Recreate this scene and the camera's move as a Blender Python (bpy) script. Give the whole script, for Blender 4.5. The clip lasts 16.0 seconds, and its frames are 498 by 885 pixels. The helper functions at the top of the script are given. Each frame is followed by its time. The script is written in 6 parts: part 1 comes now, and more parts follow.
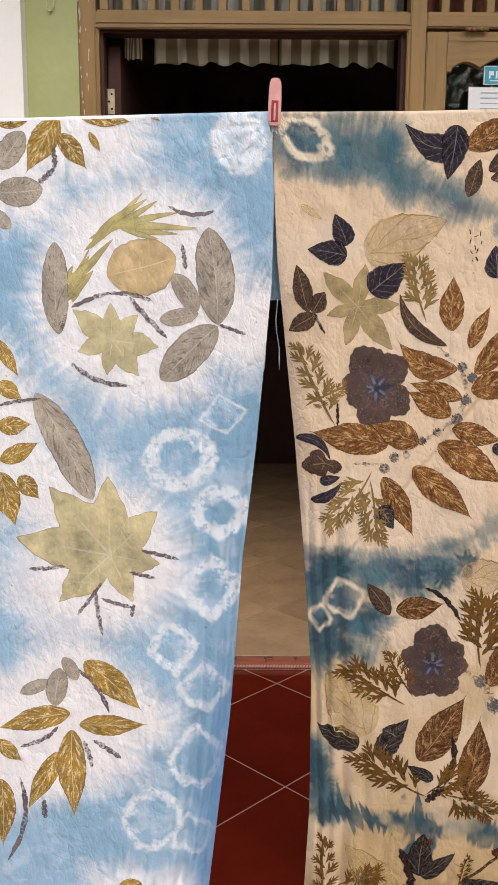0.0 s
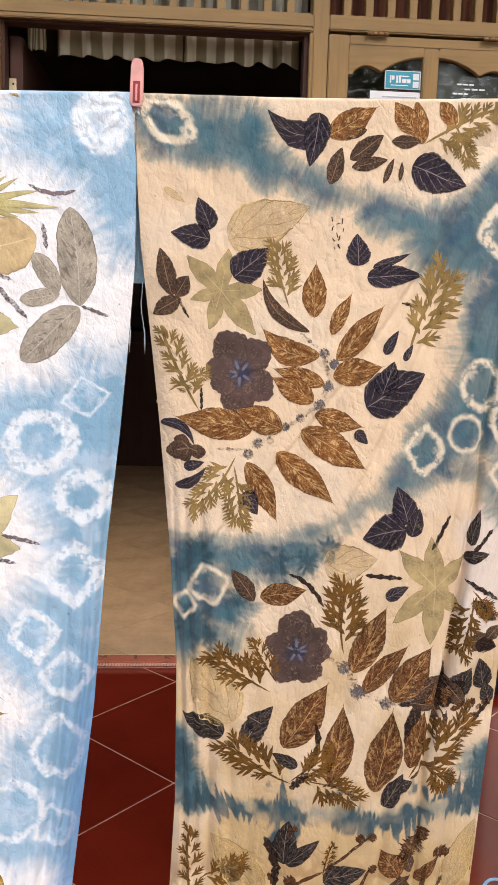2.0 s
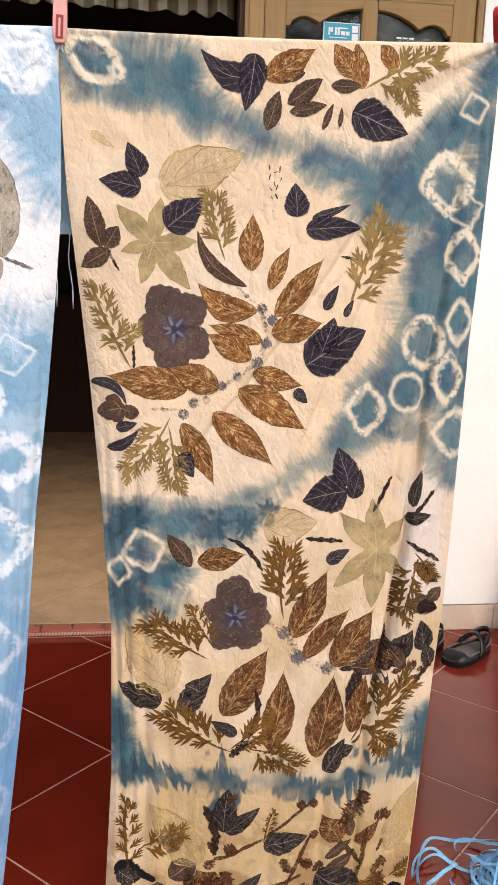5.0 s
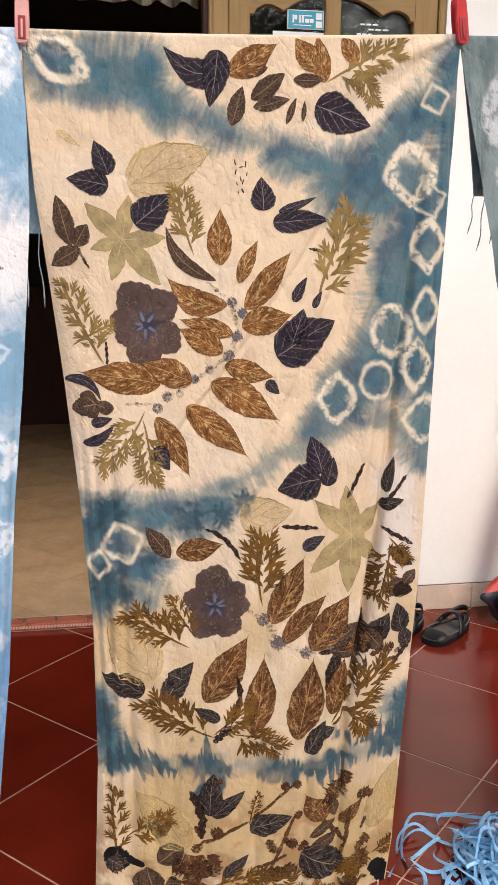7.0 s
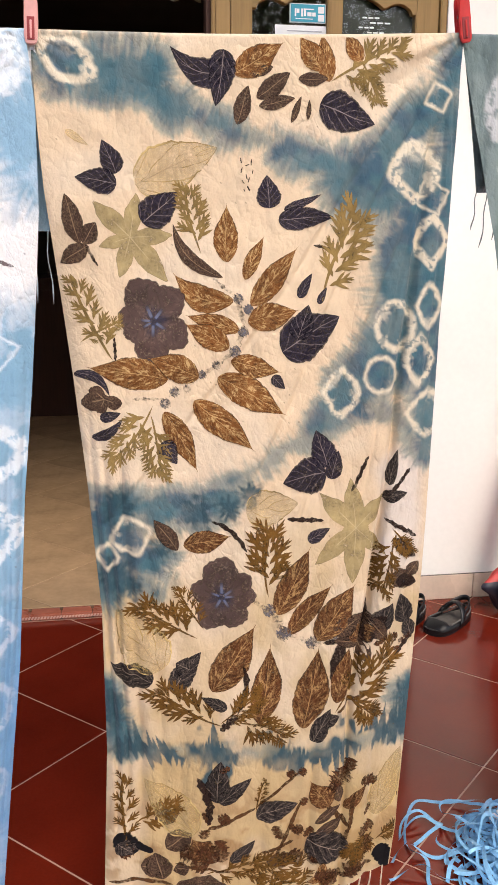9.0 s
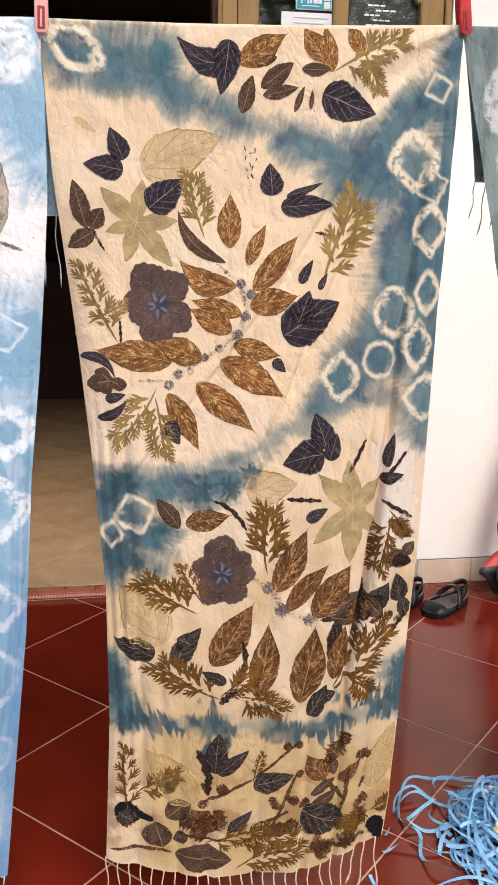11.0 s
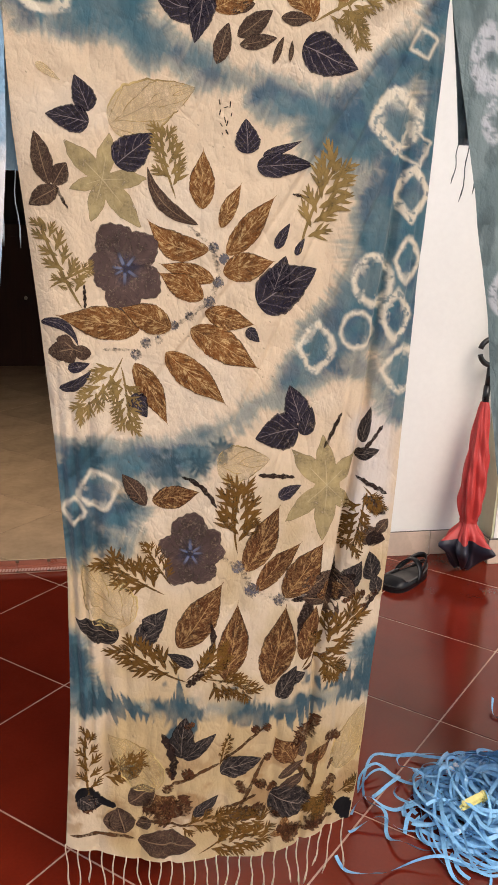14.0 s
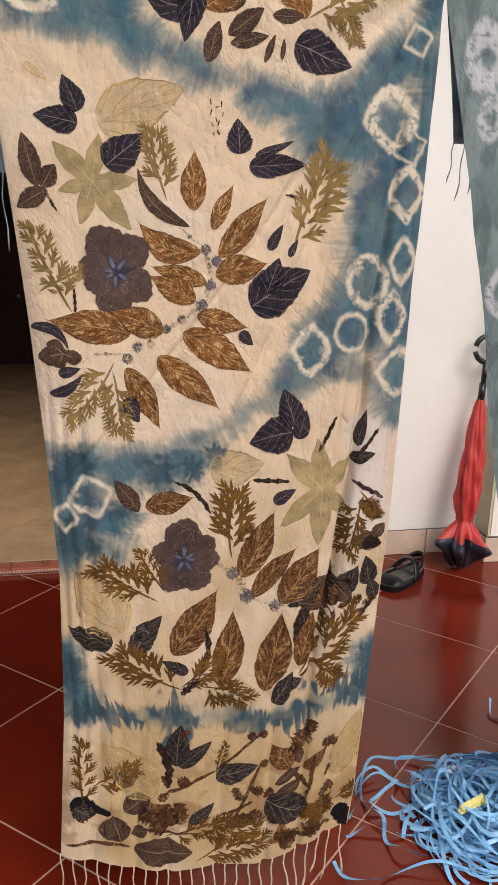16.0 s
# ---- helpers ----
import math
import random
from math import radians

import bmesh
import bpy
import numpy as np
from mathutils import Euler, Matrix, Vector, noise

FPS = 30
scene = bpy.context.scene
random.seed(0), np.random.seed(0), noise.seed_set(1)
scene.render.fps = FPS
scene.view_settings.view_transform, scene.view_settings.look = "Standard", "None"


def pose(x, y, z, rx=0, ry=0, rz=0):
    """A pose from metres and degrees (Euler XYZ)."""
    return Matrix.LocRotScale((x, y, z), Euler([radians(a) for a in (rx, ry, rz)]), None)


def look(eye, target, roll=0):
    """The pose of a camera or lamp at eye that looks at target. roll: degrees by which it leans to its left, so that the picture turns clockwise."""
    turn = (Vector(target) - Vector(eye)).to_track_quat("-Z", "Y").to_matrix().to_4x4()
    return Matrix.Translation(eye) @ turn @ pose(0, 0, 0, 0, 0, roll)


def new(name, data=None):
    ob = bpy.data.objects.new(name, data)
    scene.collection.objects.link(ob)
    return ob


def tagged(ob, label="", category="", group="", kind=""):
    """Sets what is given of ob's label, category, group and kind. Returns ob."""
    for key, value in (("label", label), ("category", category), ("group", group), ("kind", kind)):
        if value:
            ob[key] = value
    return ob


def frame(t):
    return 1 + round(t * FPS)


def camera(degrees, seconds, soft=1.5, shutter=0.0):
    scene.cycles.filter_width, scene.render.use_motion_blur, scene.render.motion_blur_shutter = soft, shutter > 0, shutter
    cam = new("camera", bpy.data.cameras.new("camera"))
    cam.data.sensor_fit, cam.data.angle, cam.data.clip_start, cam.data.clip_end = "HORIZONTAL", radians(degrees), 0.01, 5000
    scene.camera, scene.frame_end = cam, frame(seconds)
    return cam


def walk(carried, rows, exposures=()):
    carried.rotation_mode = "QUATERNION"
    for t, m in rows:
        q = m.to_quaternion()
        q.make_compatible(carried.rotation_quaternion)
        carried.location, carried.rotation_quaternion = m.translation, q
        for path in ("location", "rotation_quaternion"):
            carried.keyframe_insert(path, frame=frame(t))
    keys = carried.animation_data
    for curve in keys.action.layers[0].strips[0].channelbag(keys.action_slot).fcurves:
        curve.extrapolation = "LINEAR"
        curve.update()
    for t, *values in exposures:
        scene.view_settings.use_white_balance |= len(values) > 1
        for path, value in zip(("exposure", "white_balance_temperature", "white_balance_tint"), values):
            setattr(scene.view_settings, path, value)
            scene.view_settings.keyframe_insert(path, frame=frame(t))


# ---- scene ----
cam = camera(30.5, 16.0, soft=1.2)
PATH = [
    (0, (-0.106, -2.029, 1.232), (-0.093, -0.063, 0.863), 0.3),
    (0.5, (-0.077, -2.029, 1.22), (0.002, -0.06, 0.882), 0.5),
    (1, (-0.045, -2.041, 1.227), (0.069, -0.073, 0.892), 0.9),
    (1.5, (-0.015, -2.052, 1.209), (0.122, -0.086, 0.869), 1.4),
    (2, (0.003, -2.034, 1.198), (0.152, -0.07, 0.85), 1.7),
    (2.5, (0.012, -2.024, 1.192), (0.188, -0.065, 0.829), 2.3),
    (3, (0.022, -2.023, 1.194), (0.247, -0.071, 0.821), 2.8),
    (3.5, (0.025, -2.024, 1.184), (0.272, -0.076, 0.801), 2.8),
    (3.7, (0.02, -2.025, 1.18), (0.268, -0.079, 0.791), 3.0),
    (6, (0.013, -1.96, 1.18), (0.325, -0.032, 0.751), 1.0),
    (6.5, (0.017, -1.984, 1.197), (0.337, -0.059, 0.759), 0.8),
    (7, (0.018, -2.006, 1.193), (0.342, -0.084, 0.747), 0.6),
    (7.5, (0.013, -2.005, 1.207), (0.338, -0.083, 0.761), 0.6),
    (8, (0.023, -2.015, 1.186), (0.35, -0.096, 0.728), 0.5),
    (8.5, (0.008, -2.018, 1.201), (0.332, -0.099, 0.739), 0.4),
    (11, (0.004, -2.062, 1.206), (0.318, -0.151, 0.709), 1.0),
    (11.5, (-0.006, -2.059, 1.208), (0.315, -0.148, 0.713), 0.9),
    (12, (-0.015, -2.05, 1.211), (0.312, -0.139, 0.72), 0.7),
    (12.5, (-0.017, -2.043, 1.204), (0.315, -0.134, 0.709), 0.9),
    (13, (-0.026, -2.027, 1.201), (0.328, -0.127, 0.687), 1.6),
    (13.5, (-0.02, -2.009, 1.199), (0.371, -0.125, 0.654), 2.3),
    (14, (-0.018, -1.991, 1.195), (0.406, -0.118, 0.635), 2.3),
    (14.5, (-0.018, -1.985, 1.201), (0.422, -0.117, 0.637), 2.3),
    (15, (-0.022, -1.977, 1.201), (0.413, -0.109, 0.635), 2.2),
    (15.5, (-0.019, -1.974, 1.201), (0.419, -0.107, 0.636), 2.1),
    (16, (-0.012, -1.969, 1.203), (0.422, -0.102, 0.633), 2.0),
]
walk(cam, [(t, look(eye, target, roll)) for t, eye, target, roll in PATH], exposures=[(0.0, 0.48, 7000, 14), (1.0, 0.62, 7000, 14), (1.5, 0.75, 7000, 14), (2.0, 0.79, 7000, 14), (3.5, 0.91, 7000, 14), (6.0, 0.87, 7000, 14), (6.5, 0.87, 7000, 14), (7.0, 0.77, 7000, 14), (7.5, 0.80, 7000, 14), (8.5, 0.85, 7000, 14), (11.0, 0.87, 7000, 14), (13.0, 0.80, 7000, 14), (14.0, 0.55, 7000, 14), (14.7, 0.48, 7000, 14), (16.0, 0.46, 7000, 14)])

# ---- light ----
world = bpy.data.worlds.new("sky")
scene.world = world
world.use_nodes = True
wn, wl = world.node_tree.nodes, world.node_tree.links
sky = wn.new("ShaderNodeTexSky")
sky.sky_type = "NISHITA"
sky.sun_disc = False
SUN_ELEV, SUN_AZ = 46.0, 165.0
sky.sun_elevation, sky.sun_rotation = radians(SUN_ELEV), radians(SUN_AZ)
sky.dust_density = 2.0
wl.new(sky.outputs[0], wn["Background"].inputs[0])
wn["Background"].inputs[1].default_value = 0.15
sun = new("sun", bpy.data.lights.new("sun", "SUN"))
sun.data.energy, sun.data.angle, sun.data.color = 1.35, radians(38), (1.0, 0.95, 0.88)
_e, _a = radians(SUN_ELEV), radians(SUN_AZ)
sun.matrix_world = look((math.sin(_a) * math.cos(_e) * 20, math.cos(_a) * math.cos(_e) * 20, math.sin(_e) * 20), (0, 0, 0))


# ---- materials ----
def nodes_of(name):
    m = bpy.data.materials.new(name)
    m.use_nodes = True
    return m, m.node_tree.nodes, m.node_tree.links, m.node_tree.nodes["Principled BSDF"]


def noise_node(n, l, coord, scale, detail=4.0, stretch=None, rough=0.55):
    t = n.new("ShaderNodeTexNoise")
    t.inputs["Scale"].default_value, t.inputs["Detail"].default_value, t.inputs["Roughness"].default_value = scale, detail, rough
    if stretch:
        mp = n.new("ShaderNodeMapping")
        mp.inputs["Scale"].default_value = stretch
        l.new(coord, mp.inputs["Vector"])
        l.new(mp.outputs[0], t.inputs["Vector"])
    else:
        l.new(coord, t.inputs["Vector"])
    return t.outputs["Fac"]


def ramp(n, l, fac, stops):
    r = n.new("ShaderNodeValToRGB")
    r.color_ramp.elements[0].position, r.color_ramp.elements[0].color = stops[0][0], (*stops[0][1], 1)
    r.color_ramp.elements[1].position, r.color_ramp.elements[1].color = stops[-1][0], (*stops[-1][1], 1)
    for p, c in stops[1:-1]:
        e = r.color_ramp.elements.new(p)
        e.color = (*c, 1)
    l.new(fac, r.inputs[0])
    return r.outputs[0]


def mixc(n, l, fac, a, b, mode="MIX"):
    m = n.new("ShaderNodeMix")
    m.data_type, m.blend_type = "RGBA", mode
    for sock, v in ((m.inputs[0], fac), (m.inputs[6], a), (m.inputs[7], b)):
        if isinstance(v, (int, float)):
            sock.default_value = v
        elif isinstance(v, tuple):
            sock.default_value = (*v, 1)
        else:
            l.new(v, sock)
    return m.outputs[2]


def calc(n, l, op, a, b=0.0, clamp=False):
    m = n.new("ShaderNodeMath")
    m.operation, m.use_clamp = op, clamp
    for i, v in ((0, a), (1, b)):
        if isinstance(v, (int, float)):
            m.inputs[i].default_value = v
        else:
            l.new(v, m.inputs[i])
    return m.outputs[0]


def step(n, l, v, lo, hi):
    m = n.new("ShaderNodeMapRange")
    m.interpolation_type = "SMOOTHSTEP"
    m.inputs["From Min"].default_value, m.inputs["From Max"].default_value = lo, hi
    l.new(v, m.inputs["Value"])
    return m.outputs[0]


def bump(n, l, bsdf, height, strength, dist):
    b = n.new("ShaderNodeBump")
    b.inputs["Strength"].default_value, b.inputs["Distance"].default_value = strength, dist
    l.new(height, b.inputs["Height"])
    l.new(b.outputs[0], bsdf.inputs["Normal"])


def plain(name, c, rough=0.6, var=0.18, scale=6.0, fine=90.0, bumps=0.15, metal=0.0, stretch=None, spec=0.5, per_object=0.0):
    """A surface of one colour with stains at two scales and fine relief."""
    m, n, l, b = nodes_of(name)
    co = n.new("ShaderNodeTexCoord").outputs["Object"]
    big = noise_node(n, l, co, scale, 3.0, stretch)
    small = noise_node(n, l, co, fine, 5.0, stretch)
    dark, light = tuple(x * (1 - var) for x in c), tuple(min(1.0, x * (1 + var)) for x in c)
    col = ramp(n, l, big, [(0.3, dark), (0.7, light)])
    col = mixc(n, l, 0.25, col, ramp(n, l, small, [(0.35, dark), (0.65, light)]))
    if per_object:
        info = n.new("ShaderNodeObjectInfo").outputs["Random"]
        col = mixc(n, l, per_object, col, ramp(n, l, info, [(0.0, tuple(x * 0.7 for x in c)), (1.0, tuple(min(1, x * 1.3) for x in c))]))
    l.new(col, b.inputs["Base Color"])
    rr = calc(n, l, "MULTIPLY_ADD", big, 0.2)
    rr.node.inputs[2].default_value = max(0.02, rough - 0.1)
    l.new(rr, b.inputs["Roughness"])
    b.inputs["Metallic"].default_value = metal
    b.inputs["Specular IOR Level"].default_value = spec
    if bumps:
        bump(n, l, b, small, bumps, 0.002)
    return m


def wood(name, c, axis="z", rough=0.45):
    m, n, l, b = nodes_of(name)
    co = n.new("ShaderNodeTexCoord").outputs["Object"]
    st = {"z": (30, 30, 1.6), "x": (1.6, 30, 30), "y": (30, 1.6, 30)}[axis]
    grain = noise_node(n, l, co, 3.0, 6.0, st, 0.65)
    dirt = noise_node(n, l, co, 5.0, 4.0)
    col = ramp(n, l, grain, [(0.25, tuple(x * 0.72 for x in c)), (0.5, c), (0.8, tuple(min(1, x * 1.18) for x in c))])
    col = mixc(n, l, calc(n, l, "MULTIPLY", step(n, l, dirt, 0.5, 0.75), 0.35), col, tuple(x * 0.5 for x in c))
    l.new(col, b.inputs["Base Color"])
    b.inputs["Roughness"].default_value = rough
    bump(n, l, b, grain, 0.12, 0.001)
    return m


def crinkle(n, l, co, rough=0.0):
    """Sharp little creases of washed cotton, running in all directions."""
    tot = None
    for scale, amp, st in ((9.0, 1.2, (1.6, 1.0, 0.45)), (20.0, 0.55, (1.2, 1.0, 0.6)), (48.0, 0.3 + 0.35 * rough, (1.0, 1.0, 0.7)), (110.0, 0.12 + 0.25 * rough, (1.0, 1.0, 0.8))):
        t = noise_node(n, l, co, scale, 2.0, st)
        r = calc(n, l, "ABSOLUTE", calc(n, l, "SUBTRACT", t, 0.5))
        r = calc(n, l, "MULTIPLY", calc(n, l, "POWER", r, 0.7), amp)
        tot = r if tot is None else calc(n, l, "ADD", tot, r)
    where = step(n, l, noise_node(n, l, co, 6.0, 2.0), 0.40 - 0.12 * rough, 0.62)
    for turn, scale, amp in ((24, 16.0, 0.085), (-38, 13.0, 0.07), (58, 19.0, 0.06), (12, 30.0, 0.06)):
        mp = n.new("ShaderNodeMapping")
        mp.inputs["Rotation"].default_value = (0, radians(turn), 0)
        l.new(co, mp.inputs["Vector"])
        t = noise_node(n, l, mp.outputs[0], scale, 2.0, (1.9, 1.0, 0.6))
        line = calc(n, l, "SUBTRACT", 1.0, step(n, l, calc(n, l, "ABSOLUTE", calc(n, l, "SUBTRACT", t, 0.5)), 0.0, 0.035))
        line = calc(n, l, "MULTIPLY", calc(n, l, "MULTIPLY", line, where), amp * (0.7 + 0.3 * rough))
        tot = calc(n, l, "SUBTRACT", tot, line)
    return tot


def cloth_mat(name, relief, rough=0.0):
    """Thin cotton whose dye is stored per point, with crinkles and a fine weave."""
    m, n, l, b = nodes_of(name)
    co = n.new("ShaderNodeTexCoord").outputs["Object"]
    at = n.new("ShaderNodeAttribute")
    at.attribute_name = "dye"
    w = noise_node(n, l, co, 420.0, 2.0)
    blot = noise_node(n, l, co, 28.0, 5.0)
    col = mixc(n, l, 1.0, at.outputs["Color"], ramp(n, l, blot, [(0.3, (0.91, 0.92, 0.93)), (0.7, (1, 1, 1))]), "MULTIPLY")
    col = mixc(n, l, 1.0, col, ramp(n, l, w, [(0.3, (0.95, 0.95, 0.95)), (0.7, (1, 1, 1))]), "MULTIPLY")
    l.new(col, b.inputs["Base Color"])
    b.inputs["Roughness"].default_value = 0.85
    b.inputs["Specular IOR Level"].default_value = 0.25
    b.inputs["Sheen Weight"].default_value = 0.15
    h = crinkle(n, l, co, rough)
    h = calc(n, l, "ADD", h, calc(n, l, "MULTIPLY", w, 0.06))
    bump(n, l, b, h, relief, 0.012)
    return m


def print_mat(name, main, vein, edge, mid=0.06, side=0.5, net=0.0, fade=0.3, freq=7.0, core=None, edge_from=0.8, net_scale=150.0, speck=0.0, fill=0.93, line=0.0, streak=0.0, fleck=None):
    """Leaf print in the cloth: veins by the leaf's own axes, a darker rim, patchy take-up."""
    m, n, l, b = nodes_of(name)
    tc = n.new("ShaderNodeTexCoord")
    co = tc.outputs["Object"]
    uv = n.new("ShaderNodeSeparateXYZ")
    l.new(tc.outputs["UV"], uv.inputs[0])
    u, v = uv.outputs[0], uv.outputs[1]
    av = calc(n, l, "ABSOLUTE", calc(n, l, "MULTIPLY_ADD", v, 2.0))
    av.node.inputs[0].links[0].from_node.inputs[2].default_value = -1.0
    big = noise_node(n, l, co, 45.0, 4.0)
    fine = noise_node(n, l, co, 260.0, 4.0)
    info = n.new("ShaderNodeObjectInfo").outputs["Random"]
    col = ramp(n, l, big, [(0.3, tuple(x * 0.62 for x in main)), (0.52, main), (0.75, tuple(min(1, x * 1.4) for x in main))])
    col = mixc(n, l, 0.3, col, ramp(n, l, info, [(0.0, tuple(x * 0.7 for x in main)), (1.0, tuple(min(1, x * 1.35) for x in main))]))
    if net:
        vo = n.new("ShaderNodeTexVoronoi")
        vo.feature = "DISTANCE_TO_EDGE"
        vo.inputs["Scale"].default_value = net_scale
        wob = n.new("ShaderNodeMapping")
        wob.inputs["Scale"].default_value = (1.0, 1.0, 0.8)
        dis = mixc(n, l, 0.012, co, noise_vec(n, l, co, 120.0), "ADD")
        l.new(dis, wob.inputs["Vector"])
        l.new(wob.outputs[0], vo.inputs["Vector"])
        cell = calc(n, l, "SUBTRACT", 1.0, step(n, l, vo.outputs["Distance"], 0.02, 0.16))
        patch = step(n, l, noise_node(n, l, co, 70.0, 3.0), 0.36, 0.58)
        col = mixc(n, l, calc(n, l, "MULTIPLY", calc(n, l, "MULTIPLY", cell, patch), net), col, vein)
    wav = calc(n, l, "ADD", calc(n, l, "MULTIPLY", u, freq), calc(n, l, "MULTIPLY", av, -1.9))
    wav = calc(n, l, "ADD", wav, calc(n, l, "MULTIPLY", big, 0.6))
    fr = calc(n, l, "ABSOLUTE", calc(n, l, "SUBTRACT", calc(n, l, "FRACT", wav), 0.5))
    sv = calc(n, l, "SUBTRACT", 1.0, step(n, l, fr, 0.03, 0.11))
    col = mixc(n, l, calc(n, l, "MULTIPLY", calc(n, l, "MULTIPLY", sv, step(n, l, fine, 0.36, 0.6)), side), col, vein)
    mr = calc(n, l, "SUBTRACT", 1.0, step(n, l, av, mid * 0.5, mid * 1.6))
    col = mixc(n, l, calc(n, l, "MULTIPLY", mr, 0.8 if mid else 0.0), col, vein)
    if speck:
        sp = step(n, l, noise_node(n, l, co, 330.0, 3.0, (1.0, 1.0, 1.0), 0.7), 0.50, 0.64)
        col = mixc(n, l, calc(n, l, "MULTIPLY", sp, speck), col, vein)
    if streak:
        cmb = n.new("ShaderNodeCombineXYZ")
        l.new(calc(n, l, "MULTIPLY", wav, 1.9), cmb.inputs[0])
        l.new(calc(n, l, "MULTIPLY", av, 2.6), cmb.inputs[1])
        l.new(calc(n, l, "ADD", calc(n, l, "MULTIPLY", info, 40.0), calc(n, l, "MULTIPLY", step(n, l, v, 0.49, 0.51), 7.0)), cmb.inputs[2])
        stn = noise_node(n, l, cmb.outputs[0], 1.0, 3.0, None, 0.6)
        sk = calc(n, l, "MULTIPLY", step(n, l, stn, 0.53, 0.61), step(n, l, fine, 0.34, 0.54))
        col = mixc(n, l, calc(n, l, "MULTIPLY", sk, streak), col, fleck or vein)
        dk = calc(n, l, "SUBTRACT", 1.0, step(n, l, stn, 0.34, 0.46))
        col = mixc(n, l, calc(n, l, "MULTIPLY", dk, 0.6), col, edge)
    rim = calc(n, l, "MULTIPLY", step(n, l, av, edge_from, 1.0), step(n, l, u, 0.35, 0.6))
    col = mixc(n, l, calc(n, l, "MULTIPLY", rim, 0.75), col, edge)
    tone = noise_node(n, l, co, 14.0, 3.0)
    col = mixc(n, l, 1.0, col, ramp(n, l, tone, [(0.3, (0.76, 0.75, 0.73)), (0.7, (1.2, 1.17, 1.13))]), "MULTIPLY")
    if core:
        col = mixc(n, l, calc(n, l, "MULTIPLY", calc(n, l, "SUBTRACT", 1.0, step(n, l, u, 0.1, 0.42)), step(n, l, noise_node(n, l, co, 110.0, 3.0), 0.3, 0.55)), col, core)
        ray = calc(n, l, "MULTIPLY", calc(n, l, "SUBTRACT", 1.0, step(n, l, av, 0.03, 0.10)), calc(n, l, "MULTIPLY", step(n, l, u, 0.06, 0.12), calc(n, l, "SUBTRACT", 1.0, step(n, l, u, 0.2, 0.4))))
        col = mixc(n, l, calc(n, l, "MULTIPLY", ray, 0.6), col, (0.22, 0.26, 0.38))
    l.new(col, b.inputs["Base Color"])
    b.inputs["Roughness"].default_value = 0.85
    b.inputs["Specular IOR Level"].default_value = 0.2
    h = crinkle(n, l, co)
    bump(n, l, b, h, 0.5, 0.012)
    # patchy take-up of the dye lets the cloth show
    gap = n.new("ShaderNodeBsdfTransparent")
    mx = n.new("ShaderNodeMixShader")
    take = step(n, l, calc(n, l, "ADD", calc(n, l, "MULTIPLY", fine, 0.55), calc(n, l, "MULTIPLY", big, 0.45)), fade - 0.12, fade + 0.2)
    rimfade = calc(n, l, "SUBTRACT", 1.0, calc(n, l, "MULTIPLY", step(n, l, av, 0.86, 1.0), calc(n, l, "MULTIPLY_ADD", step(n, l, fine, 0.34, 0.56), 0.22)))
    rimfade.node.inputs[1].links[0].from_node.inputs[1].links[0].from_node.inputs[2].default_value = 0.08
    cover = calc(n, l, "MULTIPLY", calc(n, l, "MULTIPLY", take, rimfade), fill)
    if line:
        drawn = calc(n, l, "MAXIMUM", step(n, l, av, 0.88, 0.95), calc(n, l, "MULTIPLY", calc(n, l, "MAXIMUM", mr, sv), 0.55))
        cover = calc(n, l, "MAXIMUM", cover, calc(n, l, "MULTIPLY", calc(n, l, "MULTIPLY", drawn, line), step(n, l, big, 0.26, 0.46)))
    l.new(cover, mx.inputs[0])
    l.new(gap.outputs[0], mx.inputs[1])
    l.new(b.outputs[0], mx.inputs[2])
    l.new(mx.outputs[0], n["Material Output"].inputs[0])
    return m


def noise_vec(n, l, coord, scale):
    t = n.new("ShaderNodeTexNoise")
    t.inputs["Scale"].default_value = scale
    l.new(coord, t.inputs["Vector"])
    return t.outputs["Color"]


M_WOOD = wood("ochre varnished wood", (0.295, 0.174, 0.054))
M_WOOD_X = wood("ochre varnished wood lengthwise", (0.295, 0.174, 0.054), "x")
M_DARKWOOD = wood("dark reddish wood", (0.065, 0.022, 0.013), "z", 0.7)
M_WHITE = plain("white wall paint", (0.88, 0.88, 0.84), 0.55, 0.05, 2.0, 60.0, 0.08)
# lighter copy of the olive green, daylight on the flank put into the colour
M_GREEN_LIT = plain("olive green wall paint, lit", (0.60, 0.64, 0.44), 0.5, 0.12, 4.0, 60.0, 0.1)
M_GREEN = plain("olive green wall paint", (0.38, 0.42, 0.18), 0.5, 0.12, 4.0, 60.0, 0.1)
# the unlit look of the room is put into this dark wall colour
M_ROOM = plain("room paint darkened for shade", (0.09, 0.065, 0.05), 0.7, 0.2, 2.0)
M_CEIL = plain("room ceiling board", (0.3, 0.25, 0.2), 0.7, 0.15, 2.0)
M_BASE = plain("cream ceramic skirting", (0.62, 0.50, 0.40), 0.25, 0.12, 8.0, 120.0, 0.05)
M_GROUT = plain("pale pink cement joint", (0.46, 0.28, 0.2), 0.8, 0.25, 20.0)
M_REDTILE = plain("glazed oxblood floor tile", (0.14, 0.014, 0.006), 0.12, 0.25, 5.0, 160.0, 0.015, spec=0.52, per_object=0.15)
M_REDTILE.node_tree.nodes["Principled BSDF"].inputs["Specular Tint"].default_value = (1.0, 0.66, 0.54, 1)
M_TRIM = plain("terracotta border tile", (0.40, 0.13, 0.08), 0.3, 0.15, 20.0)
M_TRIMLINE = plain("pale rope pattern", (0.66, 0.42, 0.34), 0.4, 0.15, 40.0)
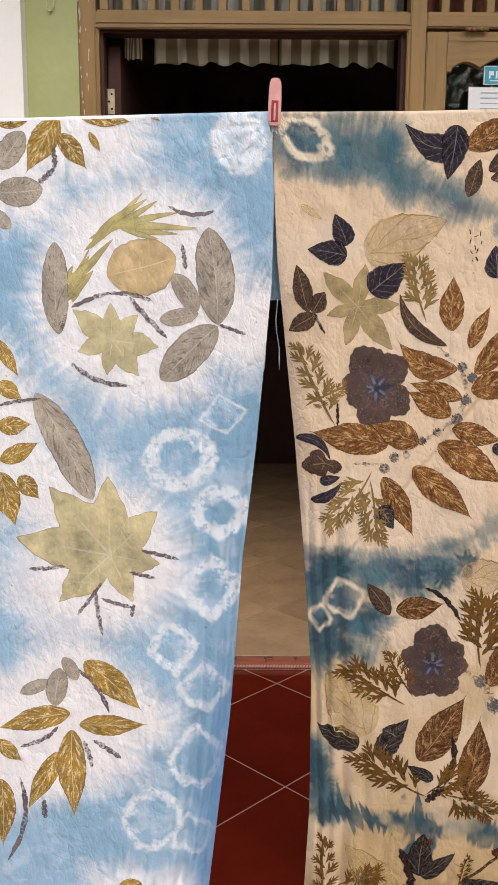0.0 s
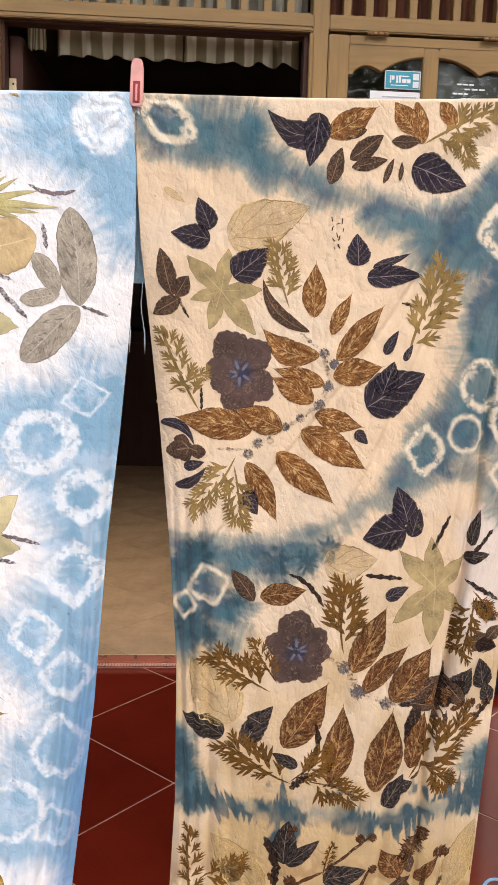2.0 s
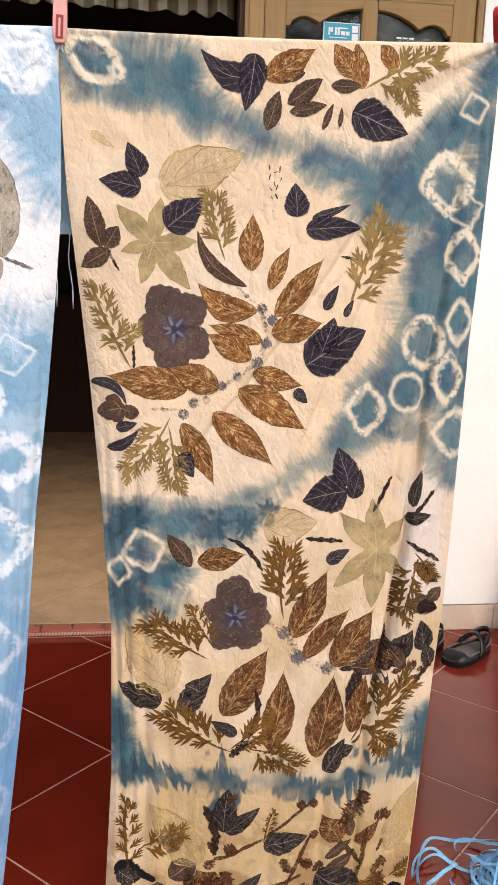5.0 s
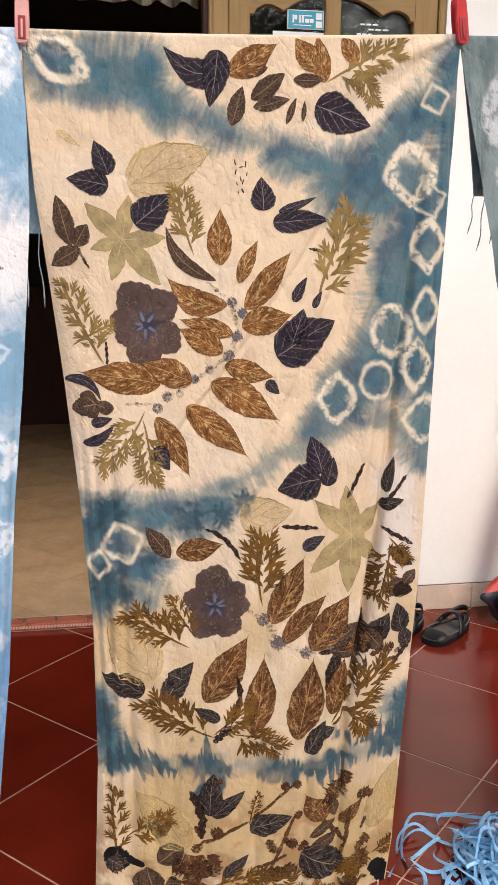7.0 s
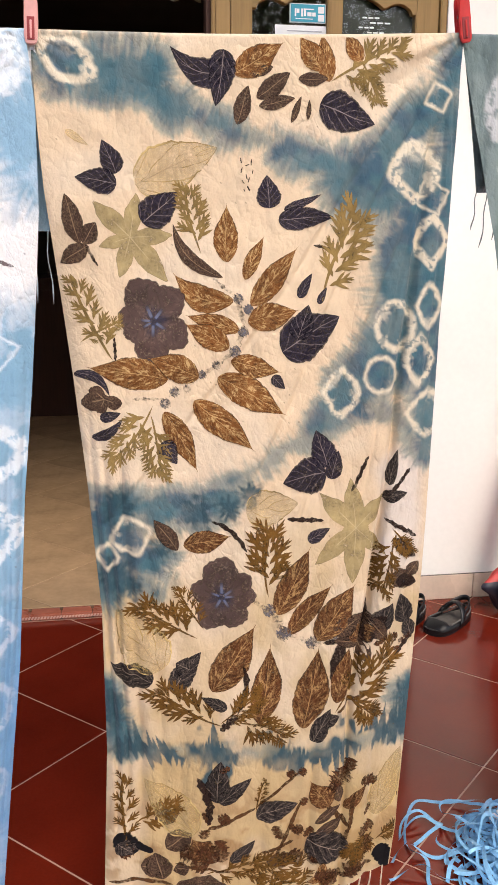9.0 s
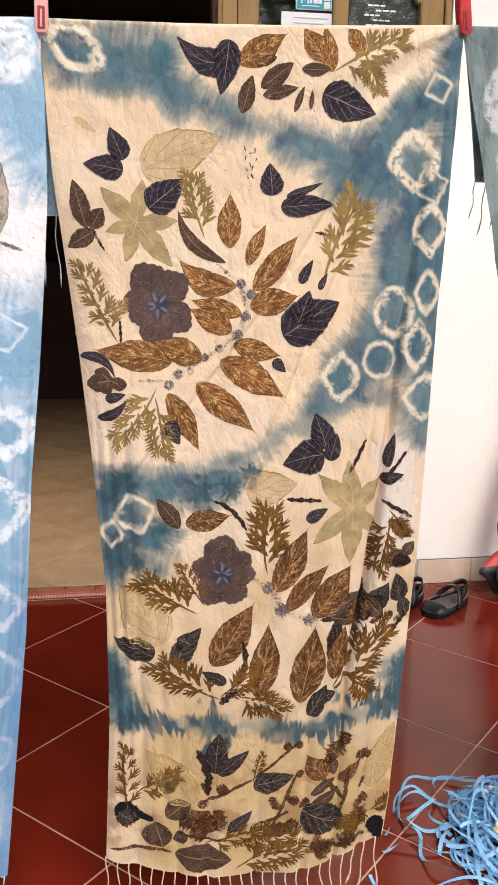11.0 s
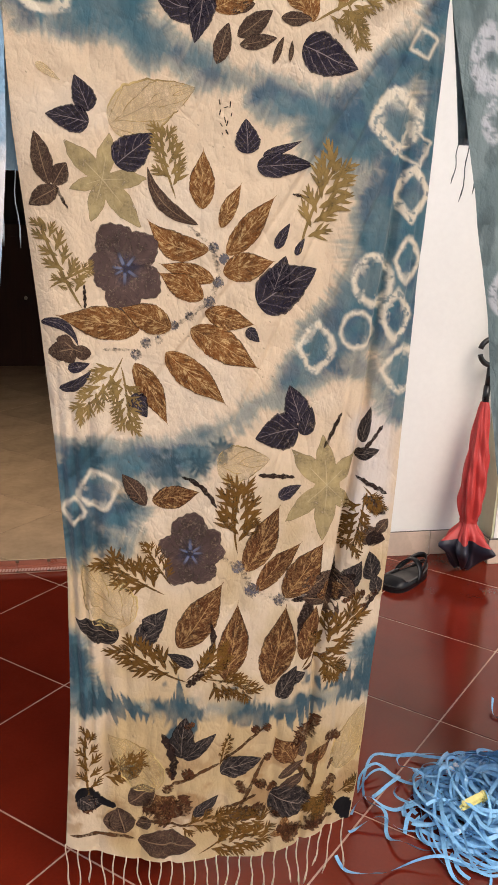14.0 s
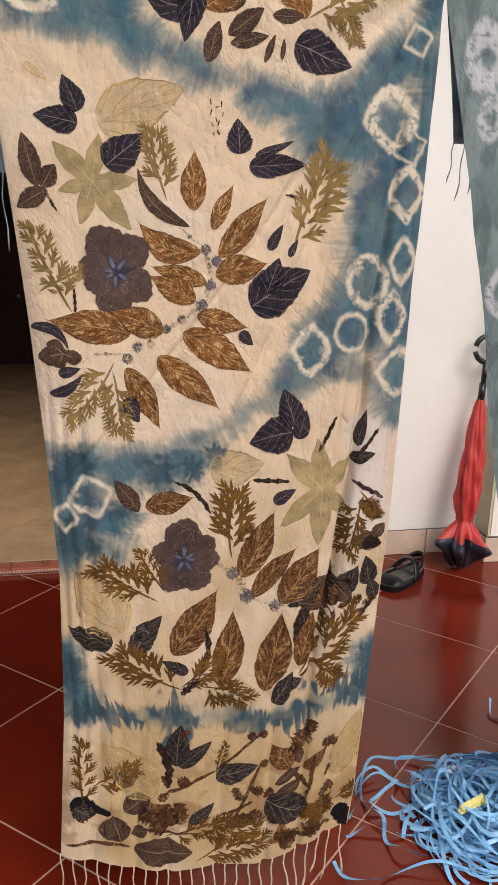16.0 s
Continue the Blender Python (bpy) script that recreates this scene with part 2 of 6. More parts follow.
M_INTILE = plain("beige marbled floor tile", (0.46, 0.31, 0.18), 0.2, 0.25, 7.0, 60.0, 0.02, per_object=0.15)
M_INGROUT = plain("brown floor joint", (0.16, 0.10, 0.06), 0.8)
M_BRASS = plain("worn steel hinge", (0.6, 0.5, 0.34), 0.4, 0.2, 30.0, metal=0.8)
M_HINGE = plain("painted hinge", (0.26, 0.15, 0.06), 0.5, 0.2, 40.0)
M_BLACK = plain("black rubber", (0.008, 0.008, 0.009), 0.36, 0.3, 30.0, 160.0, 0.1, spec=0.3)
M_INSOLE = plain("grey insole", (0.10, 0.09, 0.08), 0.7, 0.35, 40.0)
M_PIPING = plain("grey edging", (0.10, 0.095, 0.09), 0.6, 0.2, 40.0)
M_REDCLOTH = plain("red umbrella cloth", (0.52, 0.045, 0.04), 0.5, 0.15, 25.0, 300.0, 0.1)
M_NAVY = plain("dark navy umbrella lining", (0.018, 0.018, 0.032), 0.45, 0.3, 25.0, 300.0, 0.1)
M_BLACKPL = plain("black plastic", (0.015, 0.015, 0.016), 0.3, 0.2, 40.0)
M_SILVER = plain("silver tip", (0.6, 0.6, 0.62), 0.25, 0.1, 50.0, metal=1.0)
M_PINK = plain("pale pink plastic", (0.72, 0.36, 0.33), 0.35, 0.1, 50.0)
M_PINRED = plain("red plastic", (0.55, 0.03, 0.03), 0.35, 0.12, 50.0)
M_SLOT = plain("deep red slot", (0.3, 0.03, 0.035), 0.5, 0.1, 50.0)
M_RIBBON = plain("sky blue raffia ribbon", (0.23, 0.51, 0.79), 0.16, 0.35, 90.0, 420.0, 0.35, per_object=0.45)
M_YELLOW = plain("yellow plastic", (0.80, 0.72, 0.26), 0.35, 0.12, 50.0)
M_CLEAR = plain("clear plastic bit", (0.75, 0.78, 0.8), 0.12, 0.1, 50.0)
M_CORD = plain("grey nylon cord", (0.3, 0.3, 0.28), 0.6, 0.2, 80.0)
M_GROUND = plain("trodden brown earth", (0.09, 0.07, 0.05), 0.9, 0.35, 1.5, 30.0, 0.5)
M_LEAFGREEN = plain("garden foliage", (0.11, 0.15, 0.035), 0.5, 0.4, 3.0)
M_BARK = plain("grey brown bark", (0.16, 0.12, 0.08), 0.9, 0.3, 8.0)
M_SIGN = plain("teal printed sign", (0.03, 0.33, 0.46), 0.35, 0.06, 10.0, bumps=0)
M_PAPER = plain("white paper", (0.78, 0.8, 0.82), 0.6, 0.04, 10.0, bumps=0.02)
M_INKGREY = plain("grey print", (0.4, 0.42, 0.45), 0.6, 0.05, bumps=0)
M_POSTER = plain("black poster", (0.015, 0.017, 0.016), 0.45, 0.2, bumps=0)
M_CLOTH = cloth_mat("hand dyed cotton", 0.58, 0.1)
M_CLOTH_CRUMPLED = cloth_mat("crumpled hand dyed cotton", 0.5, 0.35)

M_GLASS, _n, _l, _b = nodes_of("window glass")
_b.inputs["Base Color"].default_value = (0.9, 0.95, 0.93, 1)
_b.inputs["Roughness"].default_value, _b.inputs["Transmission Weight"].default_value, _b.inputs["IOR"].default_value = 0.02, 1.0, 1.5


def striped(name, a, b2, freq, rough=0.85):
    m, n, l, b = nodes_of(name)
    tc = n.new("ShaderNodeTexCoord")
    s = n.new("ShaderNodeSeparateXYZ")
    l.new(tc.outputs["UV"], s.inputs[0])
    wob = calc(n, l, "MULTIPLY", noise_node(n, l, tc.outputs["Object"], 9.0, 3.0), 0.25)
    f = calc(n, l, "FRACT", calc(n, l, "ADD", calc(n, l, "MULTIPLY", s.outputs[0], freq), wob))
    k = step(n, l, calc(n, l, "ABSOLUTE", calc(n, l, "SUBTRACT", f, 0.5)), 0.2, 0.28)
    l.new(mixc(n, l, k, a, b2), b.inputs["Base Color"])
    b.inputs["Roughness"].default_value = rough
    bump(n, l, b, noise_node(n, l, tc.outputs["Object"], 90.0), 0.2, 0.002)
    return m


M_VALANCE = striped("cream and olive striped curtain", (0.66, 0.62, 0.48), (0.26, 0.22, 0.13), 6.0)
M_CURTAIN = striped("grey and white striped curtain", (0.55, 0.54, 0.47), (0.2, 0.18, 0.14), 17.0)
M_CURTAIN2 = striped("russet curtain", (0.22, 0.08, 0.045), (0.12, 0.04, 0.025), 12.0)

P_RUST = print_mat("rust brown leaf print", (0.185, 0.066, 0.015), (0.56, 0.36, 0.16), (0.045, 0.014, 0.006), 0.022, 0.12, 0.3, 0.24, 7.0, None, 0.80, 230.0, 0.2, 0.95, 0.0, 0.8, (0.62, 0.42, 0.20))
P_CHESTNUT = print_mat("dark chestnut leaf print", (0.088, 0.027, 0.008), (0.50, 0.31, 0.13), (0.022, 0.008, 0.004), 0.022, 0.12, 0.3, 0.24, 8.0, None, 0.80, 230.0, 0.2, 0.96, 0.0, 0.62, (0.54, 0.34, 0.15))
P_NODE = print_mat("slate grey bud print", (0.115, 0.11, 0.13), (0.4, 0.34, 0.27), (0.06, 0.055, 0.07), 0.0, 0.0, 0.0, 0.42, 5.0, None, 0.9, 330.0, 0.3)
P_INK = print_mat("black blot print", (0.006, 0.006, 0.008), (0.05, 0.04, 0.03), (0.006, 0.006, 0.007), 0.0, 0.0, 0.0, 0.16, 5.0, None, 0.9, 330.0, 0.0, 0.97)
P_FERN_LIGHT = print_mat("sage olive fern print", (0.255, 0.168, 0.058), (0.50, 0.37, 0.16), (0.10, 0.055, 0.016), 0.0, 0.1, 0.0, 0.30, 7.0, None, 0.7, 420.0, 0.15)
P_INDIGO = print_mat("blue black leaf print", (0.013, 0.010, 0.023), (0.34, 0.28, 0.27), (0.012, 0.010, 0.018), 0.025, 0.5, 0.1, 0.26, 5.0, None, 0.8, 220.0, 0.06)
P_SOOT = print_mat("soot black leaf print", (0.009, 0.007, 0.009), (0.36, 0.29, 0.24), (0.008, 0.006, 0.007), 0.022, 0.45, 0.12, 0.22, 5.0, None, 0.85, 220.0, 0.12, 0.96, 0.0, 0.15, (0.30, 0.24, 0.20))
P_PLUM = print_mat("plum brown leaf print", (0.046, 0.024, 0.018), (0.34, 0.23, 0.14), (0.022, 0.011, 0.009), 0.04, 0.25, 0.2, 0.28, 7.0, None, 0.8, 300.0, 0.3)
P_FERN = print_mat("olive fern print", (0.132, 0.062, 0.011), (0.42, 0.29, 0.10), (0.075, 0.036, 0.010), 0.0, 0.1, 0.0, 0.32, 7.0, None, 0.7, 420.0, 0.15)
P_PALE = print_mat("pale straw leaf print", (0.60, 0.45, 0.20), (0.20, 0.12, 0.04), (0.11, 0.062, 0.02), 0.02, 0.25, 0.0, 0.34, 3.0, None, 0.86, 150.0, 0.0, 0.36, 0.95)
P_STAR = print_mat("sage star leaf print", (0.43, 0.335, 0.165), (0.62, 0.50, 0.30), (0.16, 0.105, 0.04), 0.035, 0.25, 0.12, 0.30, 5.0, None, 0.88, 150.0, 0.0, 0.86, 0.6)
P_FLOWER = print_mat("smoky purple flower print", (0.085, 0.052, 0.048), (0.03, 0.02, 0.024), (0.045, 0.026, 0.026), 0.03, 0.55, 0.12, 0.27, 4.0, (0.016, 0.020, 0.052), 0.84, 150.0, 0.0, 0.86, 0.0, 0.55, (0.20, 0.135, 0.11))
P_TWIG = print_mat("dark twig print", (0.026, 0.014, 0.011), (0.1, 0.06, 0.04), (0.02, 0.011, 0.008), 0.0, 0.0, 0.0, 0.33)
P_BERRY = print_mat("dark red brown blotch print", (0.058, 0.018, 0.008), (0.3, 0.16, 0.06), (0.03, 0.010, 0.006), 0.0, 0.0, 0.2, 0.36, 7.0, None, 0.7, 330.0, 0.3)
P_STEM = print_mat("brown stem print", (0.085, 0.038, 0.014), (0.3, 0.19, 0.09), (0.08, 0.035, 0.014), 0.0, 0.0, 0.0, 0.36)
P_STALK = print_mat("faint stalk print", (0.17, 0.13, 0.10), (0.3, 0.25, 0.2), (0.12, 0.09, 0.07), 0.0, 0.0, 0.0, 0.52)
P_MUSTARD = print_mat("mustard leaf print", (0.36, 0.215, 0.026), (0.78, 0.66, 0.40), (0.16, 0.085, 0.016), 0.025, 0.15, 0.2, 0.24, 7.0, None, 0.86, 300.0, 0.2, 0.93, 0.5, 0.75, (0.84, 0.74, 0.50))
P_GREY = print_mat("grey leaf print", (0.43, 0.385, 0.315), (0.66, 0.61, 0.53), (0.10, 0.08, 0.07), 0.03, 0.3, 0.35, 0.22, 8.0, None, 0.9, 330.0, 0.3, 0.88, 0.6, 0.35, (0.17, 0.145, 0.12))
P_TAN = print_mat("tan leaf print", (0.62, 0.475, 0.265), (0.72, 0.60, 0.38), (0.38, 0.26, 0.12), 0.02, 0.25, 0.0, 0.2, 5.0, None, 0.93)
P_SAGE = print_mat("pale sage leaf print", (0.60, 0.54, 0.315), (0.72, 0.68, 0.50), (0.32, 0.26, 0.12), 0.035, 0.45, 0.05, 0.24, 6.0, None, 0.9, 150.0, 0.0, 0.86, 0.5)
P_OLIVE = print_mat("olive sprig print", (0.50, 0.44, 0.19), (0.70, 0.64, 0.38), (0.20, 0.155, 0.06), 0.05, 0.2, 0.1, 0.26, 5.0, None, 0.72, 150.0, 0.0, 0.8, 0.7)
P_GTWIG = print_mat("grey twig print", (0.165, 0.13, 0.14), (0.3, 0.26, 0.25), (0.12, 0.09, 0.1), 0.0, 0.0, 0.0, 0.40)


# ---- mesh helpers ----
def mesh(name, verts, faces, uvs=None, smooth=True):
    me = bpy.data.meshes.new(name)
    me.from_pydata([tuple(v) for v in verts], [], faces)
    if uvs is not None:
        lay = me.uv_layers.new(name="UVMap")
        idx = np.empty(len(me.loops), dtype=np.int32)
        me.loops.foreach_get("vertex_index", idx)
        lay.data.foreach_set("uv", np.asarray(uvs, dtype=np.float32)[idx].ravel())
    if smooth:
        me.polygons.foreach_set("use_smooth", [True] * len(me.polygons))
    me.update()
    return me


def part(name, me, material, parent=None, label=""):
    """Links a mesh, or a bmesh, as one object under a thing or a part."""
    if isinstance(me, bmesh.types.BMesh):
        data = bpy.data.meshes.new(name)
        me.to_mesh(data)
        me.free()
        me = data
    if material and not me.materials:
        me.materials.append(material)
    ob = new(name, me)
    if parent:
        ob.parent = parent
    if label:
        tagged(ob, label)
    return ob


def thing(name, place, label, category, group="", kind=""):
    ob = new(name)
    ob.location = place
    ob.empty_display_size = 0.05
    return tagged(ob, label, category, group, kind)


def add_box(bm, lo, hi, bevel=0.0):
    c, s = [(a + b) / 2 for a, b in zip(lo, hi)], [abs(b - a) for a, b in zip(lo, hi)]
    made = bmesh.ops.create_cube(bm, size=1.0, matrix=Matrix.Translation(c) @ Matrix.Diagonal((*s, 1)))["verts"]
    if bevel:
        edges = {e for v in made for e in v.link_edges}
        bmesh.ops.bevel(bm, geom=list(edges), offset=min(bevel, min(s) * 0.4), segments=2, affect="EDGES")


def box(lo, hi, bevel=0.0):
    bm = bmesh.new()
    add_box(bm, lo, hi, bevel)
    return bm


def tube(points, radius, sides=8, cap=True):
    """A round rod along points; radius is a number or one for each point."""
    pts = [Vector(p) for p in points]
    rad = radius if isinstance(radius, (list, tuple)) else [radius] * len(pts)
    verts, faces = [], []
    ref = Vector((0.31, 0.17, 0.93)).normalized()
    for i, p in enumerate(pts):
        d = (pts[min(i + 1, len(pts) - 1)] - pts[max(i - 1, 0)]).normalized()
        a = d.cross(ref)
        a = a.normalized() if a.length > 1e-4 else Vector((1, 0, 0))
        b = d.cross(a)
        for k in range(sides):
            w = 2 * math.pi * k / sides
            verts.append(p + (a * math.cos(w) + b * math.sin(w)) * rad[i])
    for i in range(len(pts) - 1):
        for k in range(sides):
            j = (k + 1) % sides
            faces.append((i * sides + k, i * sides + j, (i + 1) * sides + j, (i + 1) * sides + k))
    if cap:
        faces.append(tuple(range(sides))[::-1])
        faces.append(tuple((len(pts) - 1) * sides + k for k in range(sides)))
    return verts, faces


def tube_mesh(name, points, radius, sides=8):
    return mesh(name, *tube(points, radius, sides))


def several(name, pieces):
    """One mesh from several (verts, faces)."""
    vs, fs = [], []
    for v, f in pieces:
        o = len(vs)
        vs += list(v)
        fs += [tuple(i + o for i in q) for q in f]
    return mesh(name, vs, fs)


def clip_poly(poly, axis, limit, keep_less):
    """A flat polygon cut by a line along an axis."""
    res = []
    for i, p in enumerate(poly):
        q = poly[(i + 1) % len(poly)]
        pin, qin = (p[axis] <= limit) == keep_less, (q[axis] <= limit) == keep_less
        if pin:
            res.append(p)
        if pin != qin:
            f = (limit - p[axis]) / (q[axis] - p[axis])
            res.append((p[0] + f * (q[0] - p[0]), p[1] + f * (q[1] - p[1])))
    return res


def slab(poly, z0, z1, inset=0.0008):
    """A flat piece with a small chamfer on its upper edge."""
    cx, cy = sum(p[0] for p in poly) / len(poly), sum(p[1] for p in poly) / len(poly)
    n = len(poly)

    def shrink(p, d):
        r = math.hypot(p[0] - cx, p[1] - cy)
        f = max(0.0, (r - d) / r) if r > 1e-6 else 1
        return (cx + (p[0] - cx) * f, cy + (p[1] - cy) * f)

    vs = [(*p, z0) for p in poly] + [(*p, z1 - inset) for p in poly] + [(*shrink(p, inset * 1.4), z1) for p in poly]
    fs = [tuple(range(2 * n, 3 * n))]
    for r in (0, 1):
        fs += [(r * n + i, r * n + (i + 1) % n, (r + 1) * n + (i + 1) % n, (r + 1) * n + i) for i in range(n)]
    return vs, fs


def value_noise(x, y, seed):
    """Smooth noise from 0 to 1 over arrays."""
    rs = np.random.RandomState(seed)
    tab = rs.rand(256, 256)
    xi, yi = np.floor(x).astype(int), np.floor(y).astype(int)
    xf, yf = x - xi, y - yi
    xf, yf = xf * xf * (3 - 2 * xf), yf * yf * (3 - 2 * yf)
    a, b = tab[xi % 256, yi % 256], tab[(xi + 1) % 256, yi % 256]
    c, d = tab[xi % 256, (yi + 1) % 256], tab[(xi + 1) % 256, (yi + 1) % 256]
    return (a * (1 - xf) + b * xf) * (1 - yf) + (c * (1 - xf) + d * xf) * yf


def fbm(x, y, scale, seed, octaves=4):
    t, amp, tot = 0.0, 1.0, 0.0
    for o in range(octaves):
        t = t + amp * value_noise(x * scale * 2 ** o + 31.7 * o, y * scale * 2 ** o + 17.3 * o, seed + o)
        tot += amp
        amp *= 0.55
    return t / tot


# ---- house ----
structure = dict(kind="structure", category="building")


def wall_piece(name, boxes, material, label, parent=None):
    bm = bmesh.new()
    for lo, hi in boxes:
        add_box(bm, lo, hi)
    ob = part(name, bm, material, parent, label)
    return tagged(ob, label, "wall", "", "structure") if not parent else ob


wall_piece("wall_left", [((-4.0, 0.60, -0.15), (-0.709, 0.84, 3.2))], M_WHITE, "smooth white painted house wall beside the doorway")
wall_piece("pilaster_left", [((-0.709, 0.655, -0.02), (-0.566, 0.84, 3.2))], M_GREEN, "olive green painted strip of wall beside the door frame")
wall_piece("wall_right", [((1.022, 0.655, -0.15), (1.42, 0.84, 3.2)), ((0.352, 0.70, 0.023), (1.022, 0.84, 0.75))], M_WHITE, "clean white painted wall beside the window")
wall_piece("wall_above", [((-0.566, 0.70, 2.36), (1.022, 0.84, 3.2))], M_WHITE, "white painted wall above the transom")
wall_piece("pillar_right", [((1.394, 0.556, -0.15), (1.62, 0.652, 3.2)), ((1.42, 0.656, -0.15), (4.2, 0.84, 3.2))], M_WHITE, "white painted pillar and wall at the porch corner")
wall_piece("pillar_side", [((1.386, 0.560, 0.085), (1.3945, 0.654, 3.2))], M_GREEN_LIT, "olive green flank of the pillar, lightened as if lit")

skirting = thing("baseboard", (0, 0, 0), "cream ceramic tile skirting with a dark top line", "baseboard", kind="structure")
for lo, hi in (((1.024, 0.647, 0.0), (1.2095, 0.6545, 0.083)), ((1.2125, 0.647, 0.0), (1.3785, 0.6545, 0.083)),
               ((1.374, 0.548, 0.0), (1.3795, 0.646, 0.083)), ((1.374, 0.545, 0.0), (1.50, 0.5555, 0.083)), ((1.503, 0.545, 0.0), (1.70, 0.5555, 0.083))):
    part("tile", box(lo, hi, 0.0015), M_BASE, skirting)
for lo, hi in (((1.024, 0.650, 0.083), (1.374, 0.6545, 0.0850)), ((1.3765, 0.56, 0.083), (1.3795, 0.649, 0.0865)), ((1.3765, 0.549, 0.083), (1.70, 0.5555, 0.0865))):
    part("joint_line", box(lo, hi), M_INSOLE, skirting, "dark joint on top of the skirting")

# timber frame of door, transom and window
frame_set = thing("door_frame", (0, 0.68, 0), "ochre varnished timber frame with slatted transoms", "door frame", kind="structure")
frame_set.matrix_basis = Matrix.Identity(4)
F0, F1 = 0.66, 0.74
part("jamb", box((-0.566, F0, 0.0), (-0.517, F1, 2.36), 0.004), M_WOOD, frame_set)
part("jamb", box((0.352, F0, 0.023), (0.397, F1, 2.36), 0.004), M_WOOD, frame_set)
part("jamb", box((1.002, F0, 0.75), (1.022, F1, 2.36), 0.003), M_WOOD, frame_set)
part("lintel", box((-0.517, F0 + 0.002, 1.900), (0.352, F1, 1.938), 0.004), M_WOOD_X, frame_set)
part("lintel", box((0.397, F0 + 0.002, 1.896), (1.002, F1, 1.938), 0.004), M_WOOD_X, frame_set)
part("bead", box((-0.517, F0 - 0.004, 1.888), (0.352, F0 + 0.02, 1.9), 0.003), M_WOOD_X, frame_set)
part("bead", box((-0.517, F0 - 0.004, 0.023), (-0.509, F0 + 0.02, 1.888), 0.003), M_WOOD, frame_set)
part("bead", box((0.344, F0 - 0.004, 0.023), (0.352, F0 + 0.02, 1.888), 0.003), M_WOOD, frame_set)
part("rebate", box((-0.509, F0 + 0.022, 1.881), (0.344, F1, 1.888)), M_DARKWOOD, frame_set, "dark inner edge of the lintel")
part("rebate", box((0.332, F0 + 0.022, 0.023), (0.344, F1, 1.881)), M_DARKWOOD, frame_set, "dark inner edge of the jamb")
part("rebate", box((-0.509, F0 + 0.022, 0.023), (-0.500, F1, 1.881)), M_DARKWOOD, frame_set, "dark inner edge of the jamb")
part("rail", box((-0.517, F0, 2.28), (0.352, F1, 2.36), 0.004), M_WOOD_X, frame_set)
part("rail", box((0.397, F0, 2.28), (1.002, F1, 2.36), 0.004), M_WOOD_X, frame_set)
part("window_sill", box((0.397, F0 - 0.03, 0.75), (1.022, F1, 0.79), 0.004), M_WOOD_X, frame_set)
slat_a = box((-0.011, F0 + 0.012, 1.938), (0.011, F0 + 0.05, 2.28), 0.002)
slat_me = bpy.data.meshes.new("slat")
slat_a.to_mesh(slat_me)
slat_a.free()
slat_me.materials.append(M_WOOD)
for k in range(13):
    part("slat", slat_me, None, frame_set).location.x = -0.4955 + 0.0655 * k
for k in range(9):
    part("slat", slat_me, None, frame_set).location.x = 0.4495 + 0.0625 * k


def curtain(name, x0, x1, z0, z1, y, waves, amp, material, label, ragged=0.0, seed=1):
    """A gathered curtain between two heights."""
    nx, nz = int((x1 - x0) / 0.006), 14
    vs, fs, uv = [], [], []
    rs = np.random.RandomState(seed)
    ph = rs.rand(6) * 6.28
    for j in range(nz + 1):
        for i in range(nx + 1):
            u, v = i / nx, j / nz
            g = math.sin(u * waves * 6.28 + ph[0] + 0.8 * math.sin(u * 9 + ph[1])) * amp * (0.35 + 0.65 * v)
            g += 0.4 * amp * math.sin(u * waves * 15 + ph[2] + v)
            zb = z0 + ragged * (0.5 * math.sin(u * waves * 6.28 + ph[3]) + 0.5 * math.sin(u * 31 + ph[4]))
            vs.append((x0 + (x1 - x0) * u + 0.2 * g, y + g, z1 + (zb - z1) * v))
            uv.append((u, v))
    for j in range(nz):
        for i in range(nx):
            a = j * (nx + 1) + i
            fs.append((a, a + 1, a + nx + 2, a + nx + 1))
    ob = part(name, mesh(name, vs, fs, uv), material)
    sol = ob.modifiers.new("thick", "SOLIDIFY")
    sol.thickness = 0.0012
    return tagged(ob, label or " ", "curtain")


valance = thing("curtain_valance", (0, 0, 0), "short striped cream and olive valance inside the doorway", "curtain")
for x0, x1, w, k in ((-0.455, -0.405, 0.8, 2), (-0.372, -0.008, 4, 3), (-0.004, 0.330, 4, 7)):
    pn = curtain("panel", x0, x1, 1.826 if k > 2 else 1.838, 1.905, 0.80 + 0.004 * k / 7, w, 0.011, M_VALANCE, "", 0.008, k)
    del pn["category"]
    pn.parent = valance
rod_v, rod_f = tube([(-0.5, 0.80, 1.912), (0.36, 0.80, 1.912)], 0.005)
tagged(part("curtain_rod", mesh("curtain_rod", rod_v, rod_f), M_DARKWOOD), "thin dark rod that carries the valance", "curtain rod")
curtain("transom_curtain", -0.515, 0.35, 1.94, 2.34, 0.775, 11, 0.012, M_CURTAIN, "grey and white striped curtain behind the door transom", 0, 5)
curtain("transom_curtain", 0.40, 1.0, 1.94, 2.34, 0.775, 8, 0.012, M_CURTAIN2, "russet brown curtain behind the window transom", 0, 6)

rs_j = random.Random(3)
for k in range(26):
    x0, z0, h = rs_j.uniform(-0.564, -0.532) if k % 3 else rs_j.uniform(-0.564, -0.556), rs_j.uniform(1.66, 2.02), rs_j.uniform(0.006, 0.016)
    part("paint_drip", mesh("paint_drip", [(x0 - 0.0022, F0 - 0.0005, z0), (x0, F0 - 0.002, z0 - h), (x0 + 0.0022, F0 - 0.0005, z0), (x0, F0 - 0.002, z0 + h * 0.4)], [(0, 1, 2, 3)]), M_BASE, frame_set, "pale drip of paint on the jamb")

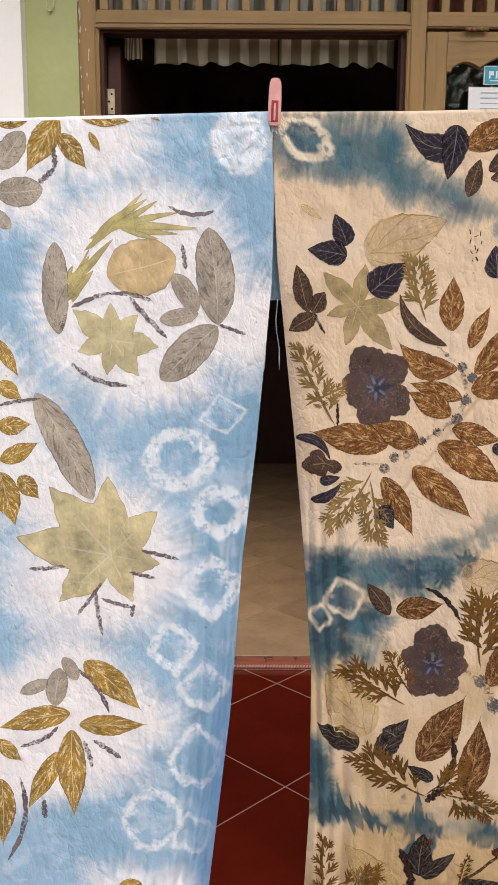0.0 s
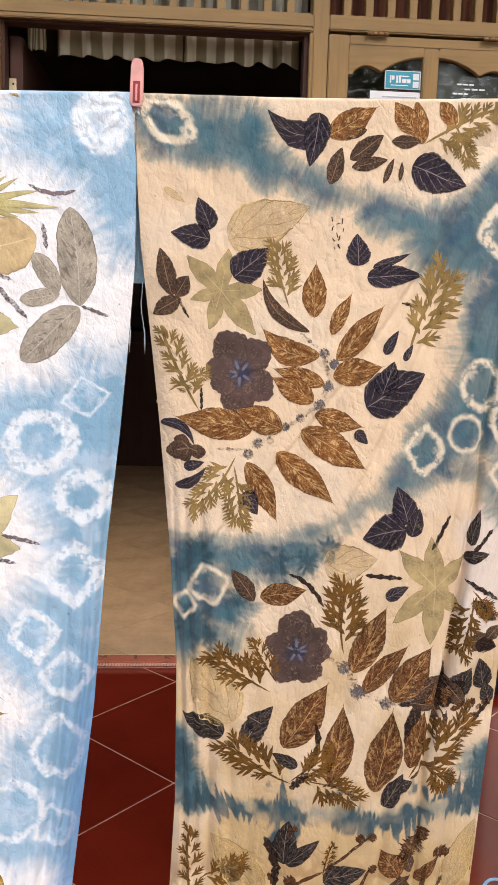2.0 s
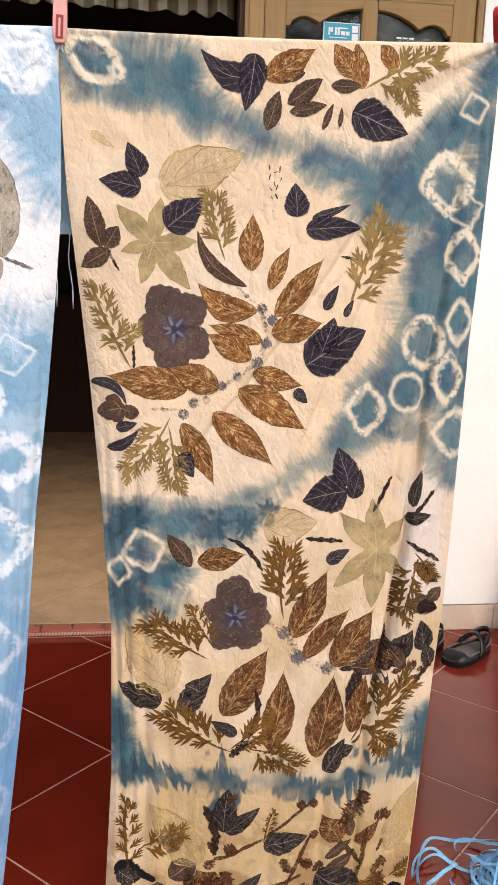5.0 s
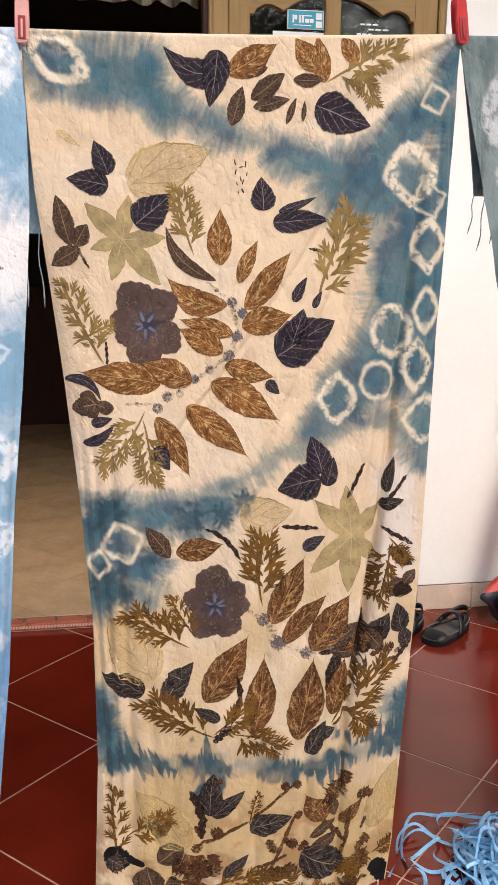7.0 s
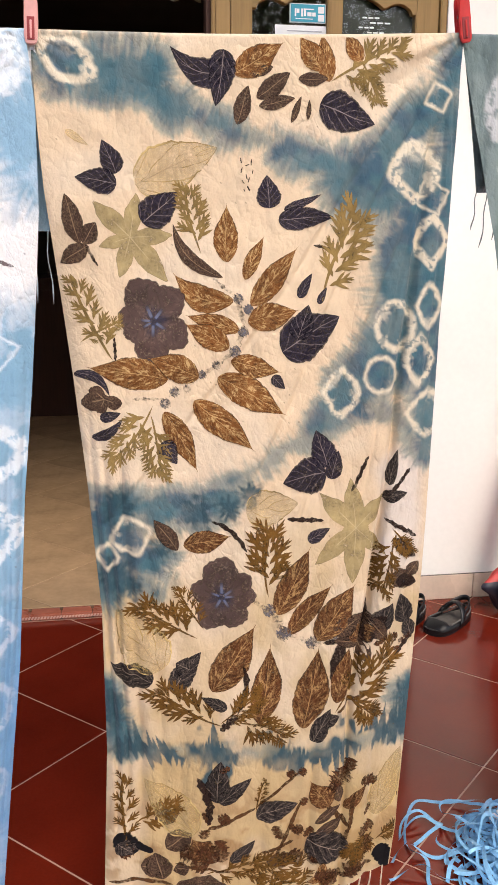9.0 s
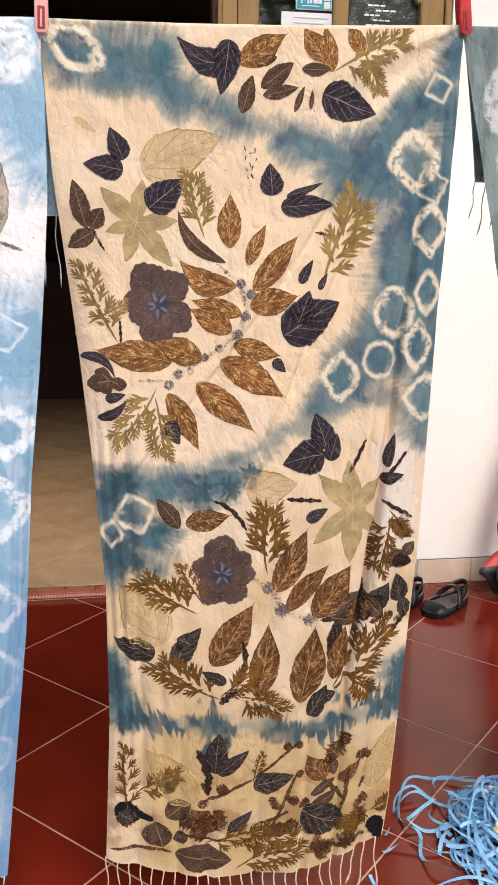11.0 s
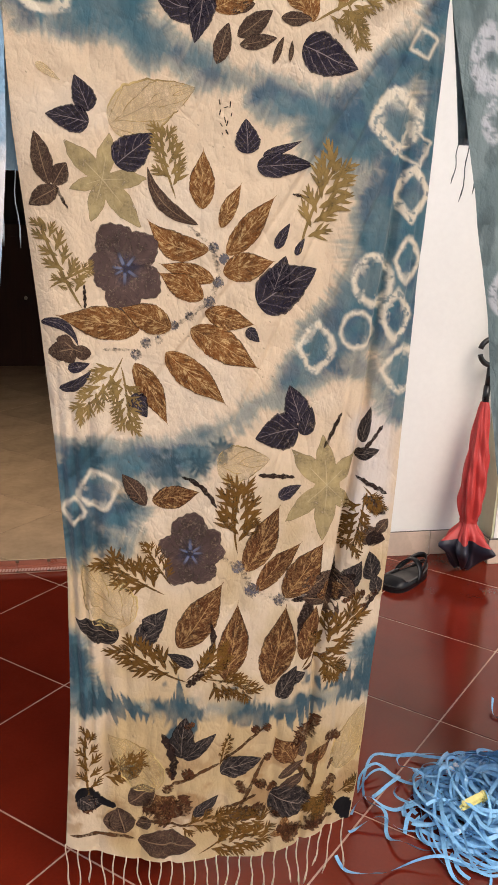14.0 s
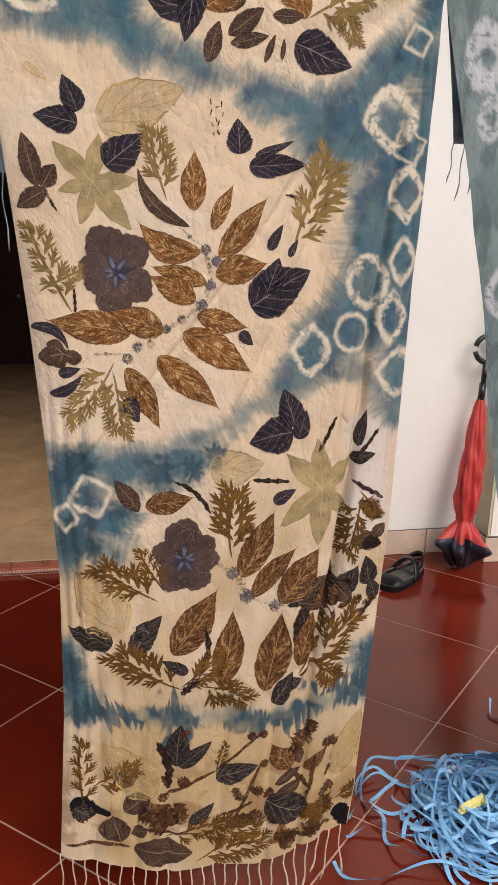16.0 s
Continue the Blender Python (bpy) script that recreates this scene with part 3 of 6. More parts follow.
# awning window, closed, with shaped openings
win = thing("window_1", (0, 0, 0), "closed ochre timber window sash with two shaped panes", "window", kind="structure")
S0, S1 = 0.668, 0.704


def scallop(x, x0, x1, z_low, z_high):
    """Height of the carved upper edge, rising from the outer to the inner side."""
    u = (x - x0) / (x1 - x0)
    if u < 0.06:
        return z_low
    if u < 0.44:
        return z_low + (z_high - z_low) * (0.16 + 0.30 * math.sin(math.pi * ((u - 0.06) / 0.38) ** 0.9) + 0.12 * u)
    k = (u - 0.44) / 0.56
    return z_low + (z_high - z_low) * (0.21 + 0.79 * math.sin(k * math.pi / 2) ** 0.8)


def sash_top(flip):
    n, vs, fs = 40, [], []
    x0, x1 = (0.459, 0.673) if not flip else (0.931, 0.717)
    for i in range(n + 1):
        x = x0 + (x1 - x0) * i / n
        z = scallop(x, x0, x1, 1.783, 1.838)
        vs += [(x, S0, z), (x, S0, 1.862), (x, S1, 1.862), (x, S1, z), (x, S0 + 0.006, z - 0.004)]
    for i in range(n):
        a, b = i * 5, i * 5 + 5
        quads = [(a, b, b + 1, a + 1), (a + 1, b + 1, b + 2, a + 2), (a + 2, b + 2, b + 3, a + 3), (a + 3, b + 3, b + 4, a + 4), (a + 4, b + 4, b, a)]
        fs += [q if not flip else q[::-1] for q in quads]
    return mesh("carved_rail", vs, fs, smooth=False)


part("stile", box((0.400, S0, 0.80), (0.459, S1, 1.888), 0.003), M_WOOD, win)
part("stile", box((0.673, S0, 0.80), (0.717, S1, 1.862), 0.003), M_WOOD, win)
part("stile", box((0.931, S0, 0.80), (0.9995, S1, 1.888), 0.003), M_WOOD, win)
part("rail", box((0.459, S0, 1.862), (0.931, S1, 1.888), 0.002), M_WOOD_X, win)
part("rail", box((0.459, S0, 0.80), (0.931, S1, 0.88), 0.003), M_WOOD_X, win)
part("carved_rail", sash_top(False), M_WOOD_X, win)
part("carved_rail", sash_top(True), M_WOOD_X, win)
for x0, x1 in ((0.459, 0.673), (0.717, 0.931)):
    g = part("pane", box((x0 - 0.004, 0.684, 0.87), (x1 + 0.004, 0.688, 1.858)), M_GLASS, win, "clear glass pane")
    g.visible_shadow = False
for x in (0.535, 0.869):
    bm = bmesh.new()
    add_box(bm, (x - 0.03, 0.652, 1.887), (x + 0.03, 0.662, 1.8945), 0.002)
    hinge = part("hinge", bm, M_HINGE, win, "painted barrel hinge")
    for k in (-0.024, -0.008, 0.008, 0.024):
        part("knuckle", tube_mesh("knuckle", [(x + k - 0.007, 0.652, 1.891), (x + k + 0.007, 0.652, 1.891)], 0.005, 10), M_HINGE, hinge)

sign = thing("sign", (0.6185, 0.681, 1.775), "teal printed sign with pale marks, fixed on the glass", "sign")
part("plate", box((-0.052, -0.0015, -0.024), (0.052, 0.0015, 0.026), 0.0), M_PAPER, sign, "white border")
part("field", box((-0.049, -0.0035, -0.0215), (0.049, -0.0017, 0.0235)), M_SIGN, sign)
for x, z, w, h in ((-0.036, 0.002, 0.004, 0.02), (-0.029, 0.006, 0.008, 0.011), (-0.017, 0.002, 0.005, 0.02), (-0.009, 0.002, 0.006, 0.018), (0.004, -0.002, 0.012, 0.010), (0.017, -0.002, 0.010, 0.010), (0.002, 0.011, 0.03, 0.003), (-0.01, -0.014, 0.05, 0.002)):
    part("mark", box((x - w / 2, -0.0048, z - h / 2), (x + w / 2, -0.0036, z + h / 2)), M_PAPER, sign)
for z in (-0.011, 0.010):
    part("square", box((0.029, -0.0048, z - 0.0085), (0.046, -0.0036, z + 0.0085)), M_PAPER, sign)
paper = thing("notice", (0.59, 0.681, 1.70), "white printed notice fixed on the glass", "notice")
part("sheet", box((-0.064, -0.001, -0.06), (0.082, 0.001, 0.044)), M_PAPER, paper)
for k in range(6):
    part("text_line", box((-0.03, -0.0022, 0.028 - 0.014 * k), (0.07 - 0.012 * (k % 3), -0.0012, 0.0305 - 0.014 * k)), M_INKGREY, paper)
poster = thing("poster", (0.815, 0.694, 1.72), "black poster with small pale lines behind the pane", "poster")
part("sheet", box((-0.096, -0.001, -0.12), (0.112, 0.001, 0.11)), M_POSTER, poster)
for k, (x, w) in enumerate(((-0.035, 0.05), (-0.012, 0.06), (-0.045, 0.045), (-0.02, 0.05), (-0.04, 0.06))):
    for q in range(3):
        part("text_line", box((x + q * w * 0.36, -0.0025, 0.052 - 0.013 * k), (x + q * w * 0.36 + w * 0.28, -0.0012, 0.056 - 0.013 * k)), M_PAPER, poster)

# open door leaf
leaf_door = thing("door_1", (-0.492, 0.745, 0.03), "dark reddish wooden door standing open into the room", "door", kind="structure")
part("leaf", box((-0.006, 0.0, 0.0), (0.030, 0.82, 1.83), 0.003), M_DARKWOOD, leaf_door)
plate = part("hinge_plate", box((-0.012, -0.004, 1.645), (0.012, 0.0, 1.715), 0.001), M_BRASS, leaf_door, "worn pale hinge plate")
for z in (1.66, 1.68, 1.70):
    part("screw", tube_mesh("screw", [(0.004 * (1 if z != 1.68 else -1), -0.006, z), (0.004 * (1 if z != 1.68 else -1), -0.003, z)], 0.003, 10), M_BLACK, plate)

hook = thing("wall_hook", (-0.638, 0.655, 1.94), "small wire hook on the green wall", "hook")
part("plate", box((-0.004, -0.004, -0.012), (0.004, 0.0, 0.02), 0.001), M_GREEN, hook)
part("wire", tube_mesh("wire", [(-0.010, -0.006, 0.03)] + [(0.010 * math.cos(a), -0.008, 0.0 + 0.011 * math.sin(a)) for a in np.linspace(math.pi, 2 * math.pi, 9)] + [(0.010, -0.006, 0.03)], 0.0016, 6), M_BRASS, hook)

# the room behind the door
wall_piece("room_wall", [((-2.4, 4.2, 0.0), (2.8, 4.35, 3.0)), ((-2.4, 0.84, 0.0), (-2.25, 4.2, 3.0)), ((2.65, 0.84, 0.0), (2.8, 4.2, 3.0))], M_ROOM, "plain room wall with the shade put into its colour")
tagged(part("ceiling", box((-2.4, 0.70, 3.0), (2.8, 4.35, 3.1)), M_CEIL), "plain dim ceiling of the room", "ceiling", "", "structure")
rack = thing("coat_rack", (0.0, 4.17, 2.27), "dark wooden coat rack with a row of small hooks", "coat rack")
part("board", box((-0.62, -0.02, -0.03), (0.64, 0.03, 0.03), 0.004), M_DARKWOOD, rack)
for k in range(9):
    part("peg", tube_mesh("peg", [(-0.55 + 0.14 * k, -0.02, 0), (-0.55 + 0.14 * k, -0.09, 0.02), (-0.55 + 0.14 * k, -0.1, 0.04)], 0.012, 8), M_BLACK, rack)
cab = thing("cabinet", (-0.1, 3.9, 0.023), "dark low wooden cabinet at the back of the room", "cabinet")
part("body", box((-0.9, -0.22, 0.0), (0.9, 0.22, 0.82), 0.006), M_DARKWOOD, cab)
part("top", box((-0.93, -0.25, 0.82), (0.93, 0.22, 0.85), 0.004), M_DARKWOOD, cab)
for k in range(4):
    d = part("door", box((-0.88 + 0.445 * k, -0.24, 0.05), (-0.455 + 0.445 * k, -0.221, 0.78), 0.004), M_DARKWOOD, cab)
    part("knob", tube_mesh("knob", [(-0.49 + 0.445 * k, -0.24, 0.42), (-0.49 + 0.445 * k, -0.262, 0.42)], 0.011, 10), M_BRASS, d)

# ---- floors ----
ground_v = [(-60, -60, -0.16), (60, -60, -0.16), (60, 60, -0.16), (-60, 60, -0.16)]
tagged(part("ground", mesh("ground", ground_v, [(0, 1, 2, 3)], smooth=False), M_GROUND), "bare trodden earth of the yard", "ground", "", "structure")
porch = tagged(part("floor", box((-3.2, -1.75, -0.155), (3.4, 0.672, -0.0010)), M_GROUT), "porch floor of glazed oxblood tiles laid diagonally with pale joints", "floor", "", "structure")
room_floor = tagged(part("floor_room", box((-2.3, 0.70, -0.1), (2.7, 4.25, 0.0215)), M_INGROUT), "beige marbled tile floor of the room", "floor", "", "structure")
border = thing("threshold", (0, 0, 0), "terracotta threshold strip with a pale rope pattern", "threshold", kind="structure")


def tile_field(parent, corner, size, joint, bounds, z0, z1, material):
    """Square tiles laid at 45 degrees, cut at the bounds."""
    d = size / math.sqrt(2)
    whole = None
    x0, x1, y0, y1 = bounds
    for i in range(-14, 15):
        for j in range(-14, 15):
            cx, cy = corner[0] + (i + j) * d, corner[1] + (i - j) * d + d
            h = d - joint / math.sqrt(2)
            poly = [(cx, cy - h), (cx + h, cy), (cx, cy + h), (cx - h, cy)]
            full = all(x0 <= p[0] <= x1 and y0 <= p[1] <= y1 for p in poly)
            if full:
                if whole is None:
                    v, f = slab([(p[0] - cx, p[1] - cy) for p in poly], z0, z1)
                    whole = mesh("tile", v, f, smooth=False)
                    whole.materials.append(material)
                part("tile", whole, None, parent).location = (cx, cy, 0)
                continue
            for ax, lim, less in ((0, x0, False), (0, x1, True), (1, y0, False), (1, y1, True)):
                poly = clip_poly(poly, ax, lim, less)
                if len(poly) < 3:
                    break
            if len(poly) >= 3:
                area = abs(sum(p[0] * q[1] - q[0] * p[1] for p, q in zip(poly, poly[1:] + poly[:1]))) / 2
                if area > 0.002:
                    v, f = slab(poly, z0, z1)
                    part("tile", mesh("tile", v, f, smooth=False), material, parent)


tile_field(porch, (0.0, 0.0), 0.40, 0.0038, (-2.2, 3.0, -1.74, 0.664), -0.004, 0.0, M_REDTILE)
tile_field(room_floor, (-0.284, 0.847), 0.40, 0.003, (-1.4, 1.6, 0.716, 4.1), 0.018, 0.023, M_INTILE)
for k in range(9):
    x0 = -0.509 + k * 0.0955
    part("border_tile", box((x0, 0.668, 0.0), (x0 + 0.0935, 0.714, 0.0225), 0.004), M_TRIM, border)
for k in range(90):
    x0 = -0.505 + k * 0.0095
    me = part("rope_mark", mesh("rope_mark", [(x0, 0.6655, 0.006), (x0 + 0.006, 0.6655, 0.006), (x0 + 0.0095, 0.6655, 0.014), (x0 + 0.0035, 0.6655, 0.014),
                                              (x0, 0.668, 0.006), (x0 + 0.006, 0.668, 0.006), (x0 + 0.0095, 0.668, 0.014), (x0 + 0.0035, 0.668, 0.014)],
                                [(0, 1, 2, 3), (0, 4, 5, 1), (1, 5, 6, 2), (2, 6, 7, 3), (3, 7, 4, 0)], smooth=False), M_TRIMLINE, border)

# unseen slab overhead, added to hold sky light back from floor and facade
tagged(part("sky_block_slab", box((-4.0, -0.15, 2.75), (4.2, 0.60, 2.87)), M_WHITE), "unseen white slab added to keep sky light off the tiles", "ceiling", "", "structure")


# ---- where the prints lie on the cloth: foot x, z, tip x, z, width ----
RUST_1 = [(0.201, 1.401, 0.273, 1.443, 0.037), (0.335, 1.394, 0.322, 1.459, 0.027), (0.324, 1.408, 0.292, 1.454, 0.032), (0.381, 1.422, 0.355, 1.459, 0.024), (0.192, 1.149, 0.191, 1.231, 0.034), (0.217, 1.125, 0.245, 1.188, 0.021), (0.226, 1.089, 0.296, 1.172, 0.034), (0.222, 1.064, 0.298, 1.083, 0.040), (0.201, 1.093, 0.114, 1.136, 0.038, 0.15), (0.210, 1.052, 0.131, 1.076, 0.027), (0.195, 1.027, 0.131, 1.064, 0.035), (0.152, 0.985, 0.077, 1.015, 0.040)]
RUST_2 = [(0.107, 0.982, -0.011, 1.002, 0.046), (0.198, 1.008, 0.273, 0.991, 0.032), (0.179, 0.985, 0.283, 0.927, 0.045), (0.145, 0.951, 0.235, 0.871, 0.041), (0.101, 0.935, 0.152, 0.840, 0.034), (0.127, 0.726, 0.201, 0.741, 0.036), (0.272, 0.609, 0.326, 0.717, 0.049), (0.290, 0.574, 0.363, 0.653, 0.036), (0.339, 0.556, 0.401, 0.651, 0.052), (0.170, 0.483, 0.240, 0.597, 0.054), (0.248, 0.420, 0.264, 0.561, 0.050)]
RUST_3 = [(0.320, 0.404, 0.344, 0.548, 0.056), (0.372, 0.447, 0.394, 0.547, 0.036), (0.391, 0.558, 0.443, 0.575, 0.034), (0.365, 0.260, 0.334, 0.305, 0.044), (0.392, 0.248, 0.433, 0.292, 0.022), (0.160, 0.173, 0.136, 0.218, 0.046)]
INDIGO_1 = [(0.204, 1.409, 0.115, 1.432, 0.040, 0.20), (0.189, 1.431, 0.177, 1.358, 0.037), (0.322, 1.364, 0.402, 1.340, 0.053), (0.040, 1.255, -0.016, 1.263, 0.034), (0.040, 1.268, 0.022, 1.312, 0.030), (0.075, 1.202, 0.124, 1.245, 0.046), (0.252, 1.224, 0.249, 1.269, 0.034), (0.265, 1.209, 0.346, 1.213, 0.032), (0.273, 1.221, 0.327, 1.244, 0.012), (0.272, 1.022, 0.359, 1.072, 0.067), (0.296, 1.039, 0.311, 1.089, 0.036)]
INDIGO_2 = [(0.296, 1.099, 0.315, 1.134, 0.016), (0.326, 1.090, 0.338, 1.114, 0.011), (0.258, 0.986, 0.278, 0.967, 0.017), (0.345, 0.836, 0.277, 0.823, 0.058), (0.348, 0.843, 0.328, 0.902, 0.040), (0.355, 0.823, 0.364, 0.868, 0.027), (0.319, 0.727, 0.355, 0.744, 0.022), (-0.029, 0.991, 0.023, 0.958, 0.016, 0.20), (0.008, 0.924, 0.038, 0.934, 0.016), (-0.005, 0.896, 0.040, 0.926, 0.016, -0.15), (0.098, 0.890, 0.119, 0.855, 0.027)]
INDIGO_3 = [(0.076, 0.498, 0.012, 0.534, 0.040), (0.107, 0.484, 0.152, 0.550, 0.036), (0.136, 0.520, 0.113, 0.531, 0.036), (0.193, 0.453, 0.152, 0.473, 0.020), (0.436, 0.572, 0.460, 0.616, 0.038), (0.487, 0.577, 0.474, 0.628, 0.034), (0.498, 0.551, 0.486, 0.587, 0.026), (0.336, 0.376, 0.363, 0.437, 0.028), (0.352, 0.412, 0.378, 0.424, 0.024), (0.176, 0.281, 0.183, 0.359, 0.042), (0.182, 0.280, 0.234, 0.323, 0.029)]
INDIGO_4 = [(0.244, 0.244, 0.312, 0.270, 0.040), (0.328, 0.197, 0.412, 0.161, 0.066), (0.202, 0.164, 0.242, 0.202, 0.025), (0.015, 0.207, 0.041, 0.185, 0.031), (0.027, 0.203, 0.074, 0.190, 0.014), (0.441, 0.788, 0.476, 0.799, 0.020), (0.449, 0.809, 0.457, 0.867, 0.014)]
PLUM_1 = [(0.206, 1.335, 0.222, 1.386, 0.024), (0.233, 1.370, 0.280, 1.404, 0.027), (0.236, 1.360, 0.287, 1.371, 0.019), (0.291, 1.396, 0.333, 1.398, 0.019), (0.256, 1.411, 0.222, 1.399, 0.013), (0.282, 1.339, 0.296, 1.374, 0.010), (0.306, 1.343, 0.307, 1.370, 0.007), (0.118, 0.720, 0.083, 0.771, 0.027), (0.109, 0.123, 0.207, 0.105, 0.058), (0.186, 1.127, 0.117, 1.202, 0.021, 0.15), (-0.012, 1.174, -0.032, 1.241, 0.028)]
PLUM_2 = [(-0.002, 1.172, -0.040, 1.147, 0.027), (-0.008, 1.174, 0.010, 1.203, 0.027), (0.052, 0.161, 0.096, 0.162, 0.042), (0.367, 0.564, 0.404, 0.592, 0.034), (0.448, 0.663, 0.502, 0.646, 0.031), (0.485, 0.657, 0.504, 0.680, 0.024)]
FERN_1 = [(0.337, 1.394, 0.444, 1.445, 0.056), (0.377, 1.425, 0.407, 1.369, 0.037), (0.155, 1.161, 0.136, 1.253, 0.053), (0.332, 1.091, 0.384, 1.221, 0.077), (0.030, 1.010, -0.026, 1.130, 0.053), (-0.016, 1.035, 0.044, 1.068, 0.027), (0.085, 0.944, 0.019, 0.858, 0.053), (0.080, 0.931, 0.092, 0.838, 0.054), (0.257, 0.639, 0.258, 0.753, 0.074), (0.149, 0.573, 0.058, 0.635, 0.067), (0.158, 0.587, 0.118, 0.661, 0.036)]
FERN_2 = [(0.187, 0.423, 0.081, 0.486, 0.070), (0.210, 0.428, 0.292, 0.391, 0.060), (0.371, 0.429, 0.465, 0.533, 0.084), (0.401, 0.450, 0.437, 0.415, 0.050), (0.454, 0.731, 0.440, 0.637, 0.054), (0.453, 0.740, 0.489, 0.695, 0.036), (0.032, 0.197, 0.029, 0.338, 0.049), (0.042, 0.239, 0.117, 0.279, 0.050), (0.204, 0.134, 0.323, 0.153, 0.060), (0.423, 0.187, 0.404, 0.155, 0.040), (0.182, 0.426, 0.247, 0.472, 0.054)]
PALE_1 = [(0.065, 1.255, 0.179, 1.305, 0.069), (0.221, 0.780, 0.302, 0.790, 0.058), (0.092, 0.521, 0.023, 0.624, 0.076), (0.142, 0.226, 0.061, 0.326, 0.066), (0.446, 0.227, 0.492, 0.349, 0.050), (-0.027, 1.323, 0.004, 1.304, 0.010)]
TWIG_1 = [(0.012, 1.143, -0.012, 1.186, 0.004), (0.221, 1.288, 0.219, 1.245, 0.005), (0.317, 1.173, 0.346, 1.168, 0.004), (0.209, 1.109, 0.222, 1.085, 0.006), (0.222, 1.085, 0.198, 1.018, 0.006), (0.198, 1.018, 0.156, 0.981, 0.006), (0.156, 0.981, 0.093, 0.944, 0.006), (0.032, 1.010, 0.032, 1.044, 0.004), (0.387, 0.802, 0.413, 0.858, 0.006), (0.284, 0.766, 0.344, 0.757, 0.007), (0.445, 0.792, 0.480, 0.837, 0.006), (0.443, 0.757, 0.498, 0.722, 0.007)]
TWIG_2 = [(0.169, 0.764, 0.224, 0.715, 0.007, 0.10), (0.258, 0.620, 0.349, 0.550, 0.007), (0.258, 0.620, 0.185, 0.581, 0.005), (0.218, 0.526, 0.210, 0.442, 0.009, 0.10), (0.210, 0.442, 0.182, 0.415, 0.012), (0.145, 0.331, 0.163, 0.239, 0.013, 0.10), (0.503, 0.556, 0.466, 0.517, 0.008), (0.349, 0.550, 0.444, 0.564, 0.010)]
HEM_PLUM_1 = [(0.341, 0.229, 0.385, 0.260, 0.018), (0.343, 0.209, 0.393, 0.235, 0.022), (0.385, 0.265, 0.374, 0.303, 0.022), (0.088, 0.137, 0.076, 0.189, 0.044), (0.077, 0.246, 0.117, 0.269, 0.030), (0.094, 0.198, 0.136, 0.227, 0.044), (0.131, 0.158, 0.105, 0.155, 0.026), (0.261, 0.157, 0.313, 0.165, 0.024)]
HEM_FERN_1 = [(0.158, 0.143, 0.283, 0.159, 0.052), (0.210, 0.088, 0.329, 0.120, 0.060), (0.445, 0.194, 0.420, 0.158, 0.045), (0.452, 0.178, 0.488, 0.198, 0.038), (0.242, 0.256, 0.260, 0.314, 0.022)]
BERRY_1 = [(0.374, 0.297, 0.393, 0.325, 0.034), (0.397, 0.320, 0.404, 0.344, 0.018), (0.420, 0.301, 0.450, 0.290, 0.020), (0.294, 0.319, 0.306, 0.329, 0.014), (0.314, 0.322, 0.325, 0.331, 0.015), (0.318, 0.265, 0.327, 0.277, 0.014), (0.305, 0.215, 0.321, 0.225, 0.018), (0.299, 0.176, 0.321, 0.164, 0.026), (0.273, 0.172, 0.295, 0.149, 0.022), (0.287, 0.202, 0.272, 0.228, 0.015), (0.151, 0.200, 0.175, 0.167, 0.033), (0.182, 0.213, 0.187, 0.168, 0.022)]
BERRY_2 = [(0.198, 0.255, 0.180, 0.246, 0.022), (0.355, 0.103, 0.389, 0.131, 0.024), (0.425, 0.152, 0.438, 0.187, 0.028), (0.397, 0.121, 0.425, 0.141, 0.024), (0.161, 0.232, 0.153, 0.216, 0.018), (0.136, 0.174, 0.163, 0.157, 0.028), (0.018, 0.185, 0.041, 0.195, 0.022), (0.429, 0.231, 0.440, 0.248, 0.009), (0.487, 0.257, 0.492, 0.267, 0.008), (0.117, 0.191, 0.138, 0.185, 0.031), (0.343, 0.164, 0.335, 0.151, 0.016), (0.363, 0.300, 0.378, 0.292, 0.022)]
STEM_1 = [(0.157, 0.229, 0.243, 0.263, 0.007), (0.243, 0.263, 0.318, 0.328, 0.005), (0.273, 0.164, 0.319, 0.273, 0.006), (0.253, 0.172, 0.306, 0.200, 0.006), (0.354, 0.272, 0.402, 0.212, 0.009), (0.409, 0.278, 0.400, 0.206, 0.008), (0.107, 0.166, 0.204, 0.146, 0.005), (-0.002, 0.134, 0.105, 0.126, 0.007, 0.06), (0.400, 0.212, 0.395, 0.190, 0.006), (0.373, 0.429, 0.420, 0.464, 0.006), (0.383, 0.117, 0.446, 0.139, 0.010)]
FOLD_PLUM_1 = [(0.386, 0.573, 0.428, 0.595, 0.036), (0.404, 0.557, 0.423, 0.515, 0.028), (0.367, 0.554, 0.415, 0.551, 0.022), (0.418, 0.591, 0.454, 0.554, 0.030)]
FOLD_DARK = [(0.380, 0.556, 0.370, 0.454, 0.028), (0.451, 0.594, 0.397, 0.560, 0.023), (0.405, 0.559, 0.423, 0.618, 0.014), (0.431, 0.567, 0.405, 0.547, 0.018), (0.454, 0.724, 0.499, 0.688, 0.023), (0.463, 0.655, 0.502, 0.643, 0.026), (0.378, 0.561, 0.418, 0.578, 0.014)]
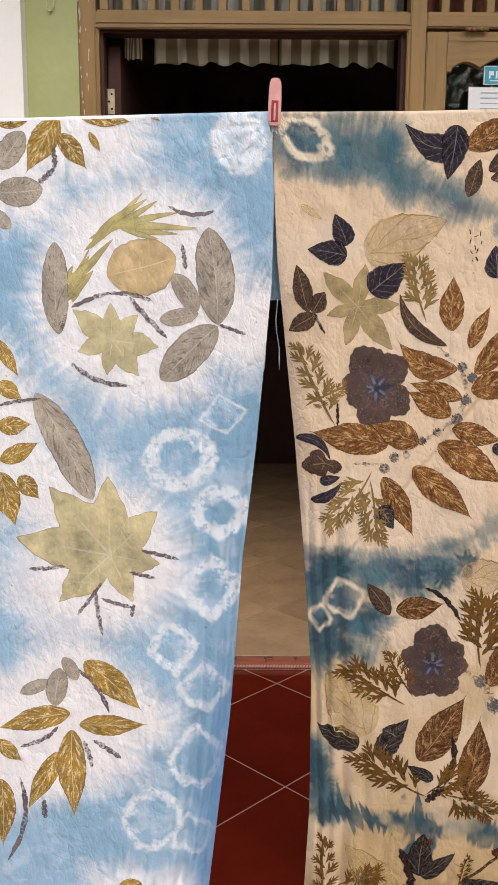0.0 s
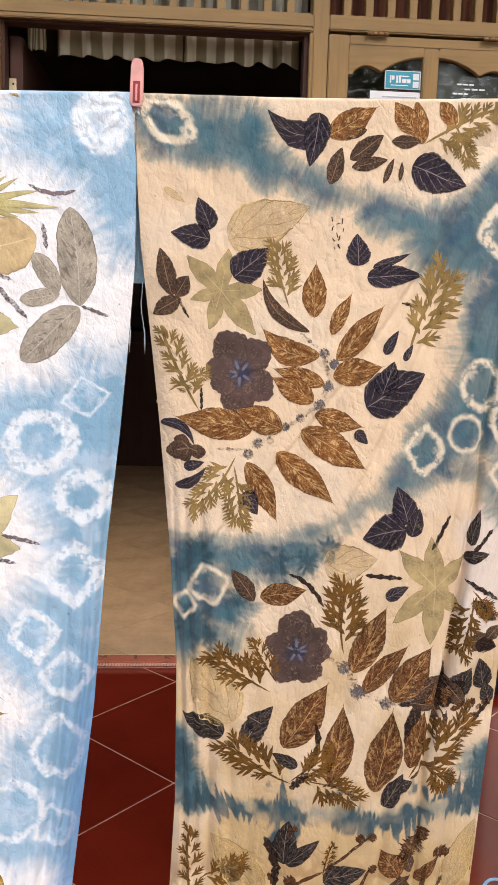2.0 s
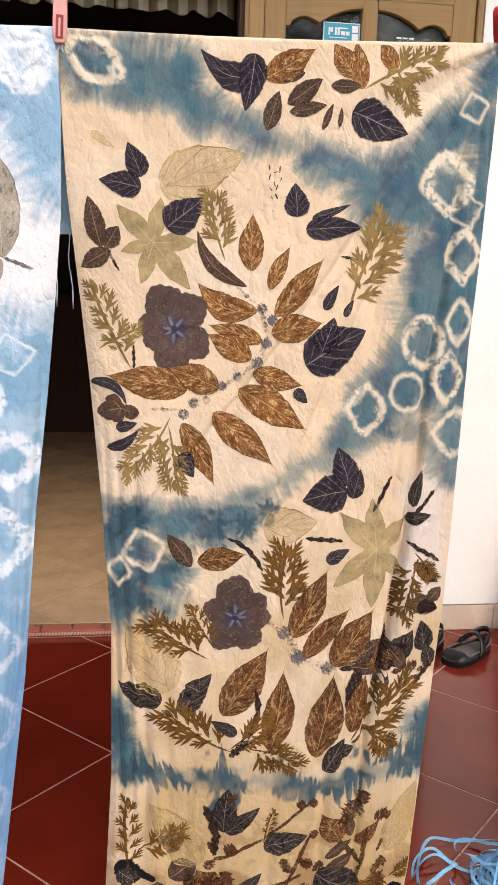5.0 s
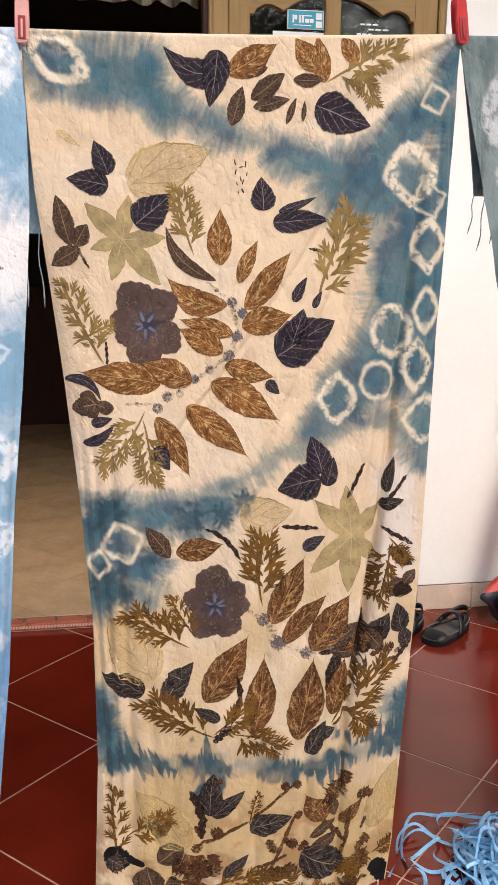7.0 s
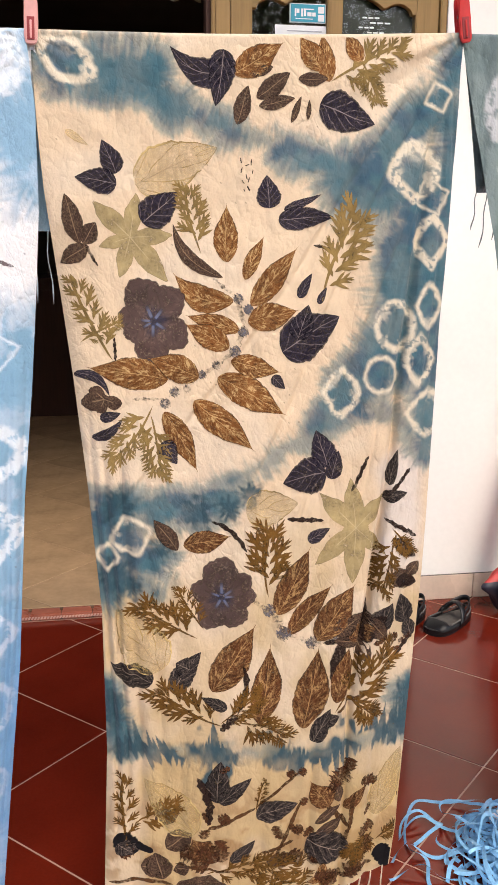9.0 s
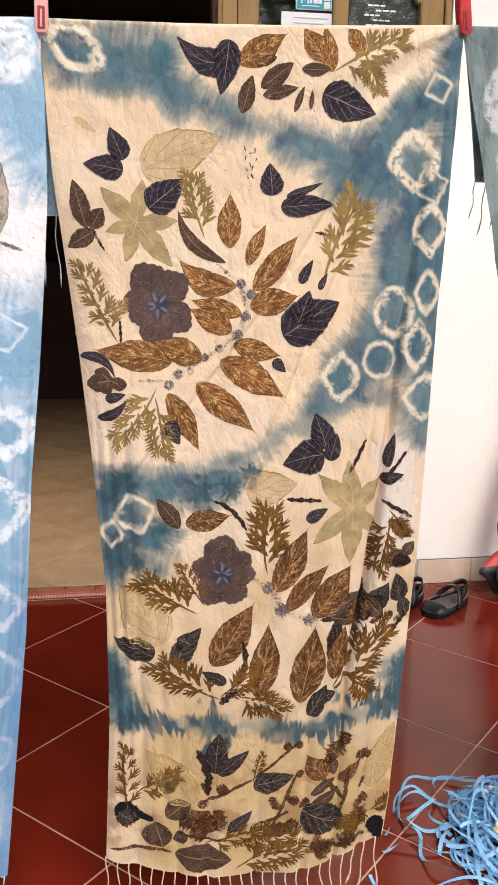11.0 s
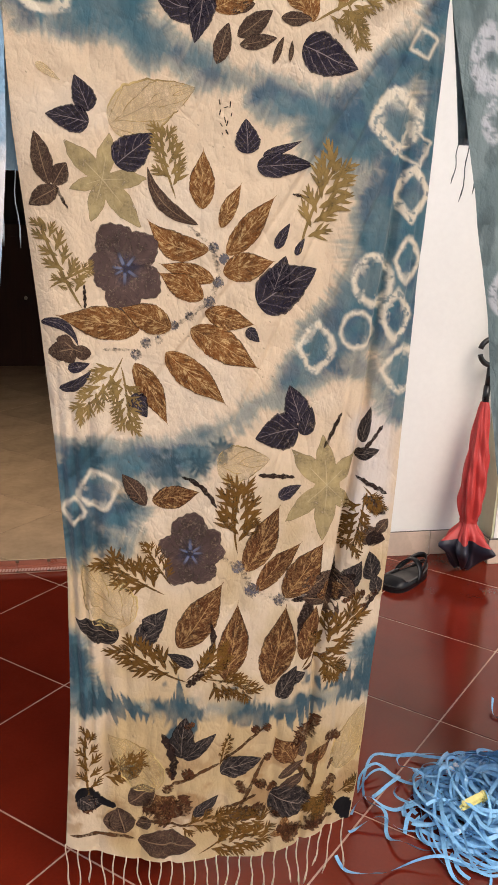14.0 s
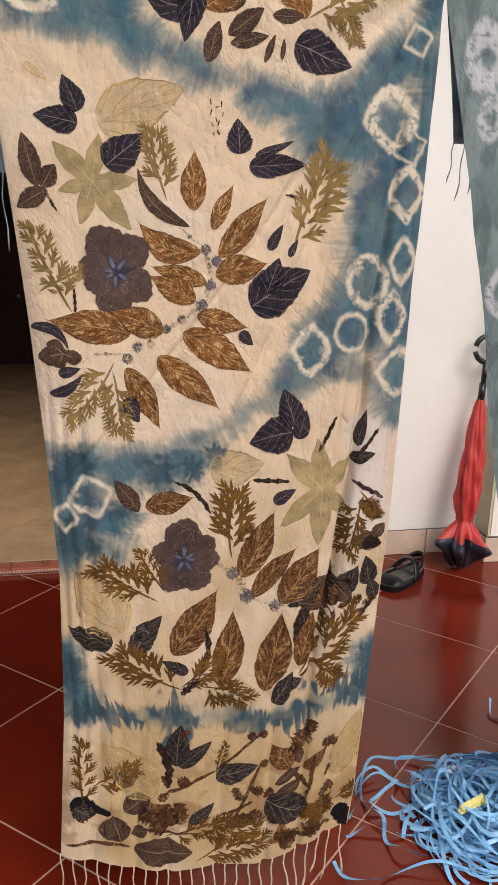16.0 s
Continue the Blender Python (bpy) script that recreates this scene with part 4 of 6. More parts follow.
FOLD_BUDS = [(0.324, 0.204, 0.339, 0.220, 0.012), (0.299, 0.229, 0.314, 0.214, 0.012), (0.285, 0.175, 0.311, 0.158, 0.014), (0.430, 0.547, 0.453, 0.561, 0.009), (0.454, 0.551, 0.475, 0.554, 0.016), (0.465, 0.530, 0.479, 0.534, 0.007), (0.485, 0.549, 0.497, 0.555, 0.008), (0.476, 0.542, 0.485, 0.548, 0.007), (0.167, 0.238, 0.154, 0.267, 0.009), (0.181, 0.339, 0.198, 0.348, 0.011), (0.421, 0.194, 0.445, 0.214, 0.019), (0.382, 0.129, 0.342, 0.129, 0.021), (0.423, 0.148, 0.392, 0.134, 0.018)]
STAR_A = (0.057, 1.183, [(136, 0.072), (81, 0.064), (3, 0.063), (-50, 0.081), (-106, 0.061), (-163, 0.048)])
STAR_B = (0.397, 0.742, [(135, 0.086), (98, 0.083), (49, 0.073), (-43, 0.067), (-92, 0.092), (-139, 0.087)])
STAR_C = (0.354, 0.126, [(-150, 0.028), (83, 0.034), (-6, 0.036), (-68, 0.032)])
FLOWER_A = (0.087, 1.066, [(112, 0.066), (52, 0.060), (-34, 0.058), (-92, 0.062), (-150, 0.046), (172, 0.050)])
FLOWER_B = (0.185, 0.642, [(92, 0.066), (38, 0.055), (4, 0.052), (-58, 0.056), (-118, 0.058), (158, 0.050)])
FLOWER_C = (0.015, 0.954, [(140, 0.026), (-21, 0.026), (-113, 0.023), (-166, 0.034)])
BLUE_ZONE_1 = [(-0.046, 1.411, 0.020, 1.396, 0.046, 1.00), (-0.040, 1.376, 0.020, 1.379, 0.024, 0.90), (0.020, 1.400, 0.077, 1.394, 0.050, 1.00), (0.080, 1.381, 0.119, 1.357, 0.034, 1.00), (0.119, 1.353, 0.190, 1.329, 0.022, 0.90), (0.190, 1.326, 0.271, 1.307, 0.026, 0.90), (0.271, 1.302, 0.355, 1.273, 0.038, 1.00), (0.355, 1.270, 0.423, 1.255, 0.058, 1.00), (0.421, 1.302, 0.485, 1.366, 0.039, 1.00), (0.490, 1.351, 0.524, 1.435, 0.032, 1.00), (0.462, 1.264, 0.485, 1.168, 0.050, 1.00), (0.468, 1.168, 0.473, 1.016, 0.068, 1.00), (0.453, 1.051, 0.386, 0.965, 0.052, 1.00), (0.387, 0.956, 0.318, 0.896, 0.038, 0.80), (0.318, 0.900, 0.248, 0.858, 0.029, 0.62), (0.239, 0.849, 0.179, 0.819, 0.027, 0.75)]
BLUE_ZONE_2 = [(0.161, 0.788, 0.041, 0.766, 0.040, 0.85), (0.032, 0.771, 0.004, 0.662, 0.041, 1.00), (0.037, 0.797, -0.010, 0.790, 0.024, 1.00), (0.109, 0.666, 0.074, 0.677, 0.023, 0.50), (0.005, 0.490, 0.030, 0.392, 0.031, 1.00), (0.035, 0.387, 0.202, 0.377, 0.020, 0.62), (0.202, 0.372, 0.336, 0.360, 0.022, 0.62), (0.336, 0.362, 0.473, 0.386, 0.026, 0.62), (0.497, 0.463, 0.489, 0.379, 0.026, 1.00), (-0.059, 1.260, -0.050, 1.253, 0.014, 0.60), (0.510, 0.937, 0.505, 0.873, 0.032, 1.00), (0.433, 0.938, 0.481, 0.892, 0.023, 0.80), (0.515, 1.359, 0.518, 1.143, 0.043, 1.00), (0.509, 1.143, 0.508, 0.928, 0.043, 1.00)]
BLUE_ZONE_3 = [(-0.013, 0.799, 0.117, 0.781, 0.030, 1.00), (-0.004, 0.736, 0.081, 0.709, 0.038, 1.00), (-0.002, 0.676, 0.059, 0.663, 0.030, 1.00), (0.010, 0.789, 0.015, 0.661, 0.035, 1.00), (0.117, 0.794, 0.196, 0.800, 0.021, 1.00)]
BURSTS = [(0.159, 0.384, 0.030, 0.034), (0.213, 0.363, 0.034, 0.030), (0.117, 0.369, 0.022, 0.024), (0.266, 0.366, 0.030, 0.036), (0.322, 0.351, 0.022, 0.026), (0.386, 0.379, 0.028, 0.034), (0.446, 0.376, 0.034, 0.036), (0.481, 0.396, 0.028, 0.034), (0.062, 0.382, 0.029, 0.022), (0.021, 0.393, 0.034, 0.027), (0.013, 0.449, 0.031, 0.045), (0.494, 0.437, 0.024, 0.046), (0.048, 0.660, 0.021, 0.021), (0.092, 0.727, 0.024, 0.027), (0.197, 0.783, 0.023, 0.021), (0.028, 0.789, 0.036, 0.032), (0.022, 0.680, 0.036, 0.041), (0.227, 0.804, 0.023, 0.022), (0.144, 0.776, 0.033, 0.027)]
RINGS = [(-0.024, 1.413, 0.046, 0.029, -33, 1.6, 0.0144), (0.496, 1.378, 0.022, 0.024, 18, 1.05, 0.0056), (0.464, 1.278, 0.039, 0.045, 8, 1.5, 0.0158), (0.494, 1.242, 0.026, 0.030, 20, 1.0, 0.0050), (0.495, 1.179, 0.028, 0.043, 0, 1.2, 0.0137), (0.496, 1.086, 0.022, 0.035, 0, 1.4, 0.0084), (0.445, 1.057, 0.033, 0.040, 8, 1.9, 0.0108), (0.486, 1.004, 0.027, 0.041, 0, 1.35, 0.0115), (0.426, 0.983, 0.027, 0.030, 0, 1.9, 0.0062), (0.366, 0.957, 0.031, 0.038, 0, 1.45, 0.0106), (0.504, 0.922, 0.036, 0.040, 0, 1.3, 0.0092), (0.049, 0.745, 0.034, 0.033, 20, 1.25, 0.0078), (0.013, 0.711, 0.018, 0.023, 0, 1.3, 0.0068)]
B_MUSTARD_1 = [(-0.363, 1.440, -0.407, 1.360, 0.037), (-0.360, 1.415, -0.321, 1.368, 0.027), (-0.332, 1.441, -0.258, 1.432, 0.025), (-0.318, 1.418, -0.303, 1.390, 0.010), (-0.241, 1.446, -0.220, 1.432, 0.008), (-0.441, 1.425, -0.386, 1.449, 0.022), (-0.454, 1.135, -0.426, 1.080, 0.019), (-0.457, 1.074, -0.421, 1.049, 0.024), (-0.460, 1.011, -0.409, 1.013, 0.027), (-0.458, 0.960, -0.399, 0.987, 0.026), (-0.459, 0.943, -0.440, 0.859, 0.040)]
B_MUSTARD_2 = [(-0.432, 0.937, -0.403, 0.901, 0.027), (-0.346, 0.647, -0.257, 0.561, 0.043), (-0.357, 0.542, -0.250, 0.538, 0.034), (-0.368, 0.535, -0.371, 0.381, 0.043), (-0.391, 0.499, -0.441, 0.398, 0.031), (-0.370, 0.563, -0.486, 0.542, 0.038), (-0.483, 0.521, -0.444, 0.483, 0.024), (-0.479, 0.456, -0.479, 0.336, 0.038), (-0.300, 0.268, -0.259, 0.238, 0.036)]
B_GREY_1 = [(-0.448, 1.369, -0.407, 1.417, 0.035), (-0.449, 1.335, -0.384, 1.342, 0.040), (-0.454, 1.312, -0.430, 1.289, 0.019), (-0.368, 1.142, -0.372, 1.271, 0.037), (-0.141, 1.156, -0.154, 1.292, 0.054), (-0.143, 1.154, -0.226, 1.078, 0.051), (-0.170, 1.176, -0.206, 1.228, 0.029), (-0.170, 1.172, -0.226, 1.163, 0.024), (-0.403, 1.060, -0.325, 0.901, 0.050), (-0.444, 0.597, -0.400, 0.617, 0.021), (-0.393, 0.575, -0.384, 0.637, 0.032), (-0.378, 0.654, -0.357, 0.617, 0.021)]
B_SPRIG = [(-0.329, 1.258, -0.245, 1.337, 0.011), (-0.322, 1.274, -0.224, 1.327, 0.011), (-0.297, 1.292, -0.196, 1.311, 0.010), (-0.289, 1.293, -0.169, 1.292, 0.010), (-0.285, 1.292, -0.196, 1.281, 0.009), (-0.281, 1.290, -0.224, 1.275, 0.008), (-0.321, 1.266, -0.276, 1.315, 0.010), (-0.296, 1.297, -0.239, 1.330, 0.008), (-0.356, 1.206, -0.287, 1.275, 0.011), (-0.356, 1.188, -0.317, 1.233, 0.012), (-0.353, 1.198, -0.321, 1.253, 0.010), (-0.357, 1.211, -0.312, 1.253, 0.010), (-0.348, 1.187, -0.330, 1.222, 0.010), (-0.356, 1.215, -0.345, 1.239, 0.007)]
B_SPRIG_STEM = [(-0.357, 1.184, -0.350, 1.215, 0.003), (-0.350, 1.215, -0.321, 1.262, 0.003), (-0.321, 1.262, -0.289, 1.289, 0.003), (-0.289, 1.289, -0.241, 1.295, 0.003)]
B_TAN_1 = [(-0.298, 1.223, -0.201, 1.251, 0.078)]
B_TWIG_1 = [(-0.350, 1.180, -0.292, 1.200, 0.006, 0.05), (-0.296, 1.200, -0.234, 1.190, 0.006, 0.05), (-0.268, 1.196, -0.216, 1.136, 0.007), (-0.351, 1.103, -0.269, 1.068, 0.007, -0.10), (-0.212, 1.320, -0.146, 1.313, 0.006, -0.10), (-0.193, 1.269, -0.187, 1.233, 0.006), (-0.141, 1.156, -0.102, 1.143, 0.005), (-0.367, 1.397, -0.367, 1.369, 0.007), (-0.367, 1.369, -0.390, 1.350, 0.008), (-0.459, 1.041, -0.396, 1.052, 0.005), (-0.424, 0.795, -0.370, 0.798, 0.006), (-0.258, 0.820, -0.201, 0.806, 0.006)]
B_TWIG_2 = [(-0.277, 0.788, -0.237, 0.776, 0.006), (-0.317, 0.772, -0.354, 0.721, 0.006), (-0.327, 0.758, -0.319, 0.687, 0.006), (-0.319, 0.747, -0.270, 0.729, 0.006), (-0.270, 0.736, -0.274, 0.716, 0.006), (-0.365, 0.638, -0.310, 0.559, 0.007, 0.10), (-0.448, 0.508, -0.389, 0.542, 0.007, -0.10), (-0.350, 0.516, -0.339, 0.470, 0.007), (-0.336, 0.516, -0.294, 0.483, 0.008), (-0.450, 0.460, -0.474, 0.313, 0.008, 0.10), (-0.415, 0.419, -0.414, 0.386, 0.008), (-0.365, 1.144, -0.357, 1.172, 0.005)]
B_STAR_A = (-0.293, 1.134, [(142, 0.070), (91, 0.053), (44, 0.053), (-8, 0.069), (-54, 0.065), (-99, 0.051), (-163, 0.054)])
B_STAR_B = (-0.304, 0.814, [(90, 0.120), (43, 0.100), (-12, 0.080), (-66, 0.080), (-137, 0.106), (168, 0.140), (128, 0.135)])
WHITE_ZONE_1 = [(-0.487, 1.435, -0.302, 1.414, 0.064, 1.00), (-0.492, 1.346, -0.414, 1.339, 0.056, 1.00), (-0.252, 1.200, -0.252, 1.184, 0.152, 1.00), (-0.212, 1.168, -0.115, 1.153, 0.076, 1.00), (-0.505, 1.103, -0.426, 1.037, 0.054, 1.00), (-0.461, 0.987, -0.390, 0.903, 0.056, 1.00), (-0.317, 0.816, -0.318, 0.807, 0.120, 1.00), (-0.420, 0.789, -0.371, 0.709, 0.054, 0.70), (-0.519, 0.495, -0.351, 0.542, 0.108, 1.00), (-0.324, 0.542, -0.254, 0.538, 0.048, 1.00), (-0.391, 0.626, -0.348, 0.636, 0.048, 1.00), (-0.314, 0.238, -0.223, 0.227, 0.054, 1.00), (-0.116, 1.423, -0.100, 1.408, 0.024, 0.70), (-0.600, 1.368, -0.621, 1.053, 0.096, 1.00), (-0.683, 0.885, -0.671, 0.328, 0.126, 1.00)]
B_RINGS = [(-0.112, 1.406, 0.040, 0.044, 0, 1.8, 0.0250), (-0.201, 0.960, 0.056, 0.048, 10, 1.9, 0.0213), (-0.135, 1.025, 0.037, 0.031, 12, 1.0, 0.0046), (-0.141, 0.878, 0.044, 0.043, 0, 1.7, 0.0209), (-0.153, 0.759, 0.053, 0.056, 0, 1.15, 0.0237), (-0.213, 0.664, 0.041, 0.049, 8, 1.1, 0.0170), (-0.166, 0.595, 0.040, 0.040, 0, 1.35, 0.0121), (-0.177, 0.476, 0.042, 0.055, 0, 1.6, 0.0114), (-0.247, 0.375, 0.049, 0.053, 0, 1.8, 0.0114), (-0.185, 0.342, 0.034, 0.040, 25, 1.3, 0.0098)]
G_RINGS = [(0.604, 1.365, 0.036, 0.050, 8, 1.8, 0.0300), (0.617, 1.285, 0.022, 0.034, 0, 1.7, 0.0170), (0.661, 1.042, 0.027, 0.041, 0, 1.5, 0.0150), (0.690, 1.223, 0.027, 0.041, 0, 1.7, 0.0180), (0.728, 0.929, 0.040, 0.050, 0, 1.6, 0.0200)]
NODES = [(0.202, 1.094, 0.214, 1.102, 0.014), (0.217, 1.079, 0.229, 1.087, 0.014), (0.209, 1.047, 0.222, 1.055, 0.014), (0.197, 1.018, 0.211, 1.027, 0.016), (0.172, 0.999, 0.182, 1.006, 0.012), (0.151, 0.985, 0.161, 0.992, 0.012), (0.130, 0.965, 0.139, 0.971, 0.011), (0.110, 0.960, 0.122, 0.968, 0.014), (0.096, 0.943, 0.109, 0.951, 0.014), (0.250, 0.612, 0.267, 0.624, 0.019), (0.273, 0.569, 0.293, 0.582, 0.022), (0.322, 0.548, 0.339, 0.560, 0.019), (0.360, 0.552, 0.373, 0.561, 0.014)]
STALKS = [(0.172, 1.127, 0.206, 1.100, 0.005), (0.206, 1.100, 0.217, 1.061, 0.007), (0.217, 1.061, 0.204, 1.022, 0.008), (0.204, 1.022, 0.153, 0.986, 0.006), (0.153, 0.986, 0.103, 0.953, 0.006), (0.103, 0.953, 0.055, 0.955, 0.004), (0.229, 0.639, 0.262, 0.616, 0.006), (0.262, 0.616, 0.286, 0.575, 0.009), (0.286, 0.575, 0.333, 0.552, 0.008), (0.333, 0.552, 0.405, 0.559, 0.007)]
MARKS = [(0.211, 1.292, 0.213, 1.284, 0.0016), (0.214, 1.279, 0.212, 1.271, 0.0016), (0.218, 1.281, 0.224, 1.283, 0.0013), (0.227, 1.290, 0.226, 1.281, 0.0016), (0.229, 1.276, 0.228, 1.270, 0.0013), (0.219, 1.270, 0.221, 1.262, 0.0016), (0.213, 1.262, 0.217, 1.257, 0.0013), (0.224, 1.266, 0.222, 1.258, 0.0016), (0.221, 1.254, 0.225, 1.247, 0.0022), (0.216, 1.250, 0.218, 1.246, 0.0013)]
BLOTS = [(0.013, 0.224, 0.047, 0.187, 0.036), (0.044, 0.203, 0.073, 0.190, 0.013), (0.452, 0.163, 0.483, 0.128, 0.034)]

# ---- scarves on the line ----
LINE_Y = -0.715


def smooth01(v):
    v = np.clip(v, 0, 1)
    return v * v * (3 - 2 * v)


def zones(x, z, rows, soft, warp):
    """How strongly the dye of the given strokes covers each point."""
    m = np.zeros_like(x)
    for x0, z0, x1, z1, r, w in rows:
        dx, dz = x1 - x0, z1 - z0
        k = np.clip(((x - x0) * dx + (z - z0) * dz) / (dx * dx + dz * dz + 1e-9), 0, 1)
        d = np.hypot(x - x0 - k * dx, z - z0 - k * dz)
        m = np.maximum(m, w * smooth01((r - d + warp) / soft + 0.5))
    return m


def feather(x, z, field, scale, reach, seed):
    """Noise drawn out along the slope of a field, as dye wicks along threads."""
    if x.ndim < 2:
        return fbm(x, z, scale, seed, 2) - 0.5
    gi, gj = np.gradient(field)
    dxj, dzi = np.gradient(x, axis=1), np.gradient(z, axis=0)
    gx, gz = gj / (dxj + 1e-9), gi / (dzi - 1e-9)
    ln = np.hypot(gx, gz) + 1e-6
    gx, gz = gx / ln, gz / ln
    t = 0.0
    steps = np.linspace(-reach, reach, 9)
    for s in steps:
        t = t + value_noise((x + gx * s) * scale, (z + gz * s) * scale, seed)
    return np.clip((t / len(steps) - 0.5) * 2.4, -0.7, 0.7)


def near(x, z, rows):
    """Depth inside the nearest stroke, negative outside."""
    d = np.full(x.shape, -1.0)
    for x0, z0, x1, z1, r, w in rows:
        dx, dz = x1 - x0, z1 - z0
        k = np.clip(((x - x0) * dx + (z - z0) * dz) / (dx * dx + dz * dz + 1e-9), 0, 1)
        d = np.maximum(d, r - np.hypot(x - x0 - k * dx, z - z0 - k * dz))
    return d


def ring_marks(x, z, rows, seed):
    """Pale tied rings, pinched and flecked where the string held."""
    m = np.zeros_like(x)
    fleck = fbm(x, z, 150, seed, 3)
    for i, (cx, cz, rx, rz, turn, p, thick) in enumerate(rows):
        a = math.radians(turn)
        ux, uz = (x - cx) * math.cos(a) + (z - cz) * math.sin(a), -(x - cx) * math.sin(a) + (z - cz) * math.cos(a)
        rho = ((np.abs(ux) / rx) ** p + (np.abs(uz) / rz) ** p) ** (1 / p)
        size = (rx + rz) / 2
        rho = rho + (0.20 * (fbm(x, z, 38, seed + 40 + i, 2) - 0.5) + 0.16 * (fbm(x, z, 120, seed + 60 + i, 2) - 0.5))
        inner = 1.0 - thick / size
        e = 0.0035 / size
        ring = smooth01((1.0 - rho) / e * 0.5 + 0.5) * smooth01((rho - inner) / e * 0.5 + 0.5)
        ring = ring * (1 - 0.75 * smooth01((fleck - 0.56) * 9) * smooth01((thick - 0.006) / 0.006))
        web = np.exp(-((rho - inner) / 0.22) ** 2) * smooth01((fbm(x, z, 95, seed + 80 + i, 2) - 0.58) * 10) * 0.6
        m = np.maximum(m, np.maximum(ring * 0.95, web * (rho < 1)))
    return m


def blend(a, b, k):
    return a * (1 - k[..., None]) + np.asarray(b) * k[..., None]


def beige_dye(x, z):
    strokes = BLUE_ZONE_1 + BLUE_ZONE_2 + BLUE_ZONE_3
    streak = feather(x, z, near(x, z, strokes), 330, 0.014, 3)
    warp = 0.04 * (fbm(x, z, 20, 11, 3) - 0.5) + 0.014 * streak
    m = zones(x, z, strokes, 0.074, warp)
    m = smooth01((m - 0.36 * fbm(x, z, 34, 25, 3) - 0.06) / 0.72) * (0.96 + 0.2 * (fbm(x, z, 30, 21, 4) - 0.5))
    m = np.clip(m, 0, 1)
    cream = np.array((0.77, 0.59, 0.405)) * np.ones((*x.shape, 1))
    # the cream turns darker and browner towards the bottom
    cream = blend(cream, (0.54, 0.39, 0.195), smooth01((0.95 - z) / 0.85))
    cream = blend(cream, (0.80, 0.67, 0.52), smooth01((fbm(x, z, 7, 31, 3) - 0.45) * 5) * 0.5)
    bleached = zones(x, z, [(0.469, 0.827, 0.470, 0.694, 0.036, 1.0)], 0.04, 0.02 * (fbm(x, z, 25, 37, 2) - 0.5))
    cream = blend(cream, (0.74, 0.66, 0.60), bleached * 0.8)
    blue = np.array((0.050, 0.138, 0.176)) * np.ones((*x.shape, 1))
    blue = blend(blue, (0.10, 0.185, 0.21), smooth01((fbm(x, z, 14, 41, 3) - 0.45) * 4) * 0.7)
    blue = blend(blue, (0.045, 0.10, 0.155), smooth01((fbm(x, z, 26, 51, 3) - 0.5) * 6) * 0.7)
    burst = np.zeros_like(x)
    for i, (cx, cz, rx, rz) in enumerate(BURSTS):
        th = np.arctan2((z - cz) / rz, (x - cx) / rx)
        d = np.hypot((x - cx) / rx, (z - cz) / rz) * (1.0 + 0.5 * (fbm(x, z, 60, 300 + i, 2) - 0.5))
        spoke = 0.35 + 1.1 * value_noise(4.2 * th + 17 * i + 40, 3.0 * d + 9, 340 + i) * (0.7 + 0.5 * np.abs(np.sin(th))) + 0.8 * (fbm(x, z, 150, 340 + i, 2) - 0.5)
        burst = np.maximum(burst, smooth01((0.5 + 0.7 * spoke - d) / 0.8))
    burst = burst * smooth01((z - 0.40) / 0.03)
    mid = np.interp(x, (0.0, 0.117, 0.213, 0.322, 0.40, 0.48, 0.51), (0.392, 0.370, 0.363, 0.352, 0.374, 0.392, 0.41))
    lean = x + (z - mid) * (0.5 * (value_noise(x * 22, z * 0 + 3, 411) - 0.5) * 2)
    reach = 0.005 + 0.085 * value_noise(lean * 300, z * 25 + 5, 401) * value_noise(lean * 34, z * 0 + 7, 403) * np.where(z > mid, 1.1, 0.9)
    spike = smooth01((reach - np.abs(z - mid)) / 0.011 + 0.3) * smooth01((fbm(x, z, 26, 405, 2) - 0.30) * 5)
    spike = spike * (0.75 + 0.5 * (fbm(x * 2.0, z * 0.6, 90, 407, 2) - 0.5)) * smooth01((0.46 - z) / 0.03)
    burst = np.maximum(burst, np.clip(spike * 1.6, 0, 1))
    edge = np.exp(-((m - 0.45) / 0.2) ** 2)
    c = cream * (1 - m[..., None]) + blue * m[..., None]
    c = blend(c, (0.18, 0.27, 0.25), edge * 0.4)
    c = blend(c, (0.024, 0.074, 0.100), burst * (0.72 + 0.6 * (fbm(x, z, 50, 380, 3) - 0.3)).clip(0, 0.96))
    thread = feather(x, z, near(x, z, strokes), 420, 0.012, 9)
    c = c * (1 - 0.22 * np.clip(thread, 0, 1) * smooth01(m * 3))[..., None]
    c = blend(c, (0.78, 0.68, 0.52), ring_marks(x, z, RINGS, 60))
    # rusty smudges near the lower hem
    smudge = smooth01((fbm(x, z, 26, 71, 4) - 0.47) * 6) * smooth01((0.33 - z) / 0.1) * smooth01((z - 0.1) / 0.06) * (1 - np.maximum(m, burst))
    c = blend(c, (0.30, 0.15, 0.05), smudge * 0.6)
    veil = smooth01((fbm(x, z, 12, 91, 3) - 0.5) * 5) * smooth01((0.85 - z) / 0.2) * (1 - np.maximum(m, burst))
    c = blend(c, (0.50, 0.35, 0.15), veil * 0.4)
    speck = smooth01((value_noise(x * 260, z * 260, 95) - 0.975) * 120) * smooth01((fbm(x, z, 14, 97, 2) - 0.45) * 5)
    return blend(c, (0.12, 0.07, 0.04), speck * 0.7)


